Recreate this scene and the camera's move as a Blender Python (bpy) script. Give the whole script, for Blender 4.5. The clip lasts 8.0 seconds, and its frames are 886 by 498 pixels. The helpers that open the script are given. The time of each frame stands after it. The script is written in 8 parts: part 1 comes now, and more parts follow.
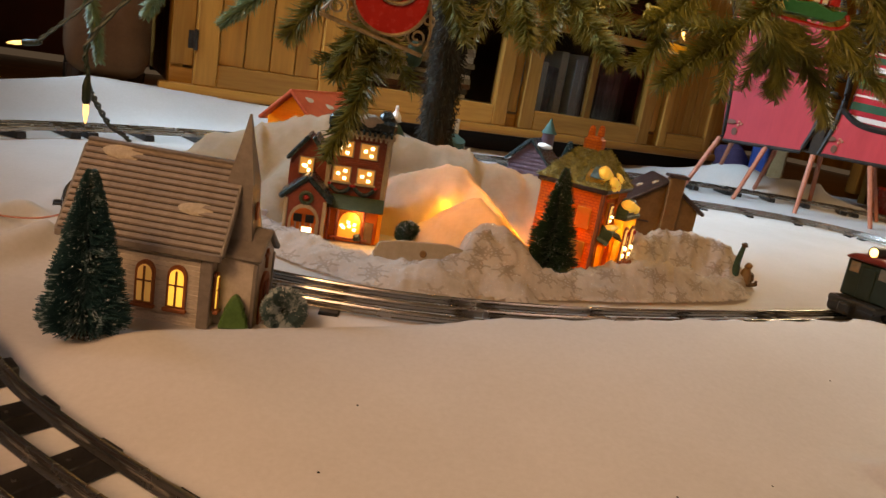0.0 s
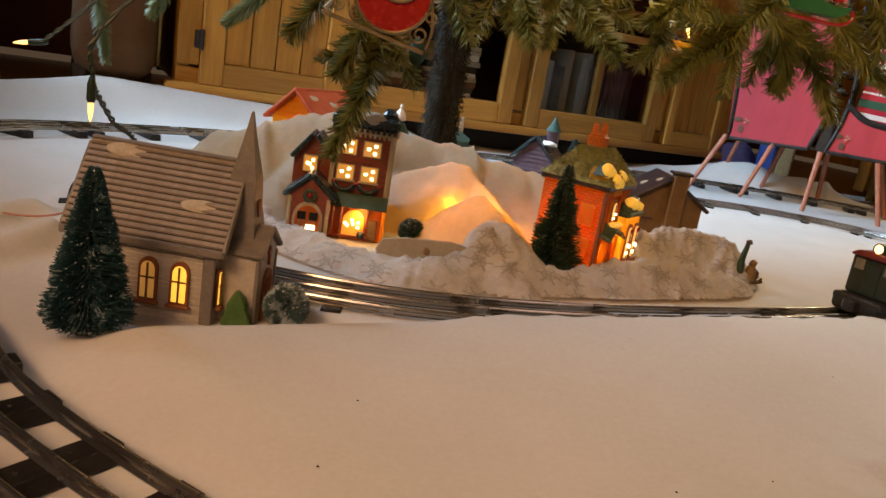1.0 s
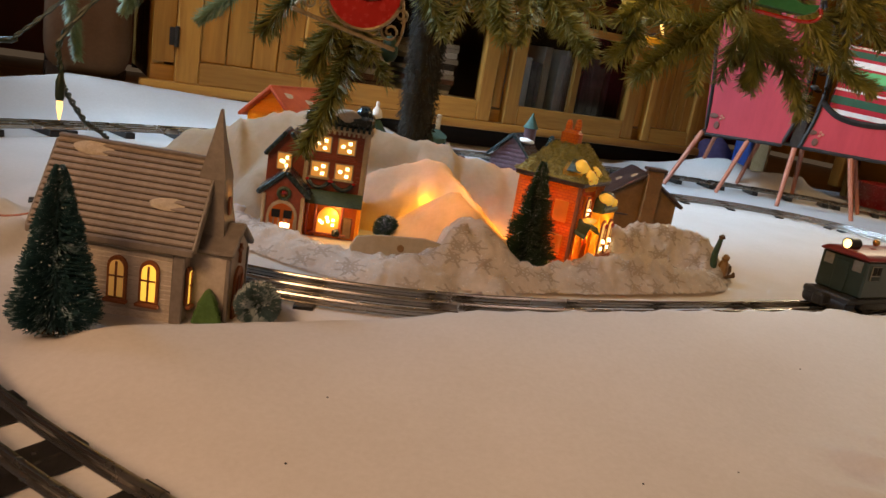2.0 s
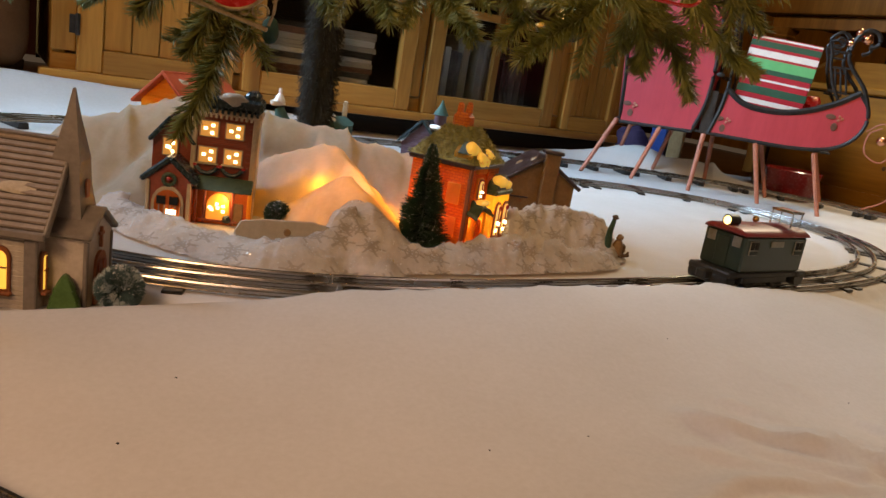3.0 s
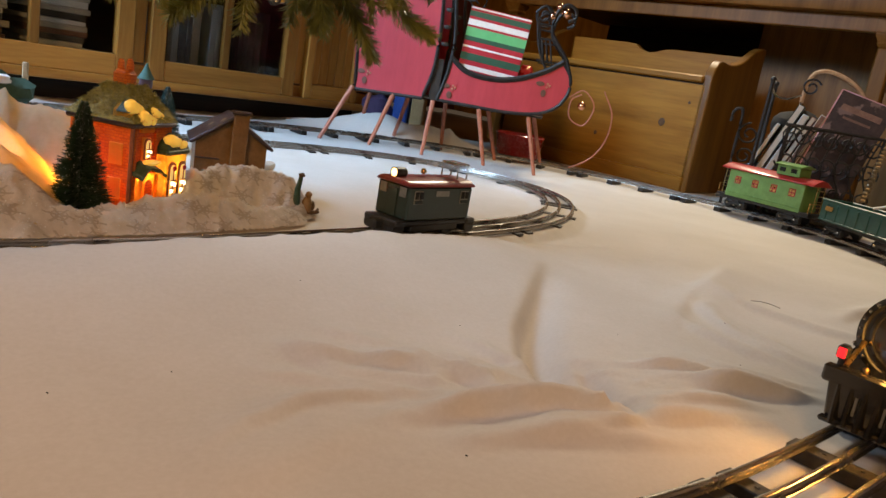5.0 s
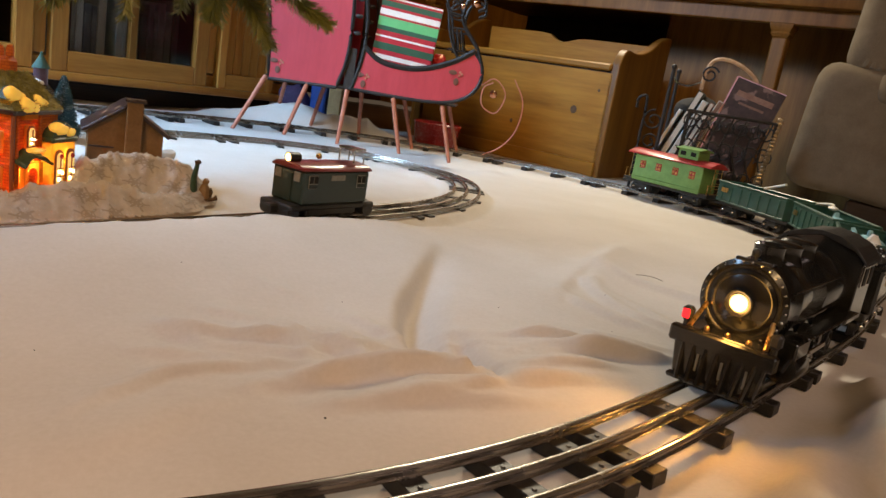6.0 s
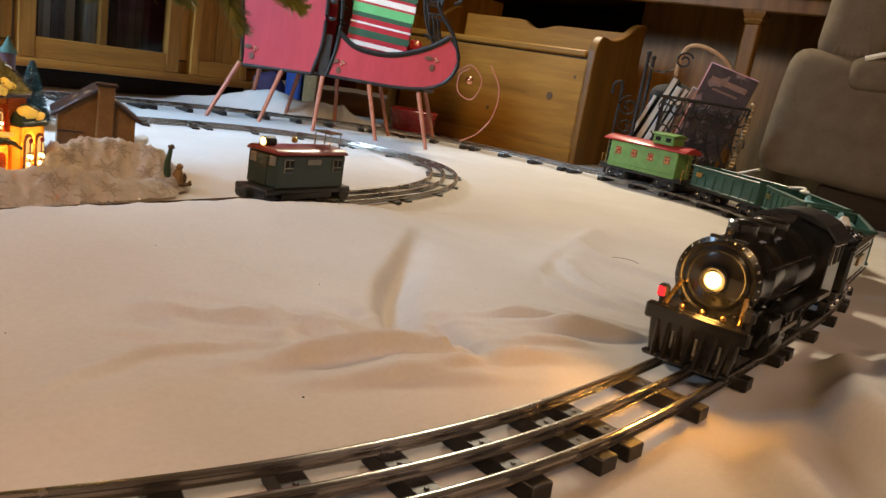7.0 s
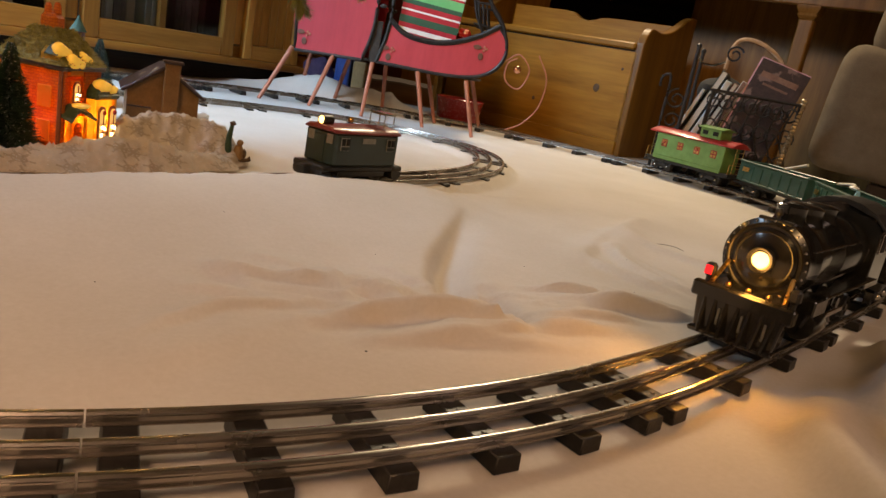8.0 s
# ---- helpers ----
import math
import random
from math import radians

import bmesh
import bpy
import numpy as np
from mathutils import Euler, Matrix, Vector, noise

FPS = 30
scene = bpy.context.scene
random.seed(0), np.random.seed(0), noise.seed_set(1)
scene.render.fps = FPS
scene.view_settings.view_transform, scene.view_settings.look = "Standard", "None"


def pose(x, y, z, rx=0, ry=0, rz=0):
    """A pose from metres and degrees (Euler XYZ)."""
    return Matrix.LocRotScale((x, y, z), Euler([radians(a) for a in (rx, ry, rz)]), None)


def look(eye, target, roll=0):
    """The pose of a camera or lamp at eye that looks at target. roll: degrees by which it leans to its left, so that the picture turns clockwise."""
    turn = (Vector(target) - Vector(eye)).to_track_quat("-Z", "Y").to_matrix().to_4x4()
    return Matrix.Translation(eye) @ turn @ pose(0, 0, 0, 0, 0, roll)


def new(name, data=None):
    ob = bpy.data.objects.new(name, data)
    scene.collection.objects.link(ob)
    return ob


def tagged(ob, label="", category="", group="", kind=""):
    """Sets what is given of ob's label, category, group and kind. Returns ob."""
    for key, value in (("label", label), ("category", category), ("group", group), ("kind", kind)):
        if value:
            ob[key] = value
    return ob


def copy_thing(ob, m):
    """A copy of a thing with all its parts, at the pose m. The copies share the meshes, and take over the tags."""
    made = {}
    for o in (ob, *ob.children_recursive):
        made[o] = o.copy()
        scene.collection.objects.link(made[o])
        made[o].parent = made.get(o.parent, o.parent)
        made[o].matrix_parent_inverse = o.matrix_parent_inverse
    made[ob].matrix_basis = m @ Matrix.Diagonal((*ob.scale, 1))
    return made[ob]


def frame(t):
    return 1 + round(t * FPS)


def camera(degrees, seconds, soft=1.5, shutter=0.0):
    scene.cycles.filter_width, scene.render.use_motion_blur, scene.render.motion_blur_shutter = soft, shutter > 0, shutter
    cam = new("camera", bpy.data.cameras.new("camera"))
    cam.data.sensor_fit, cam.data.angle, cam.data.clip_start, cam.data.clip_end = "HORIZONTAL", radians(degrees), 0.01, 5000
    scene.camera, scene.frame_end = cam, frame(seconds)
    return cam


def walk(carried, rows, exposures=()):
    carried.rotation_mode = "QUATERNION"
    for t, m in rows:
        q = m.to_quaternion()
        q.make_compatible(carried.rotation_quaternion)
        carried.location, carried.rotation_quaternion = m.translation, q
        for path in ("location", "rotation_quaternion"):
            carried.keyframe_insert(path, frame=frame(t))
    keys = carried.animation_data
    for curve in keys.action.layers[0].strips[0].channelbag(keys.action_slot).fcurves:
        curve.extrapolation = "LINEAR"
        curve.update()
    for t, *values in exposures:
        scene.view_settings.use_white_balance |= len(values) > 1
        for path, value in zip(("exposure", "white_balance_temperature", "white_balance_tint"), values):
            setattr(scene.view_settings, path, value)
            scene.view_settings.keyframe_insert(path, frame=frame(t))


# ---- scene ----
cam = camera(62.0, 8.0, soft=1.5)
# seconds, eye, yaw, pitch, roll
PATH = [
    (0.0, 0.0529, -0.0151, 0.1474, 1.25, -13.94, 9.69),
    (0.5, 0.0543, -0.0166, 0.1472, 1.80, -14.07, 9.52),
    (1.0, 0.0564, -0.0163, 0.1468, 1.84, -14.09, 9.46),
    (2.5, 0.0749, -0.0178, 0.1477, -1.34, -13.96, 9.28),
    (3.0, 0.1015, -0.0191, 0.1457, -4.15, -13.81, 9.24),
    (3.5, 0.1299, -0.0224, 0.1442, -8.70, -13.69, 9.58),
    (4.0, 0.1541, -0.0284, 0.1462, -13.61, -13.49, 9.86),
    (4.5, 0.1754, -0.0392, 0.1478, -17.47, -13.18, 9.89),
    (5.0, 0.1931, -0.0544, 0.1485, -20.41, -13.02, 9.89),
    (6.5, 0.2253, -0.0893, 0.1494, -26.94, -12.90, 9.54),
    (7.0, 0.2211, -0.0852, 0.1443, -27.36, -13.29, 9.61),
    (7.5, 0.2126, -0.0852, 0.1435, -26.67, -13.68, 10.10),
    (8.0, 0.2047, -0.1005, 0.1355, -24.58, -14.35, 10.88),
]



def sight(x, y, z, yaw, pitch, roll):
    a, b = radians(yaw), radians(pitch)
    way = Vector((-math.sin(a) * math.cos(b), math.cos(a) * math.cos(b), math.sin(b)))
    return look((x, y, z), Vector((x, y, z)) + way, roll)


# the clip's camera shifts its white balance on the way: seconds, stops, kelvin, tint
BALANCE = [(0.0, -0.2, 7350, 12), (1.0, -0.2, 7050, 12), (2.5, -0.25, 6750, 11), (4.5, -0.25, 6450, 10), (6.5, 0.0, 6250, 9), (7.5, -0.1, 6900, 12), (8.0, -0.25, 7250, 13)]
walk(cam, [(row[0], sight(*row[1:])) for row in PATH], BALANCE)

# ---------------------------------------------------------------- world and light
world = bpy.data.worlds.new("room_dusk")
scene.world = world
world.use_nodes = True
world.node_tree.nodes["Background"].inputs[0].default_value = (0.9, 0.62, 0.40, 1)
world.node_tree.nodes["Background"].inputs[1].default_value = 0.09
scene.view_settings.exposure = 0.0


def area_light(name, eye, target, sx, sy, watts, colour, spread=180):
    data = bpy.data.lights.new(name, "AREA")
    data.shape, data.size, data.size_y, data.energy, data.color = "RECTANGLE", sx, sy, watts, colour
    data.spread = radians(spread)
    ob = new(name, data)
    ob.matrix_world = look(eye, target)
    return ob


def bulb_light(name, at, watts, colour, size=0.004):
    data = bpy.data.lights.new(name, "POINT")
    data.energy, data.color, data.shadow_soft_size = watts, colour, size
    ob = new(name, data)
    ob.location = at
    return ob


# warm fill, cool daylight inferred from a far window, pale fill before the bench and two fills behind the viewer
# No source is seen for these fills; they are added to brighten the room.
area_light("floor_lamp_light", (-0.70, -1.25, 1.50), (0.55, 1.4, 0.72), 0.6, 0.5, 8.5, (1.0, 0.60, 0.24), 70)
area_light("window_light", (-0.85, 0.86, 1.00), (0.34, 1.19, 0.0), 0.7, 0.5, 15.0, (0.47, 0.71, 1.0), 62)
area_light("hanging_lamp_light", (1.18, 1.55, 1.00), (0.95, 0.50, 0.0), 0.22, 0.22, 5.6, (1.0, 0.84, 0.60), 90)
area_light("rear_window_light", (-0.32, -0.36, 0.55), (-0.18, -0.01, 0.0), 0.9, 0.3, 1.7, (1.0, 0.64, 0.47), 66)
area_light("side_window_light", (1.15, -0.50, 0.75), (0.74, 0.02, 0.0), 0.5, 0.4, 0.55, (1.0, 0.74, 0.66), 70)


# ---------------------------------------------------------------- materials
def shader(name, rough=0.6, metal=0.0, spec=0.5, coat=0.0):
    m = bpy.data.materials.new(name)
    m.use_nodes = True
    b = m.node_tree.nodes["Principled BSDF"]
    b.inputs["Roughness"].default_value = rough
    b.inputs["Metallic"].default_value = metal
    b.inputs["Specular IOR Level"].default_value = spec
    b.inputs["Coat Weight"].default_value = coat
    return m, m.node_tree.nodes, m.node_tree.links, b


def surface(name, dark, light, scale=60.0, rough=0.6, metal=0.0, bump=0.1, fine=4.0, spec=0.5, coat=0.0,
            stretch=(1, 1, 1), vary=0.0, grain=0.0015, wear=None, wear_at=0.66):
    """Two colours mixed by coarse and fine noise, with relief; vary: brightness by object; wear: a third colour in patches."""
    m, n, l, b = shader(name, rough, metal, spec, coat)
    co = n.new("ShaderNodeTexCoord")
    mp = n.new("ShaderNodeMapping")
    mp.inputs["Scale"].default_value = stretch
    l.new(co.outputs["Object"], mp.inputs["Vector"])
    a, c = n.new("ShaderNodeTexNoise"), n.new("ShaderNodeTexNoise")
    for tex, s in ((a, scale), (c, scale * fine)):
        tex.inputs["Scale"].default_value = s
        tex.inputs["Detail"].default_value = 5.0
        tex.inputs["Roughness"].default_value = 0.6
        l.new(mp.outputs["Vector"], tex.inputs["Vector"])
    add = n.new("ShaderNodeMath")
    add.operation = "MULTIPLY_ADD"
    add.inputs[1].default_value = 0.45
    l.new(c.outputs["Fac"], add.inputs[0])
    l.new(a.outputs["Fac"], add.inputs[2])
    ramp = n.new("ShaderNodeValToRGB")
    ramp.color_ramp.elements[0].position, ramp.color_ramp.elements[1].position = 0.5, 0.95
    ramp.color_ramp.elements[0].color, ramp.color_ramp.elements[1].color = (*dark, 1), (*light, 1)
    l.new(add.outputs[0], ramp.inputs["Fac"])
    colour = ramp.outputs["Color"]
    if wear:
        w = n.new("ShaderNodeTexNoise")
        w.inputs["Scale"].default_value = scale * 0.7
        w.inputs["Detail"].default_value = 8.0
        l.new(co.outputs["Object"], w.inputs["Vector"])
        wr = n.new("ShaderNodeValToRGB")
        wr.color_ramp.elements[0].position, wr.color_ramp.elements[1].position = wear_at, wear_at + 0.04
        l.new(w.outputs["Fac"], wr.inputs["Fac"])
        mx = n.new("ShaderNodeMix")
        mx.data_type = "RGBA"
        l.new(wr.outputs["Color"], mx.inputs["Factor"])
        l.new(colour, mx.inputs["A"])
        mx.inputs["B"].default_value = (*wear, 1)
        colour = mx.outputs["Result"]
    if vary:
        info = n.new("ShaderNodeObjectInfo")
        hsv = n.new("ShaderNodeHueSaturation")
        mr = n.new("ShaderNodeMapRange")
        mr.inputs["To Min"].default_value, mr.inputs["To Max"].default_value = 1 - vary, 1 + vary
        l.new(info.outputs["Random"], mr.inputs["Value"])
        l.new(mr.outputs["Result"], hsv.inputs["Value"])
        l.new(colour, hsv.inputs["Color"])
        colour = hsv.outputs["Color"]
    l.new(colour, b.inputs["Base Color"])
    rr = n.new("ShaderNodeMapRange")
    rr.inputs["To Min"].default_value, rr.inputs["To Max"].default_value = max(0.03, rough - 0.1), min(1.0, rough + 0.12)
    l.new(c.outputs["Fac"], rr.inputs["Value"])
    l.new(rr.outputs["Result"], b.inputs["Roughness"])
    if bump:
        bp = n.new("ShaderNodeBump")
        bp.inputs["Strength"].default_value = bump
        bp.inputs["Distance"].default_value = grain
        l.new(add.outputs[0], bp.inputs["Height"])
        l.new(bp.outputs["Normal"], b.inputs["Normal"])
    return m


def wood(name, dark, light, along=0, scale=26.0, rough=0.42, vary=0.12):
    """Stretched grain with ring waves; along: the local axis of the grain."""
    m, n, l, b = shader(name, rough, spec=0.25)
    co, mp, info = n.new("ShaderNodeTexCoord"), n.new("ShaderNodeMapping"), n.new("ShaderNodeObjectInfo")
    s = [1.0, 1.0, 1.0]
    s[along] = 0.09
    mp.inputs["Scale"].default_value = s
    off = n.new("ShaderNodeVectorMath")
    off.operation = "ADD"
    l.new(co.outputs["Object"], off.inputs[0])
    l.new(info.outputs["Random"], off.inputs[1])
    l.new(off.outputs[0], mp.inputs["Vector"])
    a = n.new("ShaderNodeTexNoise")
    a.inputs["Scale"].default_value, a.inputs["Detail"].default_value, a.inputs["Distortion"].default_value = scale, 7.0, 0.6
    f = n.new("ShaderNodeTexNoise")
    f.inputs["Scale"].default_value, f.inputs["Detail"].default_value = scale * 9, 4.0
    for tex in (a, f):
        l.new(mp.outputs["Vector"], tex.inputs["Vector"])
    wv = n.new("ShaderNodeMath")
    wv.operation = "MULTIPLY_ADD"
    wv.inputs[1].default_value = 0.35
    l.new(f.outputs["Fac"], wv.inputs[0])
    l.new(a.outputs["Fac"], wv.inputs[2])
    ramp = n.new("ShaderNodeValToRGB")
    ramp.color_ramp.elements[0].position, ramp.color_ramp.elements[1].position = 0.45, 0.85
    ramp.color_ramp.elements[0].color, ramp.color_ramp.elements[1].color = (*dark, 1), (*light, 1)
    l.new(wv.outputs[0], ramp.inputs["Fac"])
    hsv, mr = n.new("ShaderNodeHueSaturation"), n.new("ShaderNodeMapRange")
    mr.inputs["To Min"].default_value, mr.inputs["To Max"].default_value = 1 - vary, 1 + vary
    l.new(info.outputs["Random"], mr.inputs["Value"])
    l.new(mr.outputs["Result"], hsv.inputs["Value"])
    l.new(ramp.outputs["Color"], hsv.inputs["Color"])
    l.new(hsv.outputs["Color"], b.inputs["Base Color"])
    bp = n.new("ShaderNodeBump")
    bp.inputs["Strength"].default_value, bp.inputs["Distance"].default_value = 0.12, 0.001
    l.new(wv.outputs[0], bp.inputs["Height"])
    l.new(bp.outputs["Normal"], b.inputs["Normal"])
    return m


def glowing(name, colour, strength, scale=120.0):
    """A lit pane or bulb, or porcelain given a glow of its own."""
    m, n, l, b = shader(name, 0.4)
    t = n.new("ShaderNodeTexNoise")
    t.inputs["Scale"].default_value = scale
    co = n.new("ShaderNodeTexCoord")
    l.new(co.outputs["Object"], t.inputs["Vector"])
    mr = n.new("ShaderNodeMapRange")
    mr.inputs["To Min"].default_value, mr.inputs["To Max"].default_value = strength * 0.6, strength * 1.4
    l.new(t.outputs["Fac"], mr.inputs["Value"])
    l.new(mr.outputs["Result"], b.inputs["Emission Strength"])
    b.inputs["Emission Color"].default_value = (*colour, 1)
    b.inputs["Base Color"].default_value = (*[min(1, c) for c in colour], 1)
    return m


def thin(name, dark, light, through_colour, amount=0.5, scale=90.0, bump=0.3, rough=0.5, brick=0.0):
    """Cast porcelain or cloth that lets light through; brick: rows of small courses in relief."""
    m = surface(name, dark, light, scale=scale, rough=rough, bump=bump, grain=0.001)
    n, l = m.node_tree.nodes, m.node_tree.links
    b = n["Principled BSDF"]
    tr = n.new("ShaderNodeBsdfTranslucent")
    tr.inputs["Color"].default_value = (*through_colour, 1)
    mix = n.new("ShaderNodeMixShader")
    mix.inputs["Fac"].default_value = amount
    out = n["Material Output"]
    l.new(b.outputs[0], mix.inputs[1])
    l.new(tr.outputs[0], mix.inputs[2])
    l.new(mix.outputs[0], out.inputs["Surface"])
    if brick:
        co = n.new("ShaderNodeTexCoord")
        sep, add, com = n.new("ShaderNodeSeparateXYZ"), n.new("ShaderNodeMath"), n.new("ShaderNodeCombineXYZ")
        l.new(co.outputs["Object"], sep.inputs[0])
        l.new(sep.outputs[0], add.inputs[0])
        l.new(sep.outputs[1], add.inputs[1])
        l.new(add.outputs[0], com.inputs[0])
        l.new(sep.outputs[2], com.inputs[1])
        br = n.new("ShaderNodeTexBrick")
        br.inputs["Scale"].default_value = brick
        br.inputs["Mortar Size"].default_value = 0.035
        br.inputs["Mortar Smooth"].default_value = 0.6
        for slot, f in (("Color1", 1.0), ("Color2", 0.78), ("Mortar", 0.50)):
            br.inputs[slot].default_value = (through_colour[0] * f, through_colour[1] * f * f, through_colour[2] * f, 1)
        l.new(com.outputs[0], br.inputs["Vector"])
        l.new(br.outputs["Color"], tr.inputs["Color"])
        bp = n.new("ShaderNodeBump")
        bp.inputs["Strength"].default_value, bp.inputs["Distance"].default_value = 0.8, 0.0012
        l.new(br.outputs["Fac"], bp.inputs["Height"])
        bp.invert = True
        l.new(bp.outputs["Normal"], b.inputs["Normal"])
        l.new(bp.outputs["Normal"], tr.inputs["Normal"])
    return m


SHEET = surface("white_bedsheet", (0.49, 0.452, 0.405), (0.59, 0.555, 0.52), scale=5.0, rough=0.85, bump=0.05, fine=70.0, spec=0.2, grain=0.0003)
# White cloth with shade and warm glow put into its tan and through colours.
CLOTH = thin("tan_shaded_snow_cloth", (0.26, 0.222, 0.160), (0.36, 0.312, 0.232), (1.0, 0.66, 0.24), 0.38, scale=60.0, bump=0.55, rough=0.8)


def printed_fabric():
    """White sheer fabric with a grey snowflake print and glitter."""
    m = thin("printed_snow_fabric", (0.48, 0.44, 0.39), (0.66, 0.61, 0.56), (0.80, 0.56, 0.34), 0.30, scale=55.0, bump=0.35, rough=0.7)
    n, l = m.node_tree.nodes, m.node_tree.links
    b = n["Principled BSDF"]
    co = n.new("ShaderNodeTexCoord")
    vo = n.new("ShaderNodeTexVoronoi")
    vo.inputs["Scale"].default_value = 38.0
    vo.voronoi_dimensions = "2D"
    s0, s1, s2 = n.new("ShaderNodeSeparateXYZ"), n.new("ShaderNodeMath"), n.new("ShaderNodeCombineXYZ")
    l.new(co.outputs["Object"], s0.inputs[0])
    l.new(s0.outputs[1], s1.inputs[0])
    l.new(s0.outputs[2], s1.inputs[1])
    l.new(s0.outputs[0], s2.inputs[0])
    l.new(s1.outputs[0], s2.inputs[1])
    l.new(s2.outputs[0], vo.inputs["Vector"])
    d = n.new("ShaderNodeVectorMath")
    d.operation = "SUBTRACT"
    l.new(s2.outputs[0], d.inputs[0])
    l.new(vo.outputs["Position"], d.inputs[1])
    xyz = n.new("ShaderNodeSeparateXYZ")
    l.new(d.outputs[0], xyz.inputs[0])

    def calc(op, a, c=None):
        k = n.new("ShaderNodeMath")
        k.operation = op
        for i, v in enumerate((a, c)):
            if v is None:
                continue
            if isinstance(v, (int, float)):
                k.inputs[i].default_value = v
            else:
                l.new(v, k.inputs[i])
        return k.outputs[0]

    ang = calc("ARCTAN2", xyz.outputs[1], xyz.outputs[0])
    arm = calc("ABSOLUTE", calc("SINE", calc("MULTIPLY", ang, 3.0)))
    r = vo.outputs["Distance"]
    star = calc("MULTIPLY", calc("LESS_THAN", calc("MULTIPLY", arm, r), 0.11), calc("LESS_THAN", r, 0.40))
    ring = calc("MULTIPLY", calc("GREATER_THAN", r, 0.17), calc("LESS_THAN", r, 0.21))
    flake = calc("MULTIPLY", calc("MAXIMUM", star, ring), 0.75)
    old = b.inputs["Base Color"].links[0].from_socket
    mx = n.new("ShaderNodeMix")
    mx.data_type = "RGBA"
    l.new(flake, mx.inputs["Factor"])
    l.new(old, mx.inputs["A"])
    mx.inputs["B"].default_value = (0.30, 0.27, 0.24, 1)
    gl = n.new("ShaderNodeTexVoronoi")
    gl.inputs["Scale"].default_value = 240.0
    l.new(co.outputs["Object"], gl.inputs["Vector"])
    speck = calc("LESS_THAN", gl.outputs["Distance"], 0.06)
    l.new(mx.outputs["Result"], b.inputs["Base Color"])
    l.new(speck, b.inputs["Specular IOR Level"])
    rr = n.new("ShaderNodeMapRange")
    rr.inputs["To Min"].default_value, rr.inputs["To Max"].default_value = 0.75, 0.08
    l.new(speck, rr.inputs["Value"])
    l.new(rr.outputs["Result"], b.inputs["Roughness"])
    return m


PRINTED = printed_fabric()
GLITTER = surface("silver_glitter", (0.86, 0.84, 0.82), (0.95, 0.94, 0.92), scale=300, rough=0.25, metal=0.35, bump=0)
FLOOR_WOOD = wood("oak_floorboards", (0.10, 0.05, 0.02), (0.22, 0.12, 0.05), 0)
PINE = wood("honey_pine", (0.24, 0.105, 0.020), (0.46, 0.235, 0.050), 2)
PINE_H = wood("honey_pine_rail", (0.24, 0.105, 0.020), (0.46, 0.235, 0.050), 0)
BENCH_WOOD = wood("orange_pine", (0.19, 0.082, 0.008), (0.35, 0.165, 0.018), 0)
# Same pine darkened: shade on the sides and far wall put into the colour.
SHADED_PINE = wood("orange_pine_shaded", (0.105, 0.044, 0.006), (0.20, 0.092, 0.014), 2)
DESK_WOOD = wood("golden_oak", (0.12, 0.050, 0.008), (0.24, 0.115, 0.023), 2)
# Near-black wood carries the shade of recesses in its colour; stool feet share it.
DARK_SHADE_WOOD = wood("dark_wood_recess_shade", (0.015, 0.009, 0.006), (0.04, 0.022, 0.012), 0)
MAROON = surface("maroon_wall_paint", (0.06, 0.010, 0.010), (0.085, 0.016, 0.014), scale=9, rough=0.7, bump=0.08)
CREAM = surface("cream_plaster", (0.50, 0.40, 0.27), (0.58, 0.48, 0.33), scale=7, rough=0.8, bump=0.1)
RAIL = surface("worn_tinplate_rail", (0.32, 0.29, 0.255), (0.42, 0.385, 0.34), scale=9, rough=0.24, metal=0.97, bump=0)
TIE = surface("blackened_steel_tie", (0.010, 0.009, 0.008), (0.03, 0.026, 0.022), scale=120, rough=0.42, metal=0.4, bump=0.1, vary=0.3, wear=(0.07, 0.05, 0.035), wear_at=0.7)
HOLE = surface("hole_black", (0.003, 0.003, 0.003), (0.006, 0.006, 0.006), rough=0.9, bump=0)
BLACK = surface("black_enamel", (0.008, 0.008, 0.008), (0.018, 0.017, 0.015), scale=60, rough=0.2, bump=0.04, coat=0.4, wear=(0.03, 0.028, 0.024), wear_at=0.72)
SATIN = surface("black_cast_metal", (0.010, 0.010, 0.010), (0.026, 0.024, 0.021), scale=90, rough=0.45, bump=0.12)
STEEL = surface("nickel_trim", (0.42, 0.40, 0.37), (0.62, 0.60, 0.56), scale=90, rough=0.22, metal=1.0, bump=0.04)
GREY_METAL = surface("dull_nickel", (0.20, 0.19, 0.16), (0.30, 0.28, 0.24), scale=90, rough=0.4, metal=0.7, bump=0.04)
BRASS = surface("brass_trim", (0.50, 0.30, 0.09), (0.72, 0.46, 0.16), scale=90, rough=0.28, metal=1.0, bump=0.04)
COPPER = surface("copper_painted_steel", (0.34, 0.11, 0.060), (0.46, 0.17, 0.10), scale=60, rough=0.55, metal=0.1, bump=0.05)
COPPER_BALL = surface("polished_copper", (0.60, 0.27, 0.15), (0.76, 0.40, 0.25), scale=50, rough=0.14, metal=1.0, bump=0)
GREEN_TIN = surface("teal_green_tinplate", (0.015, 0.062, 0.048), (0.026, 0.092, 0.072), scale=45, rough=0.38, bump=0.05, coat=0.2, wear=(0.05, 0.16, 0.12), wear_at=0.68)
COAL = surface("flecked_black_coal", (0.006, 0.006, 0.006), (0.016, 0.015, 0.014), scale=260, rough=0.18, bump=0.5, coat=0.5, wear=(0.62, 0.60, 0.56), wear_at=0.60)
CAR_INSIDE = surface("black_wagon_inside", (0.010, 0.016, 0.014), (0.02, 0.03, 0.026), rough=0.6)
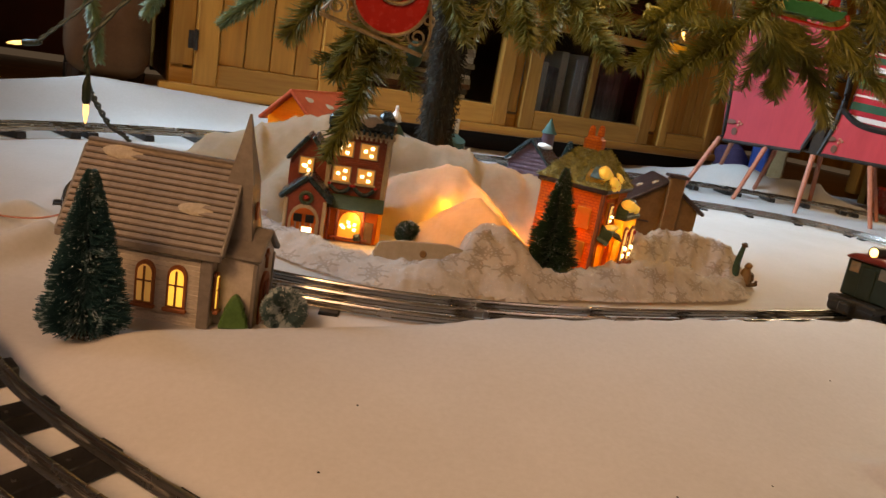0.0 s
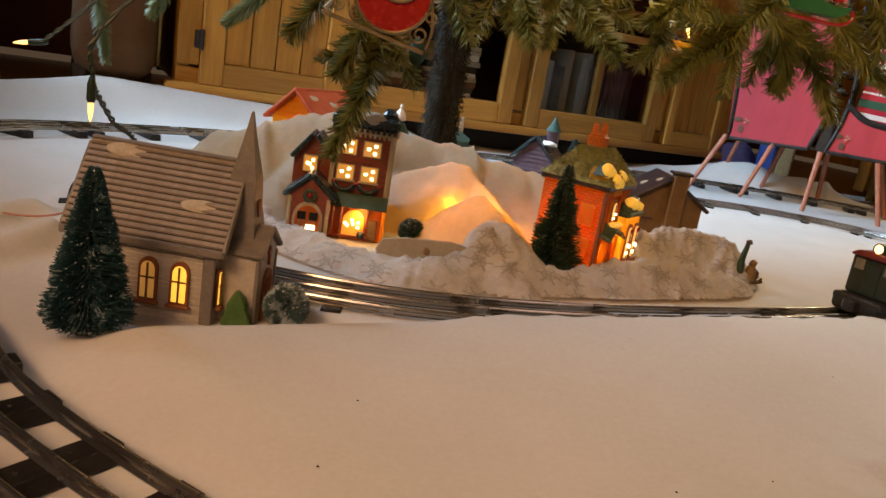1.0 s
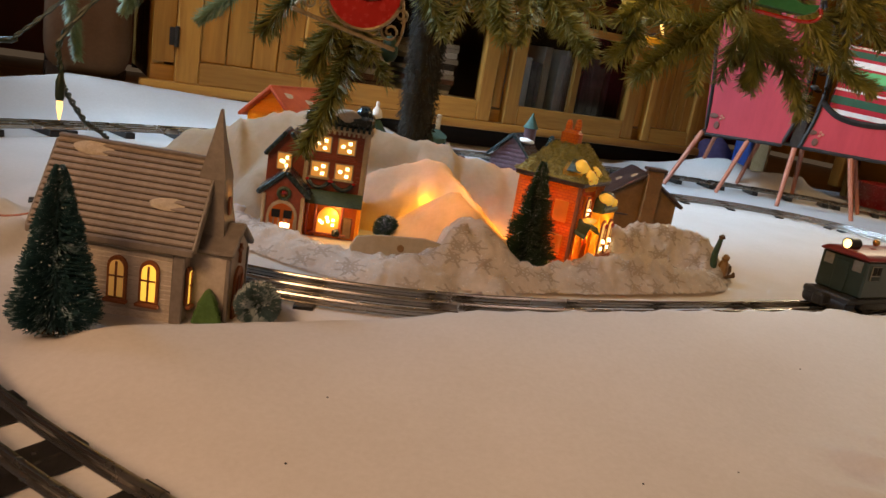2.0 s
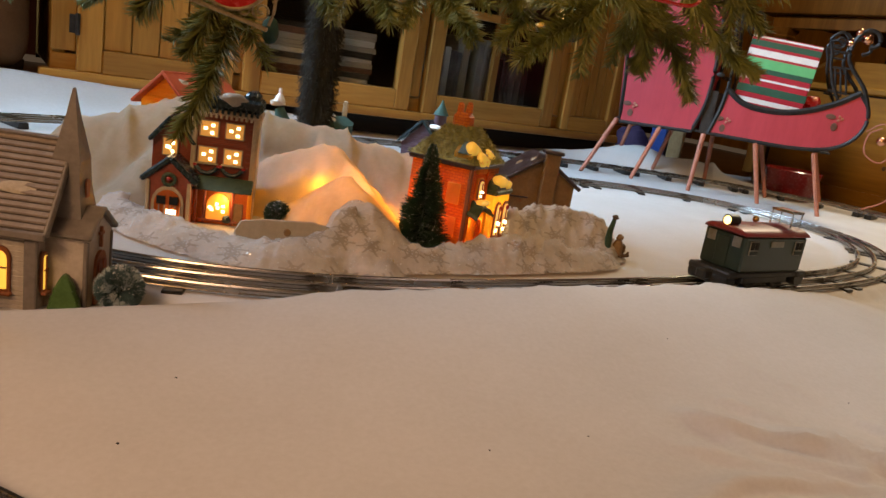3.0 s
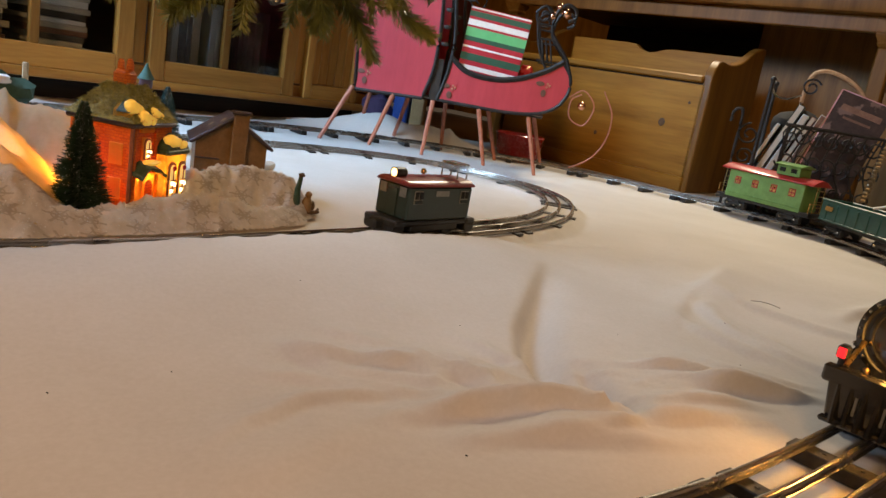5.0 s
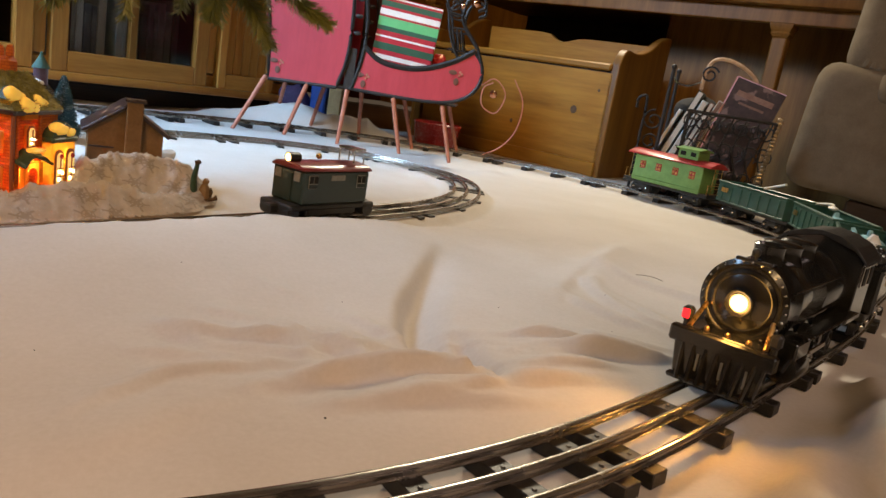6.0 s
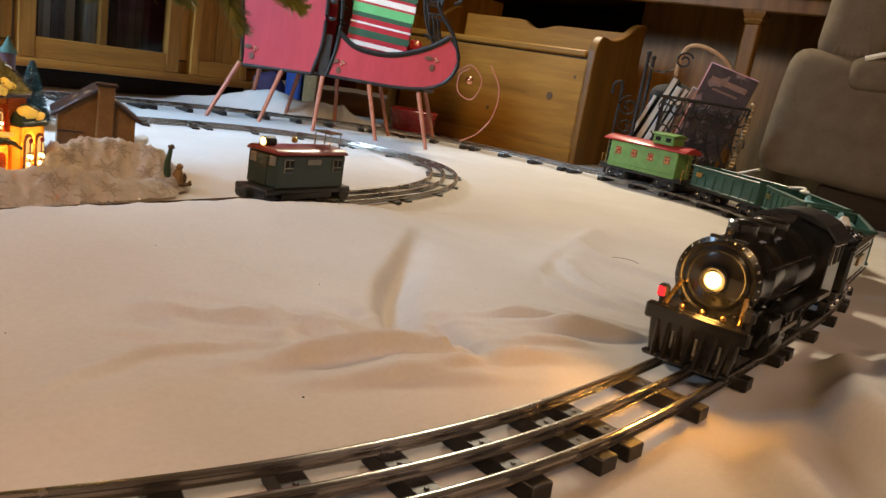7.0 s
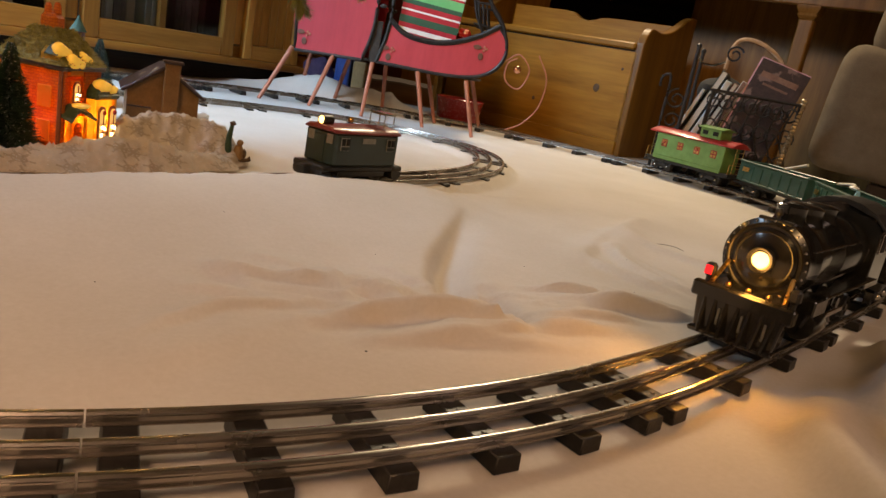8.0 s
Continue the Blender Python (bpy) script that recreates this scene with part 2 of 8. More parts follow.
APPLE = surface("apple_green_tinplate", (0.12, 0.25, 0.065), (0.18, 0.34, 0.10), scale=45, rough=0.36, bump=0.05, coat=0.2, wear=(0.14, 0.28, 0.08), wear_at=0.7)
RED_TIN = surface("red_tinplate_roof", (0.30, 0.02, 0.022), (0.42, 0.035, 0.035), scale=45, rough=0.35, bump=0.05, coat=0.3, wear=(0.22, 0.015, 0.015), wear_at=0.68)
MAROON_TIN = surface("maroon_tin_roof", (0.13, 0.014, 0.014), (0.20, 0.026, 0.022), scale=45, rough=0.38, bump=0.05, coat=0.2)
DARK_GREEN = surface("dark_green_tinplate", (0.008, 0.018, 0.013), (0.016, 0.031, 0.023), scale=45, rough=0.38, bump=0.05, coat=0.2)
TAUPE = surface("taupe_upholstery", (0.125, 0.096, 0.064), (0.175, 0.136, 0.094), scale=30, rough=0.9, bump=0.3, fine=14, spec=0.15)
BROWN_CLOTH = surface("tan_brown_upholstery", (0.085, 0.042, 0.02), (0.13, 0.07, 0.035), scale=14, rough=0.85, bump=0.25, fine=20, spec=0.15)
SLEIGH_RED = surface("matt_crimson_sheet_metal", (0.36, 0.022, 0.034), (0.44, 0.033, 0.047), scale=8, rough=0.55, bump=0.06, stretch=(5, 5, 1))
HOLLY = surface("maroon_brown_paint", (0.085, 0.030, 0.018), (0.14, 0.05, 0.03), scale=90, rough=0.5, bump=0.1)
IRON = surface("wrought_iron", (0.012, 0.010, 0.009), (0.035, 0.030, 0.026), scale=80, rough=0.5, metal=0.4, bump=0.2)
WHITE = surface("white_gloss", (0.66, 0.64, 0.60), (0.80, 0.78, 0.74), scale=40, rough=0.4, bump=0.05)
SNOWPAINT = surface("cream_snow_paint", (0.38, 0.31, 0.225), (0.50, 0.42, 0.32), scale=140, rough=0.6, bump=0.4)
CHURCH_WALL = surface("offwhite_porcelain_siding", (0.40, 0.33, 0.26), (0.54, 0.46, 0.37), scale=70, rough=0.45, bump=0.2, vary=0.05)
CHURCH_ROOF = surface("greybrown_porcelain_roof", (0.20, 0.150, 0.110), (0.30, 0.235, 0.18), scale=90, rough=0.5, bump=0.25, vary=0.08)
CHURCH_TRIM = surface("grey_porcelain_trim", (0.145, 0.118, 0.096), (0.215, 0.18, 0.15), scale=90, rough=0.4, bump=0.2)
RUST = surface("rust_brown_window_paint", (0.20, 0.055, 0.016), (0.30, 0.09, 0.028), scale=120, rough=0.5, bump=0.2)
BRICK = surface("brick_red_porcelain", (0.17, 0.032, 0.012), (0.27, 0.058, 0.022), scale=130, rough=0.4, bump=0.3, vary=0.2)
CREAMTRIM = surface("cream_porcelain_trim", (0.34, 0.25, 0.15), (0.48, 0.37, 0.24), scale=110, rough=0.4, bump=0.2)
DARK_ROOF = surface("dark_green_glazed_roof", (0.010, 0.018, 0.020), (0.028, 0.042, 0.042), scale=120, rough=0.25, bump=0.2)
GREEN_GLAZE = surface("green_glaze", (0.022, 0.040, 0.020), (0.052, 0.078, 0.040), scale=130, rough=0.4, bump=0.4)
ORANGE_WALL = thin("orange_lit_porcelain", (0.56, 0.13, 0.014), (0.72, 0.20, 0.025), (1.0, 0.36, 0.035), 0.42, scale=120, bump=0.3, rough=0.45, brick=110.0)
YELLOW_WALL = thin("yellow_lit_porcelain", (0.66, 0.38, 0.05), (0.84, 0.54, 0.10), (1.0, 0.58, 0.09), 0.72, scale=120, bump=0.3)
SHOP_PANE = glowing("orange_shop_pane", (1.0, 0.40, 0.05), 0.42, 300.0)
FROST = surface("white_frost_flake", (0.62, 0.62, 0.60), (0.80, 0.80, 0.78), scale=200, rough=0.3, bump=0)
# Emission stands in for lamplight coming through the porcelain caps.
GLOW_CAP = glowing("yellow_porcelain_baked_glow", (1.0, 0.60, 0.09), 0.34, 220.0)
# Deck darkened to put shade and dark wash into the gaps between courses.
ROOF_DECK = surface("roof_deck_gap_shade", (0.045, 0.032, 0.024), (0.075, 0.055, 0.042), scale=120, rough=0.7)
THATCH = surface("olive_straw_roof", (0.12, 0.105, 0.016), (0.34, 0.29, 0.06), scale=160, rough=0.6, bump=0.7, vary=0.25)
BROWN_WALL = surface("ochre_brown_porcelain", (0.15, 0.075, 0.022), (0.23, 0.125, 0.042), scale=90, rough=0.5, bump=0.2)
PLUM_ROOF = surface("plum_grey_glazed_roof", (0.035, 0.022, 0.024), (0.070, 0.046, 0.046), scale=90, rough=0.32, bump=0.2)
PURPLE = surface("mauve_painted_siding", (0.070, 0.034, 0.044), (0.12, 0.062, 0.076), scale=110, rough=0.5, bump=0.2)
TEAL = surface("teal_glaze", (0.014, 0.048, 0.036), (0.032, 0.080, 0.060), scale=110, rough=0.8, bump=0.2)
RED_ROOF = surface("orange_red_glazed_roof", (0.40, 0.06, 0.018), (0.52, 0.10, 0.03), scale=110, rough=0.6, bump=0.2)
BRISTLE = surface("frosted_dark_green_bristle", (0.012, 0.046, 0.052), (0.034, 0.090, 0.096), scale=200, rough=0.45, bump=0, wear=(0.34, 0.44, 0.46), wear_at=0.60)
BRISTLE_W = surface("frosted_grey_bristle", (0.035, 0.075, 0.075), (0.12, 0.19, 0.19), scale=200, rough=0.6, bump=0, wear=(0.50, 0.56, 0.56), wear_at=0.52)
# The paler third colour paints glints of light onto the bristles.
BRISTLE_G = surface("deep_green_glint_bristle", (0.012, 0.030, 0.014), (0.030, 0.060, 0.026), scale=200, rough=0.4, bump=0, wear=(0.22, 0.25, 0.16), wear_at=0.68)
NEEDLE = surface("artificial_fir_needle", (0.075, 0.084, 0.014), (0.21, 0.195, 0.042), scale=40, rough=0.45, bump=0, vary=0.25)
NEEDLE_PALE = surface("pale_fir_tip_needle", (0.10, 0.16, 0.085), (0.22, 0.30, 0.17), scale=40, rough=0.45, bump=0)
BARK = surface("dark_fuzzy_trunk", (0.012, 0.012, 0.008), (0.032, 0.030, 0.020), scale=60, rough=0.85, bump=0.6, grain=0.003)
TWIG = surface("brown_twig", (0.05, 0.028, 0.012), (0.11, 0.06, 0.028), scale=120, rough=0.8, bump=0.4)
WIRE_GREEN = surface("dark_green_wire", (0.008, 0.020, 0.010), (0.016, 0.034, 0.018), rough=0.45, bump=0)
WIRE_RED = surface("red_insulated_wire", (0.26, 0.05, 0.02), (0.34, 0.075, 0.03), rough=0.4, bump=0)
GREY_CLOTH = surface("grey_felt", (0.30, 0.25, 0.19), (0.38, 0.32, 0.25), scale=60, rough=0.9, bump=0.2)
STRAW = surface("wicker", (0.34, 0.20, 0.10), (0.52, 0.34, 0.19), scale=120, rough=0.6, bump=0.4)
BLUE = surface("pale_blue_plush", (0.16, 0.34, 0.42), (0.27, 0.48, 0.55), scale=90, rough=0.9, bump=0.5)
BOARD_TAN = surface("tan_cardboard", (0.24, 0.15, 0.06), (0.34, 0.22, 0.10), scale=60, rough=0.8)
BLUE_BOX = surface("blue_plastic", (0.015, 0.05, 0.22), (0.03, 0.08, 0.30), rough=0.35)
VIOLET = surface("violet_cloth", (0.04, 0.025, 0.07), (0.07, 0.045, 0.11), rough=0.8)
YELLOW_PAINT = surface("yellow_paint", (0.62, 0.30, 0.01), (0.76, 0.40, 0.02), scale=60, rough=0.3, coat=0.4, bump=0)
RED_GLOSS = surface("glossy_red_paint", (0.30, 0.012, 0.012), (0.42, 0.022, 0.020), scale=60, rough=0.25, coat=0.4, bump=0.03)
GREEN_GLOSS = surface("glossy_green_paint", (0.02, 0.13, 0.05), (0.035, 0.18, 0.075), scale=60, rough=0.3, coat=0.3, bump=0.03)
STRIPE_RED = surface("red_wrapping_paper", (0.36, 0.012, 0.030), (0.44, 0.020, 0.042), scale=20, rough=0.35, bump=0.05)
STRIPE_GREEN = surface("dark_green_wrapping_paper", (0.012, 0.075, 0.048), (0.02, 0.10, 0.065), scale=20, rough=0.35, bump=0.05)
STRIPE_LIME = surface("bright_green_wrapping_paper", (0.10, 0.42, 0.16), (0.14, 0.50, 0.20), scale=20, rough=0.35, bump=0.05)
GOLD_WIRE = surface("antique_gold_filigree", (0.22, 0.16, 0.09), (0.40, 0.31, 0.19), scale=150, rough=0.35, metal=0.8, bump=0.2)
PAPER = surface("book_pages", (0.42, 0.38, 0.32), (0.56, 0.52, 0.45), scale=30, rough=0.8, bump=0.3, stretch=(1, 1, 30))
BOOK_DARK = surface("dark_book_cloth", (0.04, 0.04, 0.045), (0.09, 0.085, 0.085), scale=60, rough=0.6, vary=0.5)
BOOK_GREY = surface("slate_book_cloth", (0.10, 0.11, 0.13), (0.20, 0.21, 0.23), scale=60, rough=0.6, vary=0.4)
BOOK_BROWN = surface("brown_book_cloth", (0.12, 0.06, 0.045), (0.2, 0.11, 0.08), scale=60, rough=0.6, vary=0.4)
MAG_PINK = surface("pink_page_edges", (0.52, 0.26, 0.30), (0.66, 0.36, 0.40), scale=50, rough=0.6)
MAG_COVER = surface("dark_floral_cover", (0.022, 0.014, 0.016), (0.06, 0.036, 0.034), scale=55, rough=0.75, wear=(0.17, 0.11, 0.10), wear_at=0.58)
MAG_BLUE = surface("pale_blue_cover", (0.38, 0.48, 0.54), (0.52, 0.62, 0.68), scale=50, rough=0.35)
CAR_BLACK = surface("black_plush", (0.006, 0.006, 0.007), (0.012, 0.012, 0.013), rough=0.9)
BULB = glowing("fairy_bulb", (1.0, 0.62, 0.20), 2.4)
HEADLAMP = glowing("locomotive_headlamp", (1.0, 0.62, 0.20), 5.0)
RED_LENS = glowing("red_marker_lens", (1.0, 0.02, 0.03), 1.2)
PANE = glowing("lamplit_pane", (1.0, 0.60, 0.18), 0.75)
PANE_DIM = glowing("dim_lamplit_pane", (0.95, 0.52, 0.13), 0.20)
SPARK = glowing("bright_cutout", (1.0, 0.86, 0.50), 6.0)
CHURCH_PANE = glowing("church_lamplit_pane", (1.0, 0.60, 0.08), 1.1, 60.0)


def glass_material(name):
    m, n, l, b = shader(name, 0.06)
    tr = n.new("ShaderNodeBsdfTransparent")
    tr.inputs["Color"].default_value = (0.80, 0.80, 0.78, 1)
    gl = n.new("ShaderNodeBsdfGlossy")
    gl.inputs["Roughness"].default_value = 0.08
    fr = n.new("ShaderNodeFresnel")
    fr.inputs["IOR"].default_value = 1.28
    mix = n.new("ShaderNodeMixShader")
    l.new(fr.outputs[0], mix.inputs["Fac"])
    l.new(tr.outputs[0], mix.inputs[1])
    l.new(gl.outputs[0], mix.inputs[2])
    l.new(mix.outputs[0], n["Material Output"].inputs["Surface"])
    return m


GLASS = glass_material("cabinet_glass")


# ---------------------------------------------------------------- mesh helpers
def smooth(me, deg=35):
    me.polygons.foreach_set("use_smooth", [True] * len(me.polygons))
    me.set_sharp_from_angle(angle=radians(deg))


def part(name, bm, material, parent, label="", m=None, shade=35):
    me = bpy.data.meshes.new(name)
    bm.to_mesh(me)
    bm.free()
    me.materials.append(material)
    if shade:
        smooth(me, shade)
    ob = new(name, me)
    if parent is not None:
        ob.parent = parent
    if m is not None:
        ob.matrix_local = m
    if label:
        ob["label"] = label
    return ob


def share(name, me, parent, m):
    ob = new(name, me)
    ob.parent = parent
    ob.matrix_local = m
    return ob


def thing(name, m, label, category, group="", kind=""):
    ob = new(name)
    ob.empty_display_size = 0.01
    ob.matrix_world = m
    return tagged(ob, label, category, group, kind)


def box(sx, sy, sz, at=(0, 0, 0), bevel=0.0, rot=(0, 0, 0), bm=None, seg=1):
    """A box with its centre at at; sizes along the axes."""
    b = bmesh.new()
    bmesh.ops.create_cube(b, size=1.0)
    bmesh.ops.scale(b, vec=(sx, sy, sz), verts=b.verts)
    if bevel:
        bmesh.ops.bevel(b, geom=b.edges[:], offset=bevel, segments=seg, affect="EDGES", profile=0.6)
    bmesh.ops.transform(b, matrix=pose(*at, *rot), verts=b.verts)
    return merge(bm, b)


def merge(bm, b):
    if bm is None:
        return b
    me = bpy.data.meshes.new("t")
    b.to_mesh(me)
    b.free()
    bm.from_mesh(me)
    bpy.data.meshes.remove(me)
    return bm


def lathe(profile, seg=20, m=None, bm=None):
    """Turns (radius, height) round z."""
    b = bmesh.new()
    rings = []
    for r, z in profile:
        if r < 1e-6:
            rings.append([b.verts.new((0, 0, z))])
        else:
            rings.append([b.verts.new((r * math.cos(2 * math.pi * i / seg), r * math.sin(2 * math.pi * i / seg), z)) for i in range(seg)])
    for a, c in zip(rings, rings[1:]):
        for i in range(seg):
            j = (i + 1) % seg
            if len(a) == 1 and len(c) == 1:
                continue
            if len(a) == 1:
                b.faces.new((a[0], c[i], c[j]))
            elif len(c) == 1:
                b.faces.new((a[i], a[j], c[0]))
            else:
                b.faces.new((a[i], a[j], c[j], c[i]))
    for ring, flip in ((rings[0], True), (rings[-1], False)):
        if len(ring) > 1:
            b.faces.new(ring[::-1] if flip else ring)
    if m is not None:
        bmesh.ops.transform(b, matrix=m, verts=b.verts)
    bmesh.ops.recalc_face_normals(b, faces=b.faces)
    return merge(bm, b)


def rod(p, q, r0, r1=None, seg=10, bm=None):
    p, q = Vector(p), Vector(q)
    d = q - p
    m = Matrix.Translation(p) @ d.to_track_quat("Z", "Y").to_matrix().to_4x4()
    return lathe([(r0, 0), (r0 if r1 is None else r1, d.length)], seg, m, bm)


def tube(points, r, seg=8, bm=None, closed=False, taper=None):
    """A round bar along points."""
    b = bmesh.new()
    P = [Vector(p) for p in points]
    n = len(P)
    rings, up = [], Vector((0, 0, 1))
    for i, p in enumerate(P):
        a = P[i - 1] if i or closed else p
        c = P[(i + 1) % n] if i < n - 1 or closed else p
        d = (c - a).normalized()
        s = d.cross(up)
        if s.length < 1e-3:
            s = d.cross(Vector((1, 0, 0)))
        s.normalize()
        u = s.cross(d)
        k = r if taper is None else r * (1 + (taper - 1) * i / (n - 1))
        rings.append([b.verts.new(p + k * (s * math.cos(2 * math.pi * j / seg) + u * math.sin(2 * math.pi * j / seg))) for j in range(seg)])
    for i in range(n if closed else n - 1):
        a, c = rings[i], rings[(i + 1) % n]
        for j in range(seg):
            k = (j + 1) % seg
            b.faces.new((a[j], a[k], c[k], c[j]))
    if not closed:
        b.faces.new(rings[0][::-1])
        b.faces.new(rings[-1])
    bmesh.ops.recalc_face_normals(b, faces=b.faces)
    return merge(bm, b)


def prism(outline, depth, m=None, bevel=0.0, bm=None):
    """A plate with the outline (x, z), from y = 0 to y = depth."""
    b = bmesh.new()
    f = b.faces.new([b.verts.new((x, 0, z)) for x, z in outline])
    ex = bmesh.ops.extrude_face_region(b, geom=[f])
    bmesh.ops.translate(b, vec=(0, depth, 0), verts=[v for v in ex["geom"] if isinstance(v, bmesh.types.BMVert)])
    bmesh.ops.recalc_face_normals(b, faces=b.faces)
    if bevel:
        bmesh.ops.bevel(b, geom=b.edges[:], offset=bevel, segments=1, affect="EDGES")
    if m is not None:
        bmesh.ops.transform(b, matrix=m, verts=b.verts)
    return merge(bm, b)


def ball(r, at=(0, 0, 0), squash=(1, 1, 1), bm=None, seg=14, lump=0.0):
    b = bmesh.new()
    bmesh.ops.create_uvsphere(b, u_segments=seg, v_segments=max(6, seg * 2 // 3), radius=r)
    for v in b.verts:
        if lump:
            v.co *= 1 + lump * noise.noise(v.co / r * 1.3 + Vector(at) * 50)
        v.co = Vector(at) + Vector((v.co.x * squash[0], v.co.y * squash[1], v.co.z * squash[2]))
    return merge(bm, b)


def bez(points, n=12):
    """A smooth line through points."""
    P = [Vector(p) for p in points]
    P = [2 * P[0] - P[1]] + P + [2 * P[-1] - P[-2]]
    out = []
    for i in range(1, len(P) - 2):
        a, b, c, d = P[i - 1:i + 3]
        for k in range(n):
            t = k / n
            out.append(0.5 * (2 * b + (c - a) * t + (2 * a - 5 * b + 4 * c - d) * t * t + (3 * b - a - 3 * c + d) * t ** 3))
    return out + [P[-2]]


def spiral(cx, cz, r0, r1, a0, turns, y=0.0, n=20):
    return [(cx + (r0 + (r1 - r0) * i / n) * math.cos(a0 + turns * 2 * math.pi * i / n), y, cz + (r0 + (r1 - r0) * i / n) * math.sin(a0 + turns * 2 * math.pi * i / n)) for i in range(n + 1)]


# ---------------------------------------------------------------- setting
TURN = 29.0          # the room's walls stand at this angle
CAB = pose(0.239, 1.46, 0, 0, 0, TURN)


def slab(name, sx, sy, sz, m, material, label, category):
    ob = part(name, box(sx, sy, sz, (0, 0, 0)), material, None, shade=0)
    ob.matrix_world = m
    return tagged(ob, label, category, kind="structure")


ROOM = pose(0.45, 0.55, 0, 0, 0, TURN)
slab("floor", 4.6, 4.2, 0.04, ROOM @ pose(0, 0, -0.045), FLOOR_WOOD, "dark oak floor under the white sheet", "floor")
slab("ceiling", 4.6, 4.2, 0.05, ROOM @ pose(0, 0, 2.425), CREAM, "plain cream plaster ceiling", "ceiling")
slab("wall_north", 4.5, 0.06, 2.4, ROOM @ pose(0, 2.03, 1.2), MAROON, "dark maroon painted wall behind the cabinet", "wall")
slab("wall_south", 4.5, 0.06, 2.4, ROOM @ pose(0, -2.03, 1.2), CREAM, "plain cream wall behind the viewer", "wall")
slab("wall_west", 0.06, 4.0, 2.4, ROOM @ pose(-2.22, 0, 1.2), MAROON, "dark maroon painted wall", "wall")
slab("wall_east", 0.06, 4.0, 2.4, ROOM @ pose(2.22, 0, 1.2), SHADED_PINE, "wood panelled wall behind the bench", "wall")


# ---------------------------------------------------------------- the two loops of track
class Loop:
    """A rounded oval, run through by length from its near side, clockwise seen from above."""

    def __init__(self, cx, cy, a, b, turn, power, cap=0.0, bend=()):
        t = -np.linspace(0, 2 * np.pi, 4001) - np.pi / 2
        x = a * np.sign(np.cos(t)) * np.abs(np.cos(t)) ** (2 / power)
        y = b * np.sign(np.sin(t)) * np.abs(np.sin(t)) ** (2 / power)
        f = np.clip((y + 0.19) / 0.26, 0, 1)
        x = x - cap * f * f * (3 - 2 * f) * np.clip((-x - 0.4 * a) / (0.4 * a), 0, 1)          # the far left end runs out longer
        c, s = math.cos(turn), math.sin(turn)
        self.x, self.y = cx + c * x - s * y, cy + s * x + c * y
        self.l = np.concatenate([[0], np.cumsum(np.hypot(np.diff(self.x), np.diff(self.y)))])
        self.length = float(self.l[-1])
        if bend:                 # the laid track strays from the oval: (length along it, metres outwards)
            s = np.where(self.l < self.length * 0.5, self.l, self.l - self.length)
            off = sum(np.interp(s + d, [k[0] for k in bend], [k[1] for k in bend]) for d in np.linspace(-0.05, 0.05, 11)) / 11
            tx, ty = np.gradient(self.x), np.gradient(self.y)
            h = np.hypot(tx, ty)
            self.x, self.y = self.x - ty / h * off, self.y + tx / h * off
            self.l = np.concatenate([[0], np.cumsum(np.hypot(np.diff(self.x), np.diff(self.y)))])
            self.length = float(self.l[-1])

    def at(self, s):
        s = s % self.length
        return Vector((float(np.interp(s, self.l, self.x)), float(np.interp(s, self.l, self.y)), 0))

    def way(self, s):
        return (self.at(s + 0.012) - self.at(s - 0.012)).normalized()

    def near(self, x, y):
        return float(self.l[int(np.argmin((self.x - x) ** 2 + (self.y - y) ** 2))])

    def seat(self, s, half, z):
        """The pose of a vehicle whose trucks stand half a length before and behind s; it looks along its way."""
        p, q = self.at(s - half), self.at(s + half)
        d = q - p
        return Matrix.Translation((p + q) / 2 + Vector((0, 0, z))) @ Matrix.Rotation(math.atan2(d.y, d.x), 4, "Z")


OUTER = Loop(0.4125, 0.7472, 0.7401, 0.5617, 0.4839, 2.568, 0.15,
             ((-0.22, 0), (-0.08, -0.003), (0.06, -0.0105), (0.2, -0.0105), (0.32, -0.0065), (0.4, -0.0075), (0.5, -0.0095), (0.75, -0.0105), (0.81, -0.003), (0.87, 0.005), (1.0, 0.004), (1.15, 0)))
INNER = Loop(0.2231, 0.7459, 0.5051, 0.2380, 0.5241, 2.571, 0.0,
             ((-0.56, 0), (-0.43, 0.0), (-0.3, 0.012), (-0.2, 0.012), (-0.1, 0.009), (0.05, 0.008), (0.25, 0.012), (0.36, 0.012), (0.43, 0.005), (0.52, 0)))
RAIL_TOP = 0.0122
GAUGE = 0.01725


def half_profile():
    h = [(0.0021, 0.0073), (0.0021, 0.0077), (0.0008, 0.0080), (0.0007, 0.0096), (0.0013, 0.0102), (0.0015, 0.0111), (0.0010, 0.0120), (0.0003, RAIL_TOP)]
    return [(-x, z) for x, z in reversed(h)] + h


def rail_bar(loop, s0, s1, off):
    prof, b, rings = half_profile(), bmesh.new(), []
    n = max(6, int((s1 - s0) / 0.014))
    for i in range(n + 1):
        s = s0 + (s1 - s0) * i / n
        p, d = loop.at(s), loop.way(s)
        side = Vector((-d.y, d.x, 0))
        rings.append([b.verts.new(p + side * (off + x) + Vector((0, 0, z))) for x, z in prof])
    k = len(prof)
    for a, c in zip(rings, rings[1:]):
        for j in range(k):
            b.faces.new((a[j], a[(j + 1) % k], c[(j + 1) % k], c[j]))
    b.faces.new(rings[0][::-1])
    b.faces.new(rings[-1])
    bmesh.ops.recalc_face_normals(b, faces=b.faces)
    return b


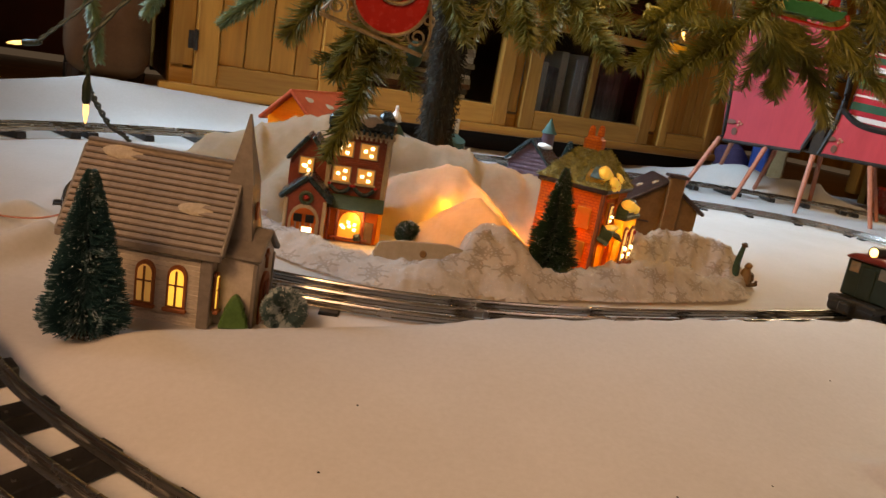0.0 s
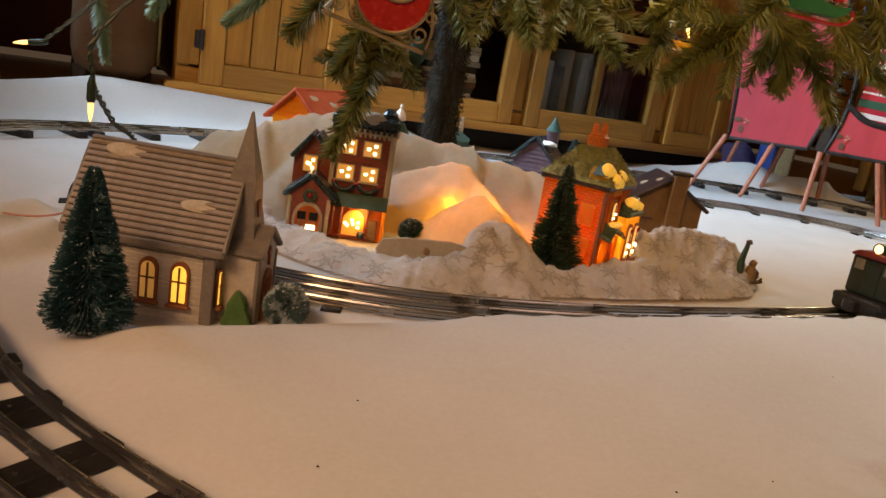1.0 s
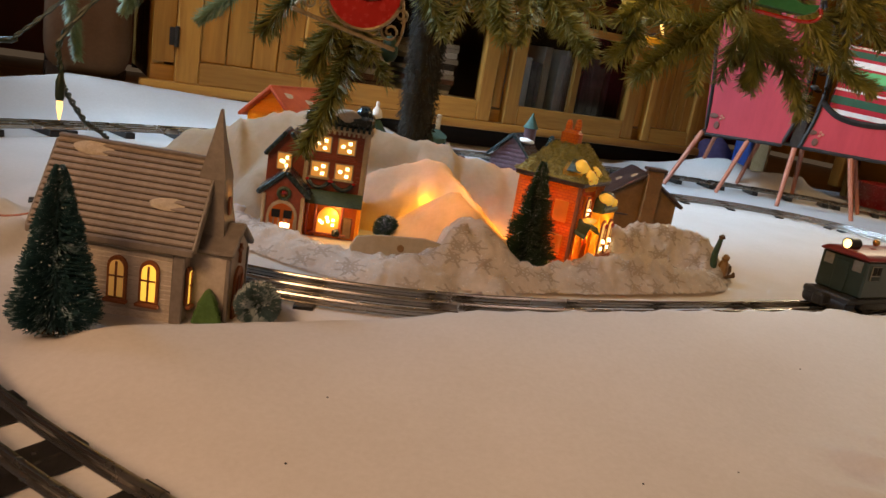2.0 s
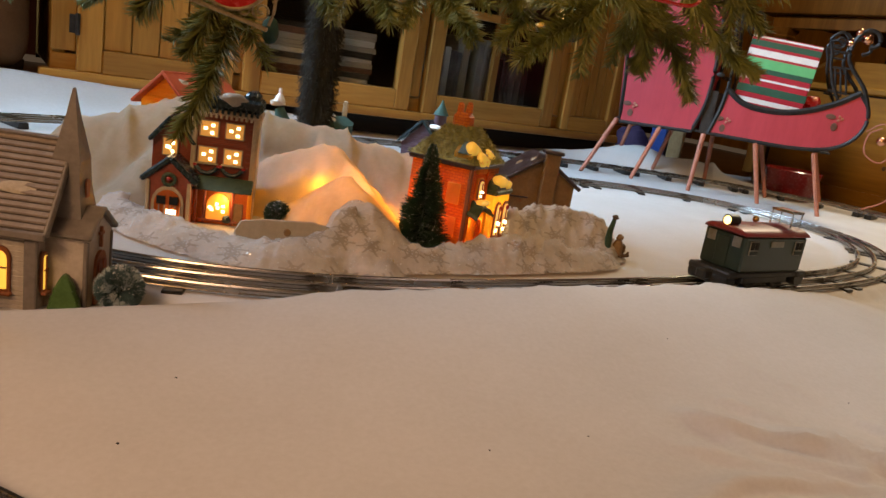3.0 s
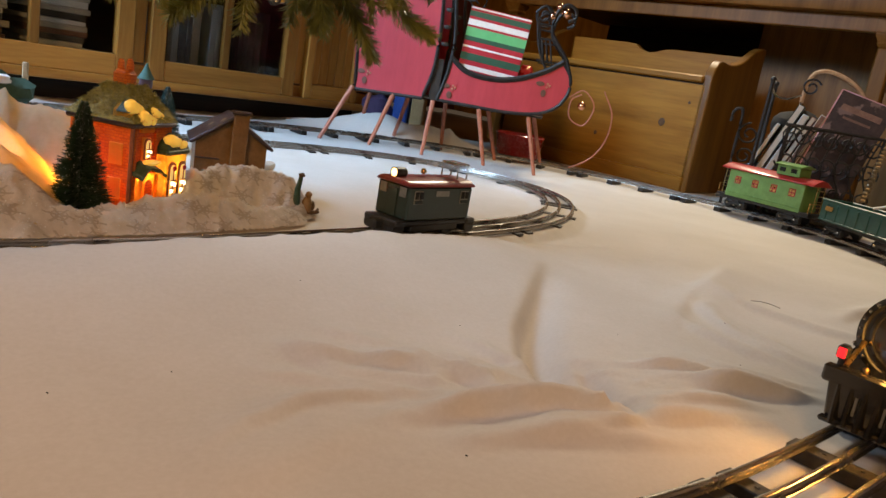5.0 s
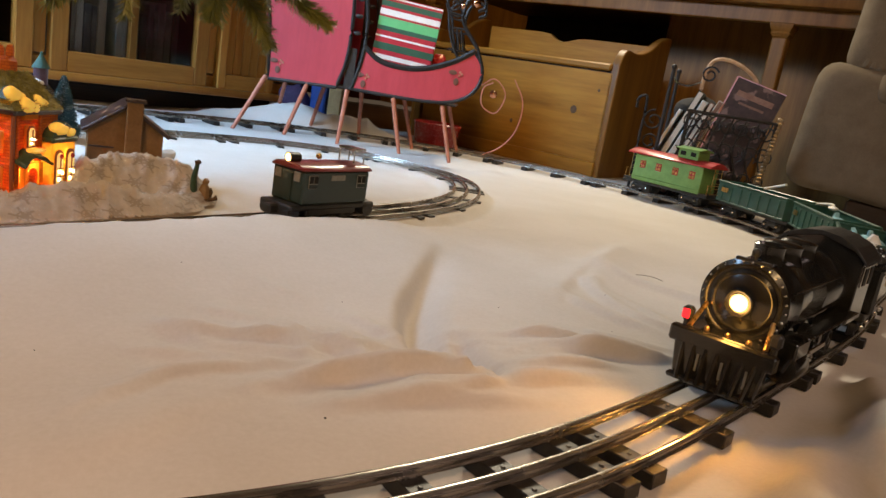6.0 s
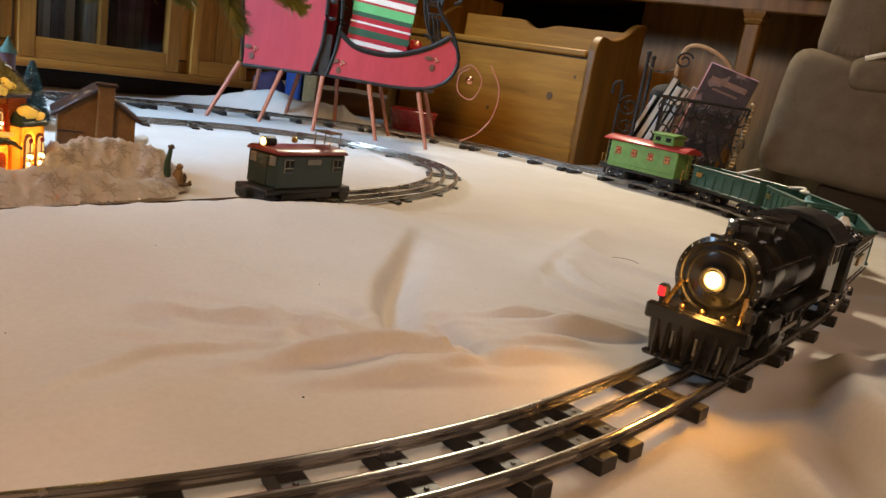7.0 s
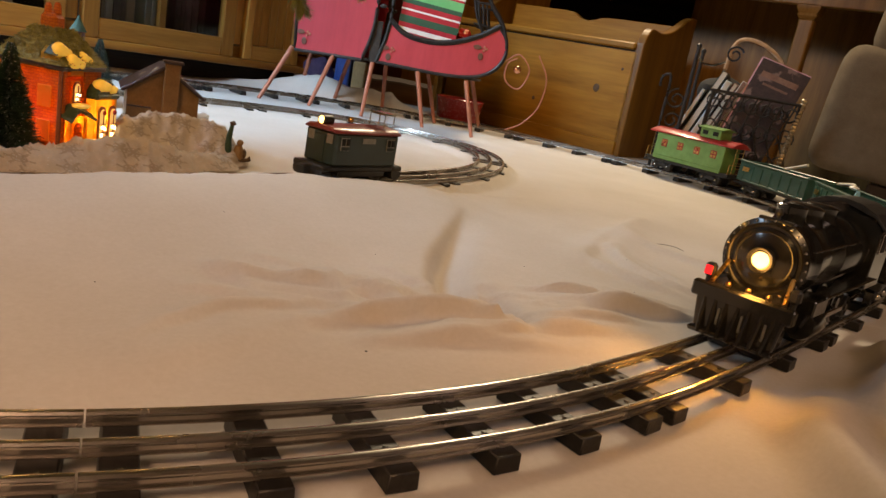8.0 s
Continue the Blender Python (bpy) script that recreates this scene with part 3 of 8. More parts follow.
def tie_mesh():
    b = prism([(-0.0060, 0), (-0.0055, 0.0072), (0.0055, 0.0072), (0.0060, 0)], 0.049, pose(0, -0.0245, 0), 0.0005)
    for y in (-0.0086, 0.0086):
        lathe([(0.0012, 0), (0.0008, 0.0006)], 6, pose(0, y, 0.0073), b)
    return b


def build_track(loop, sections, ties, label, start):
    track = thing("toy_railway_track", Matrix.Identity(4), label, "toy track", "loops of track")
    step = loop.length / sections
    first = None
    for i in range(sections):
        s0 = start + i * step
        for off in (-GAUGE, 0.0, GAUGE):
            part("rail", rail_bar(loop, s0 + 0.0003, s0 + step - 0.0003, off), RAIL, track)
        count = ties[min(i, len(ties) - 1)]
        for j in range(count):
            s = s0 + 0.0105 + (step - 0.021) * j / (count - 1)          # one tie close to each joint
            p, d = loop.at(s), loop.way(s)
            m = Matrix.Translation(p) @ Matrix.Rotation(math.atan2(d.y, d.x) + random.uniform(-0.03, 0.03), 4, "Z")
            if first is None:
                first = part("tie", tie_mesh(), TIE, track, m=m)
            else:
                share("tie", first.data, track, m)
    return track


build_track(OUTER, 20, (6, 6, 6, 4), "three-rail tinplate track with black steel ties, outer loop on the sheet", OUTER.near(0.422, 0.137))
build_track(INNER, 10, (4,), "three-rail tinplate track with black steel ties, inner loop round the village", INNER.near(-0.012, 0.386) - 0.087)


# ---------------------------------------------------------------- sheet and snow fabric
def seg_height(X, Y, x0, y0, x1, y1, h0, h1, w, back=None):
    """A soft fold from one plan point to another; back: its width on the far side."""
    dx, dy = x1 - x0, y1 - y0
    L = math.hypot(dx, dy) + 1e-9
    t = np.clip(((X - x0) * dx + (Y - y0) * dy) / L ** 2, 0, 1)
    ex, ey = X - x0 - t * dx, Y - y0 - t * dy
    side = dx * ey - dy * ex
    ww = np.where(side > 0, back if back else w, w)
    return (h0 + (h1 - h0) * t) * np.exp(-(ex ** 2 + ey ** 2) / ww ** 2)


def chain(X, Y, pts, w, back=None):
    out = np.zeros_like(X)
    for a, b in zip(pts, pts[1:]):
        s = seg_height(X, Y, a[0], a[1], b[0], b[1], a[2], b[2], w, back)
        out = np.where(np.abs(s) > np.abs(out), s, out)
    return out


def cloth_noise(X, Y, scale, seed):
    """Smooth noise on a plan grid."""
    out = np.zeros_like(X)
    for k, (a, f) in enumerate(((1.0, 1.0), (0.5, 2.1), (0.25, 4.3))):
        for j in range(5):
            ang = seed * 1.7 + j * 1.256 + k * 0.6
            ph = seed * 3.1 + j * 2.3 + k * 5.1
            u = (X * math.cos(ang) + Y * math.sin(ang)) * scale * f
            v = (-X * math.sin(ang) + Y * math.cos(ang)) * scale * f * 0.6
            out += a * np.sin(u + ph + 1.3 * np.sin(v + ph * 0.7)) / 5
    return out


def grid_mesh(xs, ys, H, name, material, keep=None):
    X, Y = np.meshgrid(xs, ys)
    Z = H(X, Y)
    n, m = len(xs), len(ys)
    verts = np.stack([X.ravel(), Y.ravel(), Z.ravel()], 1)
    i, j = np.meshgrid(np.arange(n - 1), np.arange(m - 1))
    q = (j * n + i).ravel()
    faces = np.stack([q, q + 1, q + n + 1, q + n], 1)
    if keep is not None:
        ok = keep(X, Y).ravel()
        faces = faces[ok[faces].any(1)]
    me = bpy.data.meshes.new(name)
    me.from_pydata(verts.tolist(), [], faces.tolist())
    me.materials.append(material)
    me.polygons.foreach_set("use_smooth", [True] * len(me.polygons))
    me.update()
    return new(name, me)


CREST = [(-0.30, 0.235, 0.008), (-0.11, 0.266, 0.014), (-0.02, 0.318, 0.012), (0.035, 0.345, 0.014), (0.092, 0.370, 0.022), (0.185, 0.415, 0.027), (0.325, 0.483, 0.027), (0.42, 0.527, 0.022), (0.50, 0.565, 0.009), (0.56, 0.60, 0.0)]
FOLDS = [
    ([(0.500, 0.50, 0.000), (0.446, 0.410, -0.004), (0.408, 0.345, -0.0075), (0.392, 0.302, -0.0085), (0.389, 0.270, -0.0080), (0.396, 0.240, -0.0040)], 0.016, 0.006),
    ([(0.418, 0.292, -0.001), (0.414, 0.268, -0.0050), (0.414, 0.247, -0.0050), (0.412, 0.225, -0.002)], 0.008, 0.004),
    ([(0.285, 0.222, 0.0006), (0.330, 0.236, 0.0031), (0.353, 0.235, 0.0034), (0.384, 0.237, 0.0034), (0.412, 0.226, 0.0025), (0.470, 0.228, 0.0012)], 0.0115, 0.0048),
    ([(0.235, 0.300, 0.0000), (0.255, 0.290, 0.0015), (0.276, 0.284, 0.0025), (0.300, 0.279, 0.0025), (0.328, 0.267, 0.0012)], 0.0086, 0.0040),
    ([(0.295, 0.297, 0.0006), (0.312, 0.288, 0.0024), (0.330, 0.273, 0.0026), (0.345, 0.268, 0.0024), (0.354, 0.243, 0.0012)], 0.0072, 0.0035),
    ([(0.44, 0.294, 0.0000), (0.458, 0.290, 0.0019), (0.492, 0.283, 0.0022), (0.520, 0.272, 0.0006)], 0.0072, 0.0035),
    ([(0.46, 0.266, 0.0006), (0.489, 0.263, 0.0024), (0.534, 0.256, 0.0028), (0.570, 0.250, 0.0019), (0.62, 0.25, 0.0000)], 0.0086, 0.0035),
    ([(0.615, 0.44, 0.0000), (0.600, 0.420, 0.0019), (0.585, 0.367, 0.0026), (0.584, 0.327, 0.0025), (0.614, 0.288, 0.0012)], 0.0115, 0.0048),
    ([(0.53, 0.36, 0.0000), (0.552, 0.390, 0.0017), (0.616, 0.455, 0.0019), (0.732, 0.545, 0.0006)], 0.0144, 0.0064),
    ([(0.17, 0.135, 0.000), (0.203, 0.160, 0.0018), (0.225, 0.182, 0.0022), (0.252, 0.204, 0.0020), (0.298, 0.240, 0.000)], 0.024, 0.012),
    ([(0.72, 0.40, 0.0000), (0.772, 0.424, 0.0028), (0.870, 0.458, 0.0028), (0.984, 0.492, 0.0006)], 0.0130, 0.0064),
    ([(0.30, 0.206, 0.0000), (0.323, 0.207, 0.0019), (0.362, 0.210, 0.0025), (0.405, 0.203, 0.0025), (0.455, 0.201, 0.0006)], 0.0108, 0.0048),
    ([(0.285, 0.375, 0.0000), (0.302, 0.366, 0.0007), (0.329, 0.346, 0.0009), (0.345, 0.33, 0.0000)], 0.0086, 0.0040),
    ([(0.51, 0.320, 0.0000), (0.52, 0.295, 0.0014), (0.548, 0.272, 0.0016), (0.60, 0.262, 0.0000)], 0.0072, 0.0035),
    ([(0.215, 0.275, 0.0000), (0.245, 0.262, 0.0014), (0.290, 0.252, 0.0017), (0.320, 0.246, 0.0006)], 0.0079, 0.0040),
    ([(0.75, 0.57, 0.001), (0.66, 0.48, 0.004), (0.61, 0.42, 0.002)], 0.024, 0.012),
    ([(0.75, 0.270, 0.001), (0.652, 0.189, 0.0090), (0.573, 0.122, 0.0120), (0.54, 0.03, 0.012)], 0.026, 0.012),
    ([(0.618, 0.192, 0.001), (0.548, 0.143, 0.0040), (0.486, 0.101, 0.0080), (0.43, 0.0, 0.010)], 0.022, 0.010),
    ([(0.72, 0.21, 0.002), (0.686, 0.178, 0.0070), (0.598, 0.115, 0.0100), (0.558, 0.07, 0.010)], 0.018, 0.009),
    ([(-0.22, 0.33, 0.002), (-0.19, 0.42, 0.010), (-0.12, 0.46, 0.004)], 0.018, 0.009),
    ([(-0.27, 0.38, 0.004), (-0.24, 0.45, 0.007), (-0.19, 0.49, 0.003)], 0.014, 0.008),
    ([(-0.10, 0.225, 0.001), (-0.055, 0.214, 0.0035), (-0.02, 0.208, 0.001)], 0.010, 0.005),
    ([(-0.075, 0.180, 0.001), (-0.040, 0.176, 0.0030), (-0.01, 0.178, 0.000)], 0.009, 0.004),
    ([(0.40, 1.54, 0.004), (0.468, 1.517, 0.009), (0.54, 1.493, 0.020), (0.582, 1.479, 0.023), (0.63, 1.463, 0.018), (0.67, 1.45, 0.025), (0.715, 1.436, 0.032), (0.749, 1.424, 0.019), (0.798, 1.407, 0.013), (0.90, 1.37, 0.006)], 0.034, 0.026),
    ([(-0.62, 0.90, 0.010), (-0.50, 1.02, 0.022), (-0.34, 1.12, 0.018), (-0.1, 1.26, 0.012)], 0.06, 0.05),
    ([(0.262, 0.272, 0.000), (0.290, 0.268, 0.0018), (0.318, 0.258, 0.0020), (0.340, 0.250, 0.000)], 0.008, 0.0035),
    ([(0.310, 0.300, 0.000), (0.335, 0.290, 0.0020), (0.352, 0.275, 0.0022), (0.366, 0.255, 0.000)], 0.008, 0.0035),
    ([(0.345, 0.330, 0.000), (0.362, 0.310, 0.0020), (0.372, 0.290, 0.0018), (0.378, 0.272, 0.000)], 0.008, 0.004),
    ([(0.330, 0.219, 0.000), (0.370, 0.221, 0.0020), (0.400, 0.216, 0.0020), (0.430, 0.214, 0.000)], 0.009, 0.004),
    ([(0.425, 0.240, 0.000), (0.450, 0.246, 0.0022), (0.480, 0.244, 0.0022), (0.520, 0.238, 0.000)], 0.009, 0.004),
    ([(0.445, 0.276, 0.000), (0.470, 0.272, 0.0018), (0.500, 0.264, 0.0020), (0.540, 0.262, 0.000)], 0.008, 0.0035),
    ([(0.560, 0.400, 0.000), (0.556, 0.360, 0.0022), (0.566, 0.320, 0.0025), (0.590, 0.290, 0.000)], 0.012, 0.006),
    ([(0.640, 0.500, 0.000), (0.660, 0.430, 0.0022), (0.690, 0.380, 0.0022), (0.740, 0.350, 0.000)], 0.016, 0.008),
]

CREASES = [          # crisp short creases: a steep front that drops towards the near track
    [(0.290, 0.282, 0.0), (0.301, 0.280, 0.0026), (0.313, 0.279, 0.0030), (0.323, 0.264, 0.0)],
    [(0.246, 0.294, 0.0), (0.256, 0.291, 0.0020), (0.266, 0.284, 0.0024), (0.272, 0.262, 0.0)],
    [(0.326, 0.280, 0.0), (0.336, 0.276, 0.0022), (0.343, 0.258, 0.0020), (0.345, 0.244, 0.0)],
    [(0.456, 0.290, 0.0), (0.470, 0.289, 0.0024), (0.482, 0.287, 0.0024), (0.500, 0.279, 0.0)],
    [(0.474, 0.260, 0.0), (0.490, 0.259, 0.0026), (0.525, 0.257, 0.0028), (0.560, 0.250, 0.0)],
    [(0.298, 0.231, 0.0), (0.320, 0.232, 0.0030), (0.356, 0.233, 0.0036), (0.385, 0.232, 0.0034), (0.405, 0.234, 0.0026), (0.411, 0.224, 0.0)],
    [(0.200, 0.190, 0.0), (0.226, 0.217, 0.0020), (0.249, 0.234, 0.0028), (0.277, 0.244, 0.0028), (0.308, 0.249, 0.0)],
    [(0.340, 0.204, 0.0), (0.368, 0.211, 0.0018), (0.415, 0.220, 0.0022), (0.456, 0.223, 0.0020), (0.520, 0.227, 0.0)],
    [(0.262, 0.324, 0.0), (0.280, 0.314, 0.0014), (0.300, 0.305, 0.0016), (0.322, 0.297, 0.0)],
    [(0.600, 0.400, 0.0), (0.603, 0.372, 0.0018), (0.606, 0.340, 0.0020), (0.612, 0.300, 0.0)],
]


def sheet_height(X, Y):
    h = 0.0009 * cloth_noise(X, Y, 26.0, 1.0) + 0.003 * cloth_noise(X, Y, 5.0, 2.0)
    h = h + chain(X, Y, CREST, 0.10, 0.016)
    for pts, w, back in FOLDS:
        h = h + 2.2 * chain(X, Y, pts, back, w)
    U, V = X + 0.0022 * cloth_noise(X, Y, 60.0, 6.0), Y + 0.0022 * cloth_noise(X, Y, 70.0, 9.0)          # their lines wander
    for pts in CREASES:
        h = h + 1.75 * chain(U, V, pts, 0.0030, 0.0095)
    # fine drawn wrinkles fan out beside the deeper creases
    fan = np.exp(-((X - 0.37) / 0.14) ** 2 - ((Y - 0.262 - 0.10 * (X - 0.37)) / 0.050) ** 2)
    drawn = 1 - 2 * np.minimum(np.abs(cloth_noise(X * 0.34, Y + 0.25 * X, 120.0, 21.0)), 0.5)
    h = h + 0.0026 * fan * drawn ** 2 + 0.0003 * cloth_noise(X, Y, 85.0, 23.0)
    # the cloth lies flat where the track presses on it
    for loop, ramp in ((OUTER, 0.060), (INNER, 0.016)):
        d = np.full_like(X, 9.0)
        for k in range(0, 4000, 40):
            d = np.minimum(d, np.hypot(X - loop.x[k], Y - loop.y[k]))
        f = np.clip((d - 0.024) / ramp, 0, 1)
        f = f * f * (3 - 2 * f)
        h = h * f + (1 - f) * (-0.0006 if loop is OUTER else 0.0056)          # it puffs up between the inner ties
    return h


xs = np.concatenate([np.arange(-1.5, -0.34, 0.03), np.arange(-0.34, 0.14, 0.0055), np.arange(0.14, 0.80, 0.0034), np.arange(0.80, 1.20, 0.0055), np.arange(1.20, 2.1, 0.03)])
ys = np.concatenate([np.arange(-0.9, -0.02, 0.03), np.arange(-0.02, 0.16, 0.0055), np.arange(0.16, 0.32, 0.0022), np.arange(0.32, 0.46, 0.0034), np.arange(0.46, 0.66, 0.0055), np.arange(0.66, 1.52, 0.011), np.arange(1.52, 1.75, 0.02)])


def sheet_keep(X, Y):
    c, s = math.cos(radians(TURN)), math.sin(radians(TURN))
    v = -(X - 0.239) * s + (Y - 1.46) * c
    u = (X - 1.12) * c + (Y - 1.28) * s
    return (v < 0.05) & (u < 0.10) | (v < -0.5) & (u < 0.6)


ground = grid_mesh(xs, ys, sheet_height, "snow_sheet", SHEET, sheet_keep)
tagged(ground, "creased white cotton sheet laid out as snow on the floor", "sheet", kind="structure")

HILLS = [
    ([(-0.21, 0.605, 0.028), (-0.165, 0.63, 0.058), (-0.115, 0.66, 0.072), (-0.07, 0.67, 0.072)], 0.050),
    ([(-0.08, 0.66, 0.074), (-0.015, 0.66, 0.076), (0.04, 0.665, 0.077), (0.085, 0.665, 0.070), (0.125, 0.66, 0.056), (0.16, 0.65, 0.036)], 0.046),
    ([(-0.09, 0.655, 0.066), (-0.098, 0.61, 0.046), (-0.105, 0.55, 0.016)], 0.026),
]
TENTS = [          # sharp crests of the cloth between the two houses, with the run of their slopes
    ([(-0.031, 0.63, 0.034), (-0.006, 0.62, 0.047), (0.032, 0.62, 0.062), (0.044, 0.614, 0.062), (0.059, 0.60, 0.051), (0.076, 0.575, 0.039), (0.089, 0.555, 0.029), (0.105, 0.53, 0.016)], 0.95),
    ([(0.016, 0.56, 0.014), (0.04, 0.555, 0.035), (0.06, 0.55, 0.050), (0.075, 0.53, 0.042), (0.085, 0.51, 0.032), (0.095, 0.495, 0.018)], 0.80),
]
LIP = [
    ([(-0.105, 0.53, 0.007), (-0.066, 0.50, 0.009), (-0.03, 0.478, 0.0095), (0.01, 0.463, 0.0085), (0.045, 0.468, 0.012)], 0.020),
    ([(0.042, 0.474, 0.012), (0.062, 0.490, 0.024), (0.070, 0.500, 0.029)], 0.015),
    ([(0.070, 0.500, 0.029), (0.090, 0.496, 0.024), (0.109, 0.498, 0.014), (0.131, 0.508, 0.0105), (0.160, 0.527, 0.0125)], 0.014),
    ([(0.070, 0.499, 0.029), (0.083, 0.486, 0.019), (0.097, 0.474, 0.007)], 0.014),
    ([(0.160, 0.527, 0.0125), (0.180, 0.540, 0.019), (0.198, 0.552, 0.0225), (0.226, 0.566, 0.016), (0.26, 0.582, 0.0095), (0.285, 0.602, 0.007)], 0.016),
    ([(0.196, 0.604, 0.024), (0.204, 0.613, 0.034), (0.222, 0.626, 0.0385), (0.262, 0.637, 0.037), (0.288, 0.636, 0.029)], 0.018),
    ([(0.20, 0.66, 0.020), (0.24, 0.70, 0.022), (0.28, 0.70, 0.012)], 0.030),
]


def pile(X, Y, rows):
    h = np.zeros_like(X)
    for pts, w in rows:
        c = chain(X, Y, pts, w)
        h = np.maximum(h, c) * 0.85 + 0.15 * (h + c * 0.6)
    return h


def hill_height(X, Y):
    h = pile(X, Y, HILLS)
    h = h * (1 + 0.09 * cloth_noise(X, Y, 24.0, 3.0)) + np.minimum(h, 0.03) * 0.12 * cloth_noise(X, Y, 46.0, 4.0)
    # sharp drapes fall from the crest
    drape = np.abs(cloth_noise(X * 1.6, Y * 0.45, 42.0, 7.0))
    h = h - np.minimum(h, 0.04) * 0.18 * (0.5 - np.minimum(drape, 0.5))
    ridge = 1 - 2 * np.minimum(np.abs(cloth_noise(X * 1.5 + Y * 0.4, Y * 0.5, 30.0, 12.0)), 0.5)
    h = h + np.minimum(h, 0.04) * 0.16 * ridge ** 4
    wrinkle = 1 - 2 * np.minimum(np.abs(cloth_noise(X * 1.3 + Y * 0.9, Y * 0.5 - X * 0.3, 210.0, 17.0)), 0.5)
    h = h + np.minimum(h, 0.03) * 0.075 * wrinkle ** 2
    for pts, slope in TENTS:
        tent = np.full_like(h, -1.0)
        for a, b in zip(pts, pts[1:]):
            dx, dy = b[0] - a[0], b[1] - a[1]
            t = np.clip(((X - a[0]) * dx + (Y - a[1]) * dy) / (dx * dx + dy * dy), 0, 1)
            d = np.hypot(X - a[0] - t * dx, Y - a[1] - t * dy)
            run = np.maximum(d - 0.030, 0)
            tent = np.maximum(tent, a[2] + (b[2] - a[2]) * t - slope * (np.sqrt(d * d + 9e-6) - 0.003) - 1.5 * run)
        # the cloth sags between its crests and puckers across the slope
        tent = tent + 0.0006 * cloth_noise(X, Y, 230.0, 14.0) + 0.0034 * (0.5 - np.minimum(np.abs(cloth_noise(X * 1.2 + Y * 0.8, Y * 0.45 - X * 0.3, 190.0, 15.0)), 0.5))
        k = np.clip(0.5 + (tent - h) / 0.007, 0, 1)          # soft meeting of the two slopes
        h = h * (1 - k) + tent * k
    h = np.maximum(h, 0)
    inside = np.clip((h - 0.0025) / 0.004, 0, 1)
    return h * inside + 0.0005 * (1 - inside) + 0.002


def lip_height(X, Y):
    h = pile(X, Y, LIP)
    h = h * (1 + 0.13 * cloth_noise(X, Y, 34.0, 3.5)) + np.minimum(h, 0.012) * 0.09 * cloth_noise(X, Y, 95.0, 5.0)
    # long drawn folds run over the fabric, with finer puckers between them
    ridge = 1 - 2 * np.minimum(np.abs(cloth_noise(X * 1.2 - Y * 0.5, Y * 0.8 + X * 0.3, 90.0, 11.0)), 0.5)
    h = h + np.minimum(h, 0.014) * 0.40 * ridge ** 3
    pucker = 1 - 2 * np.minimum(np.abs(cloth_noise(X, Y, 250.0, 8.0)), 0.5)
    h = h + np.minimum(h, 0.010) * 0.27 * pucker ** 2
    inside = np.clip((h - 0.002) / 0.003, 0, 1)
    return np.maximum(h, (hill_height(X, Y) + 0.0015) * np.clip((h - 0.002) / 0.006, 0, 1)) * inside + 0.0002 * (1 - inside) + 0.0004 + 0.0020 * inside


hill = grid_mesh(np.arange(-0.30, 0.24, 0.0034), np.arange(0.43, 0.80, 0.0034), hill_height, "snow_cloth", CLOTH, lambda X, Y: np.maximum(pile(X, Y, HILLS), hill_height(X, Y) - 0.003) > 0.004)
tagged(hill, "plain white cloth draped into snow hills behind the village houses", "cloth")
lip = grid_mesh(np.arange(-0.16, 0.335, 0.0024), np.arange(0.43, 0.76, 0.0024), lip_height, "printed_snow_fabric", PRINTED, lambda X, Y: pile(X, Y, LIP) > 0.0022)
rnd = random.Random(31)
flakes = bmesh.new()
me = lip.data
for k in range(6500):            # loose glitter on the fabric
    p = me.polygons[rnd.randrange(len(me.polygons))]
    nrm = (p.normal + 0.9 * Vector((rnd.uniform(-1, 1), rnd.uniform(-1, 1), rnd.uniform(-1, 1)))).normalized()
    s = nrm.orthogonal().normalized() * rnd.uniform(0.00020, 0.00052)
    u = nrm.cross(s)
    c = p.center + p.normal * 0.0005
    flakes.faces.new([flakes.verts.new(c + s * math.cos(a) + u * math.sin(a)) for a in (0, 1.2566, 2.5133, 3.7699, 5.0265)])
part("glitter", flakes, GLITTER, lip, "silver glitter", shade=0)
tagged(lip, "crumpled sheer white fabric with snowflake print and glitter round the village", "fabric")

rnd = random.Random(17)
for x, y, r in ((0.023, 0.262, 0.0007), (0.018, 0.215, 0.0008), (0.151, 0.240, 0.0007), (0.196, 0.263, 0.0006), (0.090, 0.160, 0.0006), (0.312, 0.196, 0.0009), (0.36, 0.342, 0.0006), (0.585, 0.372, 0.0007), (0.475, 0.345, 0.0006), (0.265, 0.372, 0.0006), (-0.050, 0.168, 0.0007), (0.540, 0.300, 0.0006)):
    s = part("lint_speck", ball(r * 0.6, (0, 0, 0), (1.3, 1, 0.6), seg=6, lump=0.6), HOLE, None)
    s.location = (x, y, float(sheet_height(np.array([[x]]), np.array([[y]]))[0, 0]) + r * 0.3)
    tagged(s, "tiny dark speck of lint on the sheet", "lint", "specks of lint")
zs = float(sheet_height(np.array([[0.69]]), np.array([[0.434]]))[0, 0])
thread = part("thread", tube(bez([(0.674, 0.446, zs + 0.002), (0.681, 0.441, zs + 0.0030), (0.688, 0.436, zs + 0.0028), (0.693, 0.430, zs + 0.0015)], 6), 0.00025, 5), TIE, None)
tagged(thread, "short dark loose thread lying on the sheet", "thread")


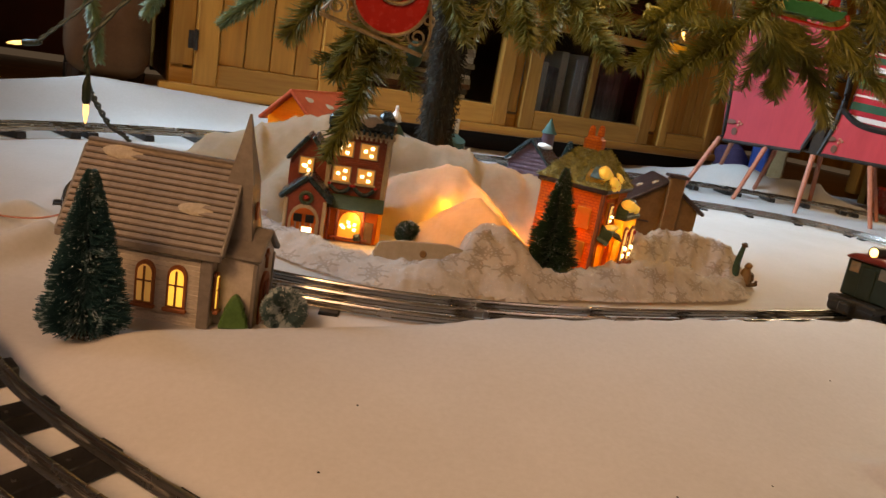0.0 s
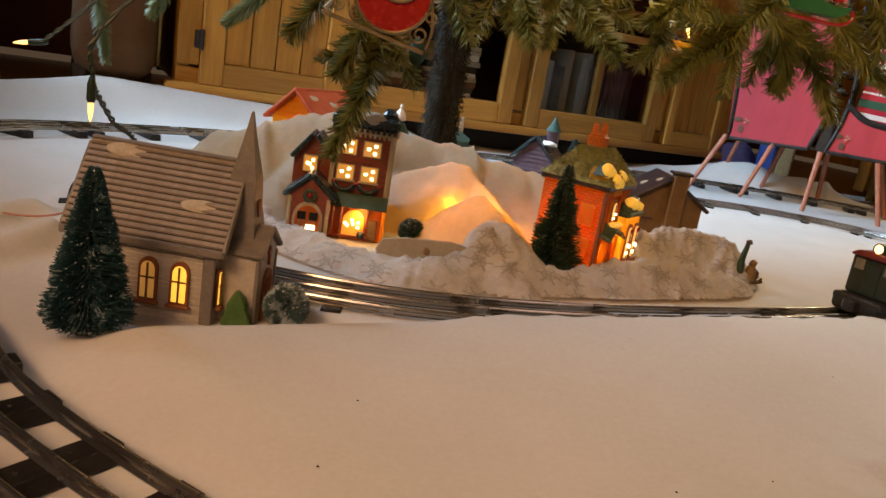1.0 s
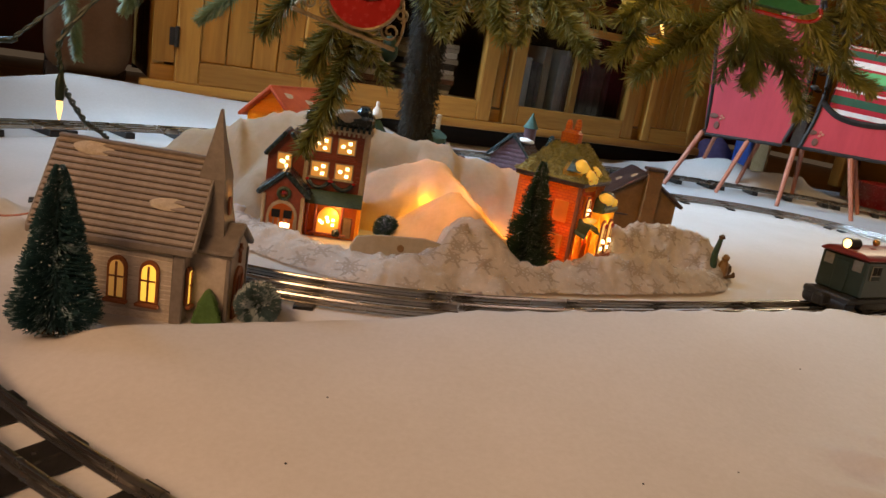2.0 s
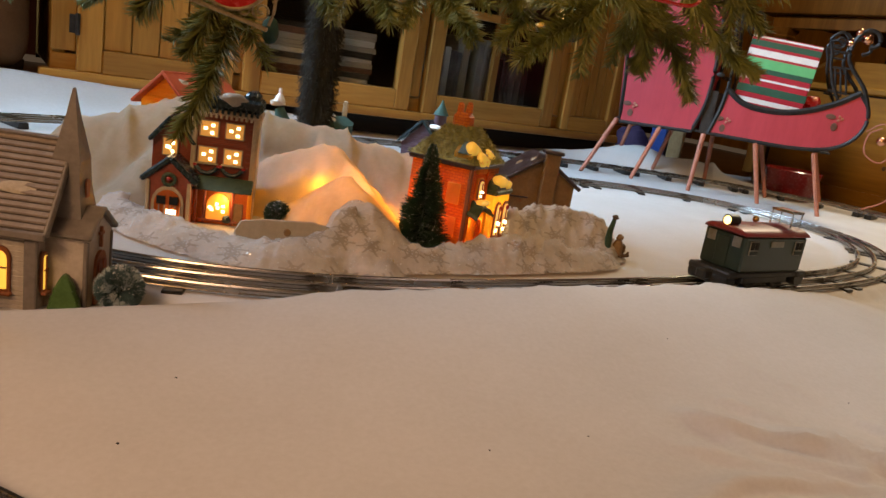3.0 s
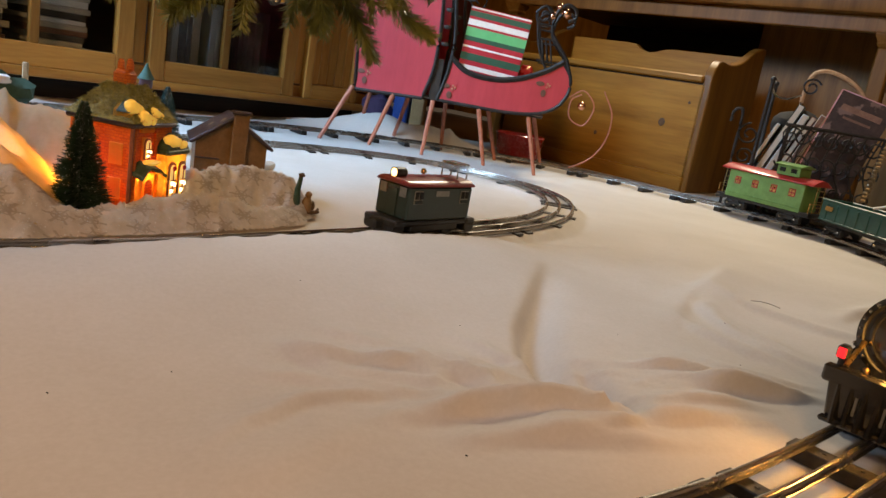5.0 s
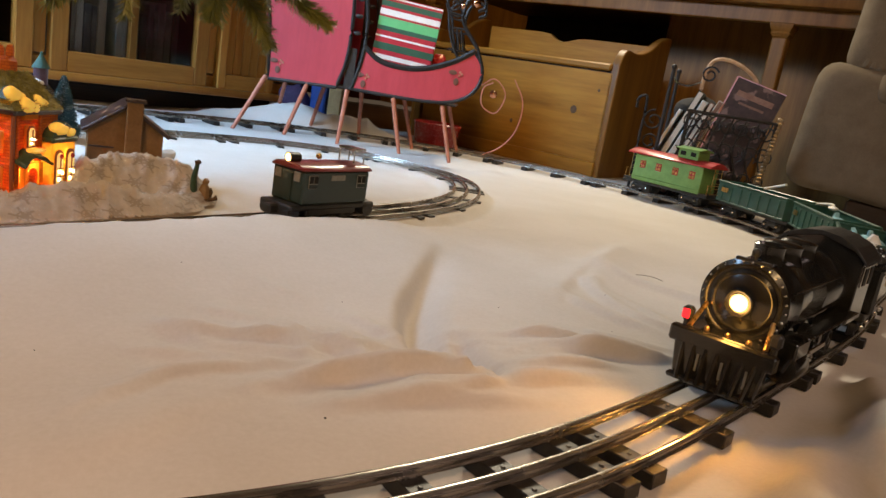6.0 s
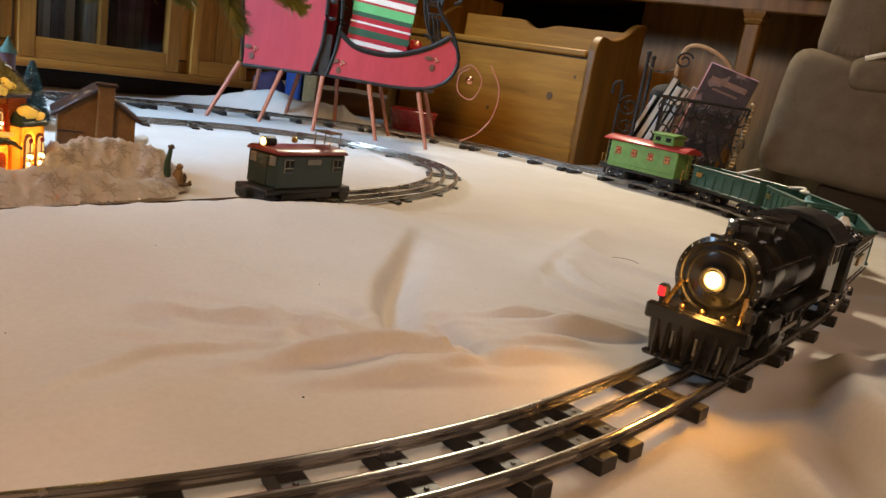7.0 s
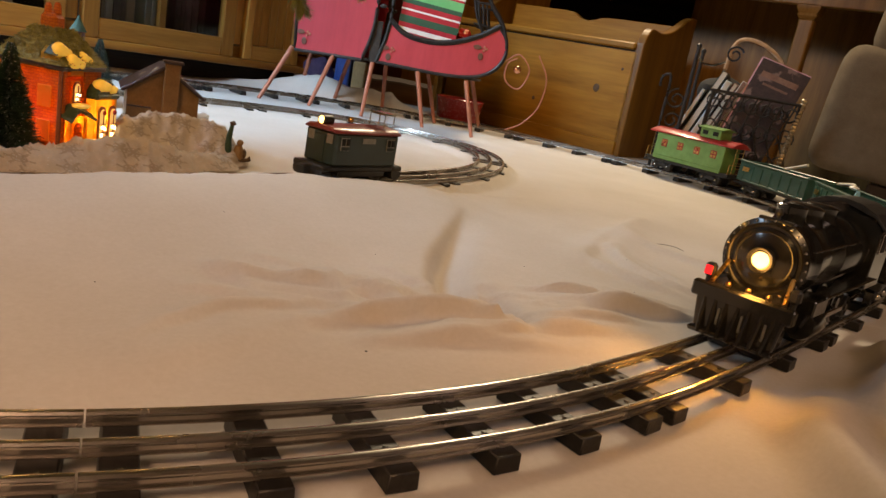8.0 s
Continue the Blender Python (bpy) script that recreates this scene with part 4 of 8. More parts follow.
# ---------------------------------------------------------------- trains
def wheel_part(parent, x, y, r, mat=None, name="wheel"):
    """A flanged wheel whose axle runs across."""
    t = 0.004 if y > 0 else -0.004
    m = pose(x, y, r, -90 if y > 0 else 90, 0, 0)
    w = part(name, lathe([(0, -0.002), (r * 1.10, -0.002), (r * 1.10, -0.0008), (r, -0.0006), (r, 0.003), (r * 0.86, 0.0034), (r * 0.80, 0.0016), (r * 0.34, 0.0016), (r * 0.28, 0.0036), (0, 0.0036)], 18), mat or SATIN, parent, m=m)
    return w


def truck(parent, x, r=0.0075):
    f = part("truck_frame", box(0.040, 0.004, 0.006, (0, 0.0175, 0.0085), 0.001), SATIN, parent, m=pose(x, 0, 0))
    box_b = box(0.040, 0.004, 0.006, (0, -0.0175, 0.0085), 0.001)
    box(0.012, 0.036, 0.004, (0, 0, 0.012), bm=box_b)
    part("truck_frame", box_b, SATIN, parent, m=pose(x, 0, 0))
    for dx in (-0.013, 0.013):
        for y in (-0.0145, 0.0145):
            wheel_part(parent, x + dx, y, r)
        part("axle_cap", ball(0.0028, (x + dx, -0.020, 0.008), seg=8), STEEL, parent)
        part("axle_cap", ball(0.0028, (x + dx, 0.020, 0.008), seg=8), STEEL, parent)


def coupler(parent, x, way):
    b = box(0.016, 0.005, 0.003, (x + way * 0.008, 0, 0.013), 0.0006)
    box(0.005, 0.009, 0.005, (x + way * 0.016, 0.001, 0.013), 0.001, bm=b)
    part("coupler", b, SATIN, parent)


def gondola(m, label):
    g = thing("toy_gondola_wagon", m, label, "toy wagon", "wagons of the train")
    L, W, H = 0.160, 0.052, 0.032
    z0 = 0.020
    part("underframe", box(L + 0.006, W * 0.72, 0.005, (0, 0, z0 - 0.003), 0.0008), SATIN, g)
    part("wagon_floor", box(L, W, 0.002, (0, 0, z0 + 0.001)), CAR_INSIDE, g)
    for y in (-1, 1):
        b = box(L, 0.0012, H, (0, y * W / 2, z0 + H / 2))
        for k in range(7):
            box(0.0035, 0.0022, H * 0.80, ((k - 3) * L / 7.2, y * (W / 2 + 0.001), z0 + H * 0.45), 0.0006, bm=b)
        box(L + 0.003, 0.0042, 0.0032, (0, y * (W / 2 + 0.0004), z0 + H), 0.0010, bm=b)
        box(L + 0.002, 0.0030, 0.0028, (0, y * (W / 2 + 0.0006), z0 + 0.0015), 0.0008, bm=b)
        part("side_panel", b, GREEN_TIN, g)
    for x in (-1, 1):
        b = box(0.0012, W, H, (x * L / 2, 0, z0 + H / 2))
        box(0.0042, W + 0.003, 0.0032, (x * (L / 2 + 0.0004), 0, z0 + H), 0.0010, bm=b)
        part("end_panel", b, GREEN_TIN, g)
        truck(g, x * 0.052)
        coupler(g, x * L / 2, x)
    part("name_plate", box(0.016, 0.0008, 0.007, (-0.06, -(W / 2 + 0.0026), z0 + H * 0.62)), BRASS, g)
    part("name_plate", box(0.016, 0.0008, 0.007, (-0.06, W / 2 + 0.0026, z0 + H * 0.62)), BRASS, g)
    return g


def caboose(m):
    c = thing("toy_caboose", m, "apple green tinplate caboose with a red roof and cupola", "toy wagon", "wagons of the train")
    L, W, H, z0 = 0.138, 0.050, 0.046, 0.020
    part("underframe", box(0.166, 0.040, 0.005, (0, 0, z0 - 0.003), 0.0008), SATIN, c)
    part("body", box(L, W, H, (0, 0, z0 + H / 2), 0.001), APPLE, c)
    roof = prism([(-W / 2 - 0.004, 0), (-W / 2 - 0.004, 0.002), (-W / 4, 0.0085), (0, 0.0105), (W / 4, 0.0085), (W / 2 + 0.004, 0.002), (W / 2 + 0.004, 0)], 0.168, pose(0.084, 0, z0 + H, 0, 0, 90), 0.0006)
    part("roof", roof, RED_TIN, c, "red roof")
    cup = part("cupola", box(0.040, 0.036, 0.016, (0.030, 0, z0 + H + 0.016), 0.001), APPLE, c)
    part("cupola_roof", prism([(-0.022, 0), (-0.022, 0.0015), (0, 0.005), (0.022, 0.0015), (0.022, 0)], 0.048, pose(0.054, 0, z0 + H + 0.024, 0, 0, 90), 0.0004), APPLE, cup)
    for y in (-1, 1):
        for x in (0.020, 0.040):
            part("cupola_window", box(0.010, 0.001, 0.007, (x, y * 0.0184, z0 + H + 0.017)), HOLE, cup)
        for x in (-0.05, -0.017, 0.017, 0.05):
            w = part("window", box(0.0115, 0.0012, 0.013, (x, y * (W / 2 + 0.0004), z0 + H * 0.64), 0.0004), RED_TIN, c, "red window frame")
            for dx in (-0.0027, 0.0027):
                for dz in (-0.003, 0.003):
                    part("pane", box(0.0034, 0.0008, 0.0040, (x + dx, y * (W / 2 + 0.0012), z0 + H * 0.64 + dz)), BRASS, w)
        part("rub_rail", box(L, 0.0016, 0.002, (0, y * (W / 2 + 0.0006), z0 + 0.006), 0.0005), APPLE, c)
    for x in (-1, 1):
        part("platform", box(0.016, W, 0.0025, (x * 0.077, 0, z0 + 0.001)), SATIN, c)
        b = tube([(x * 0.083, -0.024, z0), (x * 0.083, -0.024, z0 + 0.018), (x * 0.083, 0.024, z0 + 0.018), (x * 0.083, 0.024, z0)], 0.0008, 6)
        for y in (-0.012, 0.012):
            rod((x * 0.083, y, z0), (x * 0.083, y, z0 + H), 0.0007, bm=b, seg=6)
        for k in range(5):
            rod((x * 0.084, -0.012, z0 + 0.004 + k * 0.009), (x * 0.084, 0.012, z0 + 0.004 + k * 0.009), 0.0005, bm=b, seg=6)
        part("end_rail", b, BRASS, c, "brass ladder and handrail")
        truck(c, x * 0.050)
        coupler(c, x * 0.083, x)
    return c


def steam_engine(m):
    e = thing("toy_steam_locomotive", m, "glossy black toy steam locomotive with glowing headlamp on the track", "toy locomotive")
    AX = Matrix.Rotation(radians(90), 4, "Y")
    zc, R = 0.053, 0.0236
    boiler = lathe([(0, 0), (R * 1.0, 0), (R, 0.055), (R * 0.975, 0.056), (R * 0.975, 0.0575), (R, 0.0585), (R, 0.112), (R * 1.03, 0.113), (R * 1.03, 0.1155), (R * 0.99, 0.117), (R * 0.99, 0.136), (R * 1.05, 0.137), (R * 1.05, 0.141), (R * 0.92, 0.1425), (R * 0.86, 0.141), (0, 0.141)], 40, Matrix.Translation((-0.046, 0, zc)) @ AX)
    part("boiler", boiler, BLACK, e)
    door = lathe([(0, 0), (R * 0.80, 0), (R * 0.78, 0.0015), (R * 0.70, 0.0028), (R * 0.66, 0.0020), (R * 0.40, 0.0045), (0, 0.0055)], 32, Matrix.Translation((0.0945, 0, zc)) @ AX)
    part("smokebox_door", door, BLACK, e)
    for i in range(28):
        a = 2 * math.pi * i / 28
        part("rivet", ball(0.0009, (0.0958, R * 0.98 * math.cos(a), zc + R * 0.98 * math.sin(a)), seg=6), STEEL, e)
    lamp = part("headlamp", lathe([(0.0078, 0), (0.0080, 0.006), (0.0072, 0.0075), (0.0060, 0.0065), (0.0058, 0.005), (0, 0.005)], 24, Matrix.Translation((0.0965, 0, zc)) @ AX), BLACK, e)
    part("lens", lathe([(0.0050, 0), (0.0042, 0.0014), (0.0022, 0.0022), (0, 0.0025)], 20, Matrix.Translation((0.1022, 0, zc)) @ AX), HEADLAMP, lamp, "glowing yellow lens")
    bell = rod((0.094, 0, zc + R), (0.094, 0, zc + R + 0.004), 0.0016, 0.0012)
    ball(0.0026, (0.094, 0, zc + R + 0.005), bm=bell, seg=10)
    box(0.004, 0.020, 0.002, (0.094, 0, zc + R * 0.995), 0.0006, bm=bell)
    part("bell", bell, SATIN, e)
    for x, r, h, nm in ((0.072, 0.0085, 0.009, "chimney"), (0.046, 0.011, 0.008, "steam_dome"), (0.012, 0.0105, 0.0075, "sand_dome")):
        part(nm, lathe([(r * 1.25, -0.004), (r * 1.02, 0.0015), (r, h * 0.7), (r * 1.05, h), (r * 0.9, h + 0.0008), (r * 0.75, h - 0.001 if nm == "chimney" else h + 0.0016), (0, h - 0.001 if nm == "chimney" else h + 0.002)], 24, pose(x, 0, zc + R - 0.001)), BLACK, e)
    for y in (-1, 1):
        part("handrail", tube([(0.080, y * R * 0.93, zc + R * 0.42), (-0.040, y * R * 0.93, zc + R * 0.42)], 0.0007, 6), STEEL, e)
        for x in (0.066, 0.03, -0.006):
            part("handrail_post", rod((x, y * R * 0.86, zc + R * 0.40), (x, y * R * 0.95, zc + R * 0.43), 0.0008, seg=6), STEEL, e)
    # cab
    cab = part("cab", prism([(-0.029, 0.028), (-0.029, 0.072), (-0.022, 0.080), (-0.012, 0.0850), (0, 0.0865), (0.012, 0.0850), (0.022, 0.080), (0.029, 0.072), (0.029, 0.028)], 0.040, pose(-0.044, 0, 0, 0, 0, 90), 0.0008), BLACK, e)
    part("cab_roof", prism([(-0.0315, 0.071), (-0.031, 0.0735), (-0.023, 0.082), (-0.012, 0.0868), (0, 0.0884), (0.012, 0.0868), (0.023, 0.082), (0.031, 0.0735), (0.0315, 0.071), (0.023, 0.079), (0, 0.0856), (-0.023, 0.079)], 0.050, pose(-0.040, 0, 0, 0, 0, 90), 0.0004), SATIN, cab)
    for y in (-1, 1):
        for x in (-0.056, -0.072):
            w = part("cab_window", box(0.012, 0.0012, 0.015, (x, y * 0.0294, 0.062), 0.0004), STEEL, cab, "nickel window frame")
            part("opening", box(0.0092, 0.0012, 0.0122, (x, y * 0.0300, 0.062)), HOLE, w)
    # running boards, beam and pilot
    for y in (-1, 1):
        b = box(0.120, 0.009, 0.0022, (0.005, y * 0.0275, 0.036), 0.0006)
        rod((0.062, y * 0.0295, 0.0365), (0.088, y * 0.0275, 0.020), 0.0013, bm=b, seg=6)
        part("running_board", b, BLACK, e)
        part("board_edge", tube([(0.064, y * 0.0322, 0.0365), (-0.055, y * 0.0322, 0.0365)], 0.0007, 6), STEEL, e)
        c = lathe([(0, -0.013), (0.0085, -0.013), (0.0092, -0.011), (0.0092, 0.011), (0.0085, 0.013), (0, 0.013)], 18, Matrix.Translation((0.066, y * 0.0245, 0.0185)) @ AX)
        box(0.026, 0.012, 0.014, (0.066, y * 0.0245, 0.028), 0.001, bm=c)
        part("cylinder", c, BLACK, e)
        for x in (-0.034, 0.0, 0.034):
            w = wheel_part(e, x, y * 0.0145, 0.0155, BLACK, "driving_wheel")
        part("side_rod", box(0.076, 0.0016, 0.0042, (0.0, y * 0.0205, 0.0125), 0.0006), STEEL, e)
        part("main_rod", box(0.056, 0.0016, 0.0036, (0.036, y * 0.0225, 0.0155), 0.0006, rot=(0, -4, 0)), STEEL, e)
        wheel_part(e, 0.083, y * 0.0145, 0.0075, SATIN, "leading_wheel")
        wheel_part(e, -0.066, y * 0.0145, 0.0085, SATIN, "trailing_wheel")
        # Brass colour stands in for orange headlamp light on the braces.
        part("brace", rod((0.096, y * 0.019, 0.0465), (0.108, y * 0.0215, 0.0335), 0.0014, seg=8), BRASS, e, "brace rod tinted brass as headlamp reflection")
        part("marker_post", rod((0.1045, y * 0.0250, 0.031), (0.1045, y * 0.0250, 0.036), 0.0018, seg=8), SATIN, e)
        mk = part("marker_lamp", box(0.0065, 0.0062, 0.0085, (0.1045, y * 0.0250, 0.0395), 0.0016), SATIN, e)
        part("marker_lens", box(0.0012, 0.0044, 0.0056, (0.1082, y * 0.0250, 0.0395), 0.0005), RED_LENS if y < 0 else SATIN, mk, "glowing red lens" if y < 0 else "")
    part("deck", box(0.034, 0.046, 0.0022, (0.094, 0, 0.0325), 0.0006), BLACK, e)
    part("buffer_beam", box(0.0065, 0.060, 0.0095, (0.1115, 0, 0.0285), 0.0012), BLACK, e)
    pil = part("pilot", prism([(-0.026, 0.0265), (-0.0235, 0.0060), (-0.018, 0.0035), (0.018, 0.0035), (0.0235, 0.0060), (0.026, 0.0265)], 0.0045, pose(0.1145, 0, 0, 0, 0, 90), 0.0010), BLACK, e)
    for k in range(7):           # raised bars with narrow slots between
        y = (k - 3) * 0.0068
        part("pilot_bar", rod((0.1135, y, 0.0250), (0.1185 + 0.002 * (1 - abs(k - 3) / 3), y * 0.90, 0.0045), 0.0014, seg=6), BLACK, pil)
    for k in (-2, 0, 2):
        part("pilot_slot", box(0.0006, 0.0013, 0.0100, (0.1152, k * 0.0068 + 0.0034, 0.0160)), GREY_METAL, pil, "pale metal slot strip")
    part("pilot_rail", box(0.0050, 0.050, 0.0032, (0.1160, 0, 0.0050), 0.0010), BLACK, pil)
    part("mainframe", box(0.170, 0.020, 0.014, (0.012, 0, 0.026), 0.001), SATIN, e)
    for k in range(3):
        part("front_bolt", ball(0.0018, (0.1065, (k - 1) * 0.012, 0.0345), seg=8), BRASS, e)
    coupler(e, -0.088, -1)
    bulb_light("headlamp_glow", m @ Vector((0.116, 0, zc - 0.004)), 0.07, (1.0, 0.46, 0.09), 0.006)
    data = bpy.data.lights.new("headlamp_beam", "SPOT")
    data.energy, data.color, data.shadow_soft_size, data.spot_size, data.spot_blend = 0.32, (1.0, 0.46, 0.09), 0.006, radians(110), 0.8
    beam = new("headlamp_beam", data)
    beam.matrix_world = look(m @ Vector((0.108, 0, zc)), m @ Vector((0.17, 0, 0.0)))
    return e


def tender(m):
    t = thing("toy_tender", m, "black toy coal tender with white-flecked coal and nickel rails", "toy wagon", "wagons of the train")
    L, W, H, z0 = 0.118, 0.052, 0.036, 0.020
    part("underframe", box(L + 0.006, W * 0.86, 0.006, (0, 0, z0 - 0.003), 0.001), SATIN, t)
    b = box(L, W, H, (0, 0, z0 + H / 2), 0.002)
    for y in (-1, 1):
        box(L + 0.002, 0.003, 0.003, (0, y * W / 2, z0 + H), 0.001, bm=b)
    part("tank", b, BLACK, t)
    coal = bmesh.new()
    rnd = random.Random(5)
    for k in range(70):
        x, y = rnd.uniform(-0.02, 0.052), rnd.uniform(-0.02, 0.02)
        ball(rnd.uniform(0.0028, 0.0046), (x, y, z0 + H + 0.001 + 0.007 * max(0, 1 - abs(y) / 0.026)), (1, 1, 0.8), coal, 6, 0.4)
    part("coal", coal, COAL, t, "black coal with white flecks")
    part("water_hatch", lathe([(0.007, 0), (0.007, 0.004), (0.0055, 0.0052), (0, 0.0052)], 16, pose(-0.040, 0, z0 + H)), SATIN, t)
    for y in (-1, 1):
        part("side_rail", tube([(-L / 2 + 0.004, y * (W / 2 + 0.0012), z0 + 0.008), (L / 2 - 0.004, y * (W / 2 + 0.0012), z0 + 0.008)], 0.0008, 6), STEEL, t)
        part("side_rail", tube([(-L / 2 + 0.004, y * (W / 2 + 0.0012), z0 + H - 0.006), (L / 2 - 0.004, y * (W / 2 + 0.0012), z0 + H - 0.006)], 0.0008, 6), STEEL, t)
        part("name_plate", box(0.036, 0.0008, 0.007, (0, y * (W / 2 + 0.0008), z0 + H * 0.6)), BRASS, t)
    for x in (-1, 1):
        truck(t, x * 0.036)
        coupler(t, x * L / 2, x)
    return t


def box_cab_engine(m):
    e = thing("toy_electric_locomotive", m, "dark green box-cab toy locomotive with maroon roof and lit lamp", "toy locomotive")
    L, W, z0, H = 0.088, 0.041, 0.0150, 0.0310
    part("frame", box(0.092, 0.038, 0.006, (0, 0, z0 - 0.003), 0.0015), SATIN, e)
    part("motor_skirt", box(0.066, 0.036, 0.013, (0, 0, 0.0105), 0.001), SATIN, e)
    part("body", box(L, W, H, (0, 0, z0 + H / 2), 0.0015), DARK_GREEN, e)
    part("roof", prism([(-W / 2 - 0.001, 0), (-W / 2 - 0.001, 0.0016), (-W * 0.38, 0.0050), (0, 0.0064), (W * 0.38, 0.0050), (W / 2 + 0.001, 0.0016), (W / 2 + 0.001, 0)], 0.094, pose(0.047, 0, z0 + H, 0, 0, 90), 0.0012), MAROON_TIN, e, "maroon roof")
    for x in (-1, 1):
        b = box(0.013, 0.042, 0.006, (x * 0.050, 0, z0 - 0.003), 0.0015)
        box(0.012, 0.010, 0.009, (x * 0.060, 0, z0 - 0.0060), 0.0015, bm=b)
        part("pilot", b, SATIN, e)
        part("pilot_wheel", rod((x * 0.050, -0.019, 0.0075), (x * 0.050, 0.019, 0.0075), 0.0070, seg=14), SATIN, e)
        for y in (-1, 1):
            w = part("window", box(0.0115, 0.0010, 0.0125, (x * 0.032, y * (W / 2 + 0.0004), z0 + 0.0215), 0.0004), GREY_METAL, e, "dull nickel window frame")
            for dx in (-0.003, 0.003):
                part("pane", box(0.0044, 0.0008, 0.0065, (x * 0.032 + dx, y * (W / 2 + 0.0011), z0 + 0.0235)), HOLE, w)
            part("grille", box(0.0100, 0.0008, 0.0032, (x * 0.032, y * (W / 2 + 0.0011), z0 + 0.0175)), CAR_INSIDE, w)
        part("end_door", box(0.0010, 0.012, 0.026, (x * (L / 2 + 0.0006), 0, z0 + 0.014), 0.0003), DARK_GREEN, e)
        for y in (-0.0125, 0.0125):
            part("end_window", box(0.0010, 0.008, 0.009, (x * (L / 2 + 0.0006), y, z0 + 0.025), 0.0003), GREY_METAL, e)
        for k in (-0.022, 0.022):
            wheel_part(e, x * 0.020, math.copysign(0.0145, k), 0.0125, SATIN, "driving_wheel")
    for y in (-1, 1):
        part("name_plate", box(0.018, 0.0008, 0.005, (0, y * (W / 2 + 0.0006), z0 + 0.025)), GREY_METAL, e)
    lamp = part("headlamp", rod((0.034, 0, z0 + H + 0.0095), (0.0465, 0, z0 + H + 0.0095), 0.0046, 0.0048, 16), SATIN, e)
    part("lens", ball(0.0038, (0.0462, 0, z0 + H + 0.0095), (0.45, 1, 1), seg=12), HEADLAMP, lamp, "glowing lens")
    pan = tube([(-0.030, -0.010, z0 + H + 0.006), (-0.030, -0.010, z0 + H + 0.019), (-0.030, 0.010, z0 + H + 0.019), (-0.030, 0.010, z0 + H + 0.006)], 0.0009, 6)
    tube([(-0.044, -0.010, z0 + H + 0.006), (-0.044, -0.010, z0 + H + 0.019), (-0.044, 0.010, z0 + H + 0.019), (-0.044, 0.010, z0 + H + 0.006)], 0.0009, 6, pan)
    box(0.018, 0.022, 0.0022, (-0.037, 0, z0 + H + 0.0195), 0.0008, bm=pan)
    part("pantograph", pan, STEEL, e, "nickel pantograph")
    part("bell", ball(0.003, (0.008, 0, z0 + H + 0.011), seg=10), BRASS, e)
    return e


HEAD = OUTER.near(0.512, 0.170)          # where the engine's pilot stands
ENGINE_AT = HEAD - 0.113
steam_engine(OUTER.seat(ENGINE_AT, 0.05, RAIL_TOP) @ Matrix.Scale(0.94, 4))
TENDER_AT = ENGINE_AT - 0.186
tender(OUTER.seat(TENDER_AT, 0.036, RAIL_TOP))
cars = []
for k in range(3):
    s = TENDER_AT - 0.204 - 0.195 * k
    cars.append(OUTER.seat(s, 0.052, RAIL_TOP))
wagon = gondola(cars[0], "teal green tinplate gondola wagon with ribbed sides, loaded with scraps")
for k in (1, 2):
    copy_thing(wagon, cars[k])
caboose(OUTER.seat(TENDER_AT - 0.204 - 0.195 * 3 - 0.002, 0.050, RAIL_TOP))

box_cab_engine(INNER.seat(INNER.near(0.392, 0.570), 0.022, RAIL_TOP) @ Matrix.Scale(0.94, 4))


# scraps carried by the wagons
def on_wagon(k, x, y, z=0.0555):
    return cars[k] @ pose(x, y, z - 0.0335)


for k, x in ((0, -0.01), (1, 0.03)):
    fish = ball(0.017, (0, 0, 0.010), (2.0, 0.8, 0.55), seg=14, lump=0.15)
    prism([(-0.055, 0.004), (-0.034, 0.010), (-0.055, 0.024), (-0.047, 0.012)], 0.006, pose(0, -0.003, 0), 0.001, fish)
    prism([(-0.004, 0.014), (0.006, 0.026), (0.012, 0.014)], 0.005, pose(0, -0.0025, 0), 0.001, fish)
    f = part("plush_fish", fish, BLUE, None)
    f.matrix_world = on_wagon(k, x, 0.004 * (1 - 2 * k), 0.066) @ pose(0, 0, 0, 8, -4, 12 - 30 * k)
    tagged(f, "pale blue plush fish lying in a gondola wagon", "toy fish", "fish in the wagons")
tissue = bmesh.new()
bmesh.ops.create_cone(tissue, cap_ends=True, segments=14, radius1=0.026, radius2=0.003, depth=0.036)
bmesh.ops.subdivide_edges(tissue, edges=tissue.edges[:], cuts=2, use_grid_fill=True)
for v in tissue.verts:
    v.co += 0.0045 * noise.noise_vector(v.co * 60)
ts = part("paper_tissue", tissue, WHITE, None, shade=50)
ts.matrix_world = on_wagon(0, 0.048, 0.0, 0.074) @ pose(0, 0, 0, 0, 12, 0)
tagged(ts, "crumpled white paper tissue standing in a gondola wagon", "tissue")
sp = tube(bez([(-0.045, 0, 0.0), (-0.02, 0.006, 0.004), (0.01, 0.002, 0.006), (0.03, -0.004, 0.004)]), 0.0022, 8)
ball(0.007, (0.036, -0.006, 0.004), (1.3, 0.9, 0.4), sp, 12)
so = part("spoon", sp, WHITE, None)
so.matrix_world = on_wagon(1, -0.04, 0.004, 0.088)
tagged(so, "small white plastic spoon lying across a wagon", "spoon")
so2 = part("spoon", tube(bez([(-0.03, 0, 0.0), (-0.01, 0.006, 0.008), (0.012, 0.002, 0.014)]), 0.0022, 8), WHITE, None)
so2.matrix_world = on_wagon(2, 0.02, 0.004, 0.088)
tagged(so2, "small white plastic spoon standing in a wagon", "spoon")


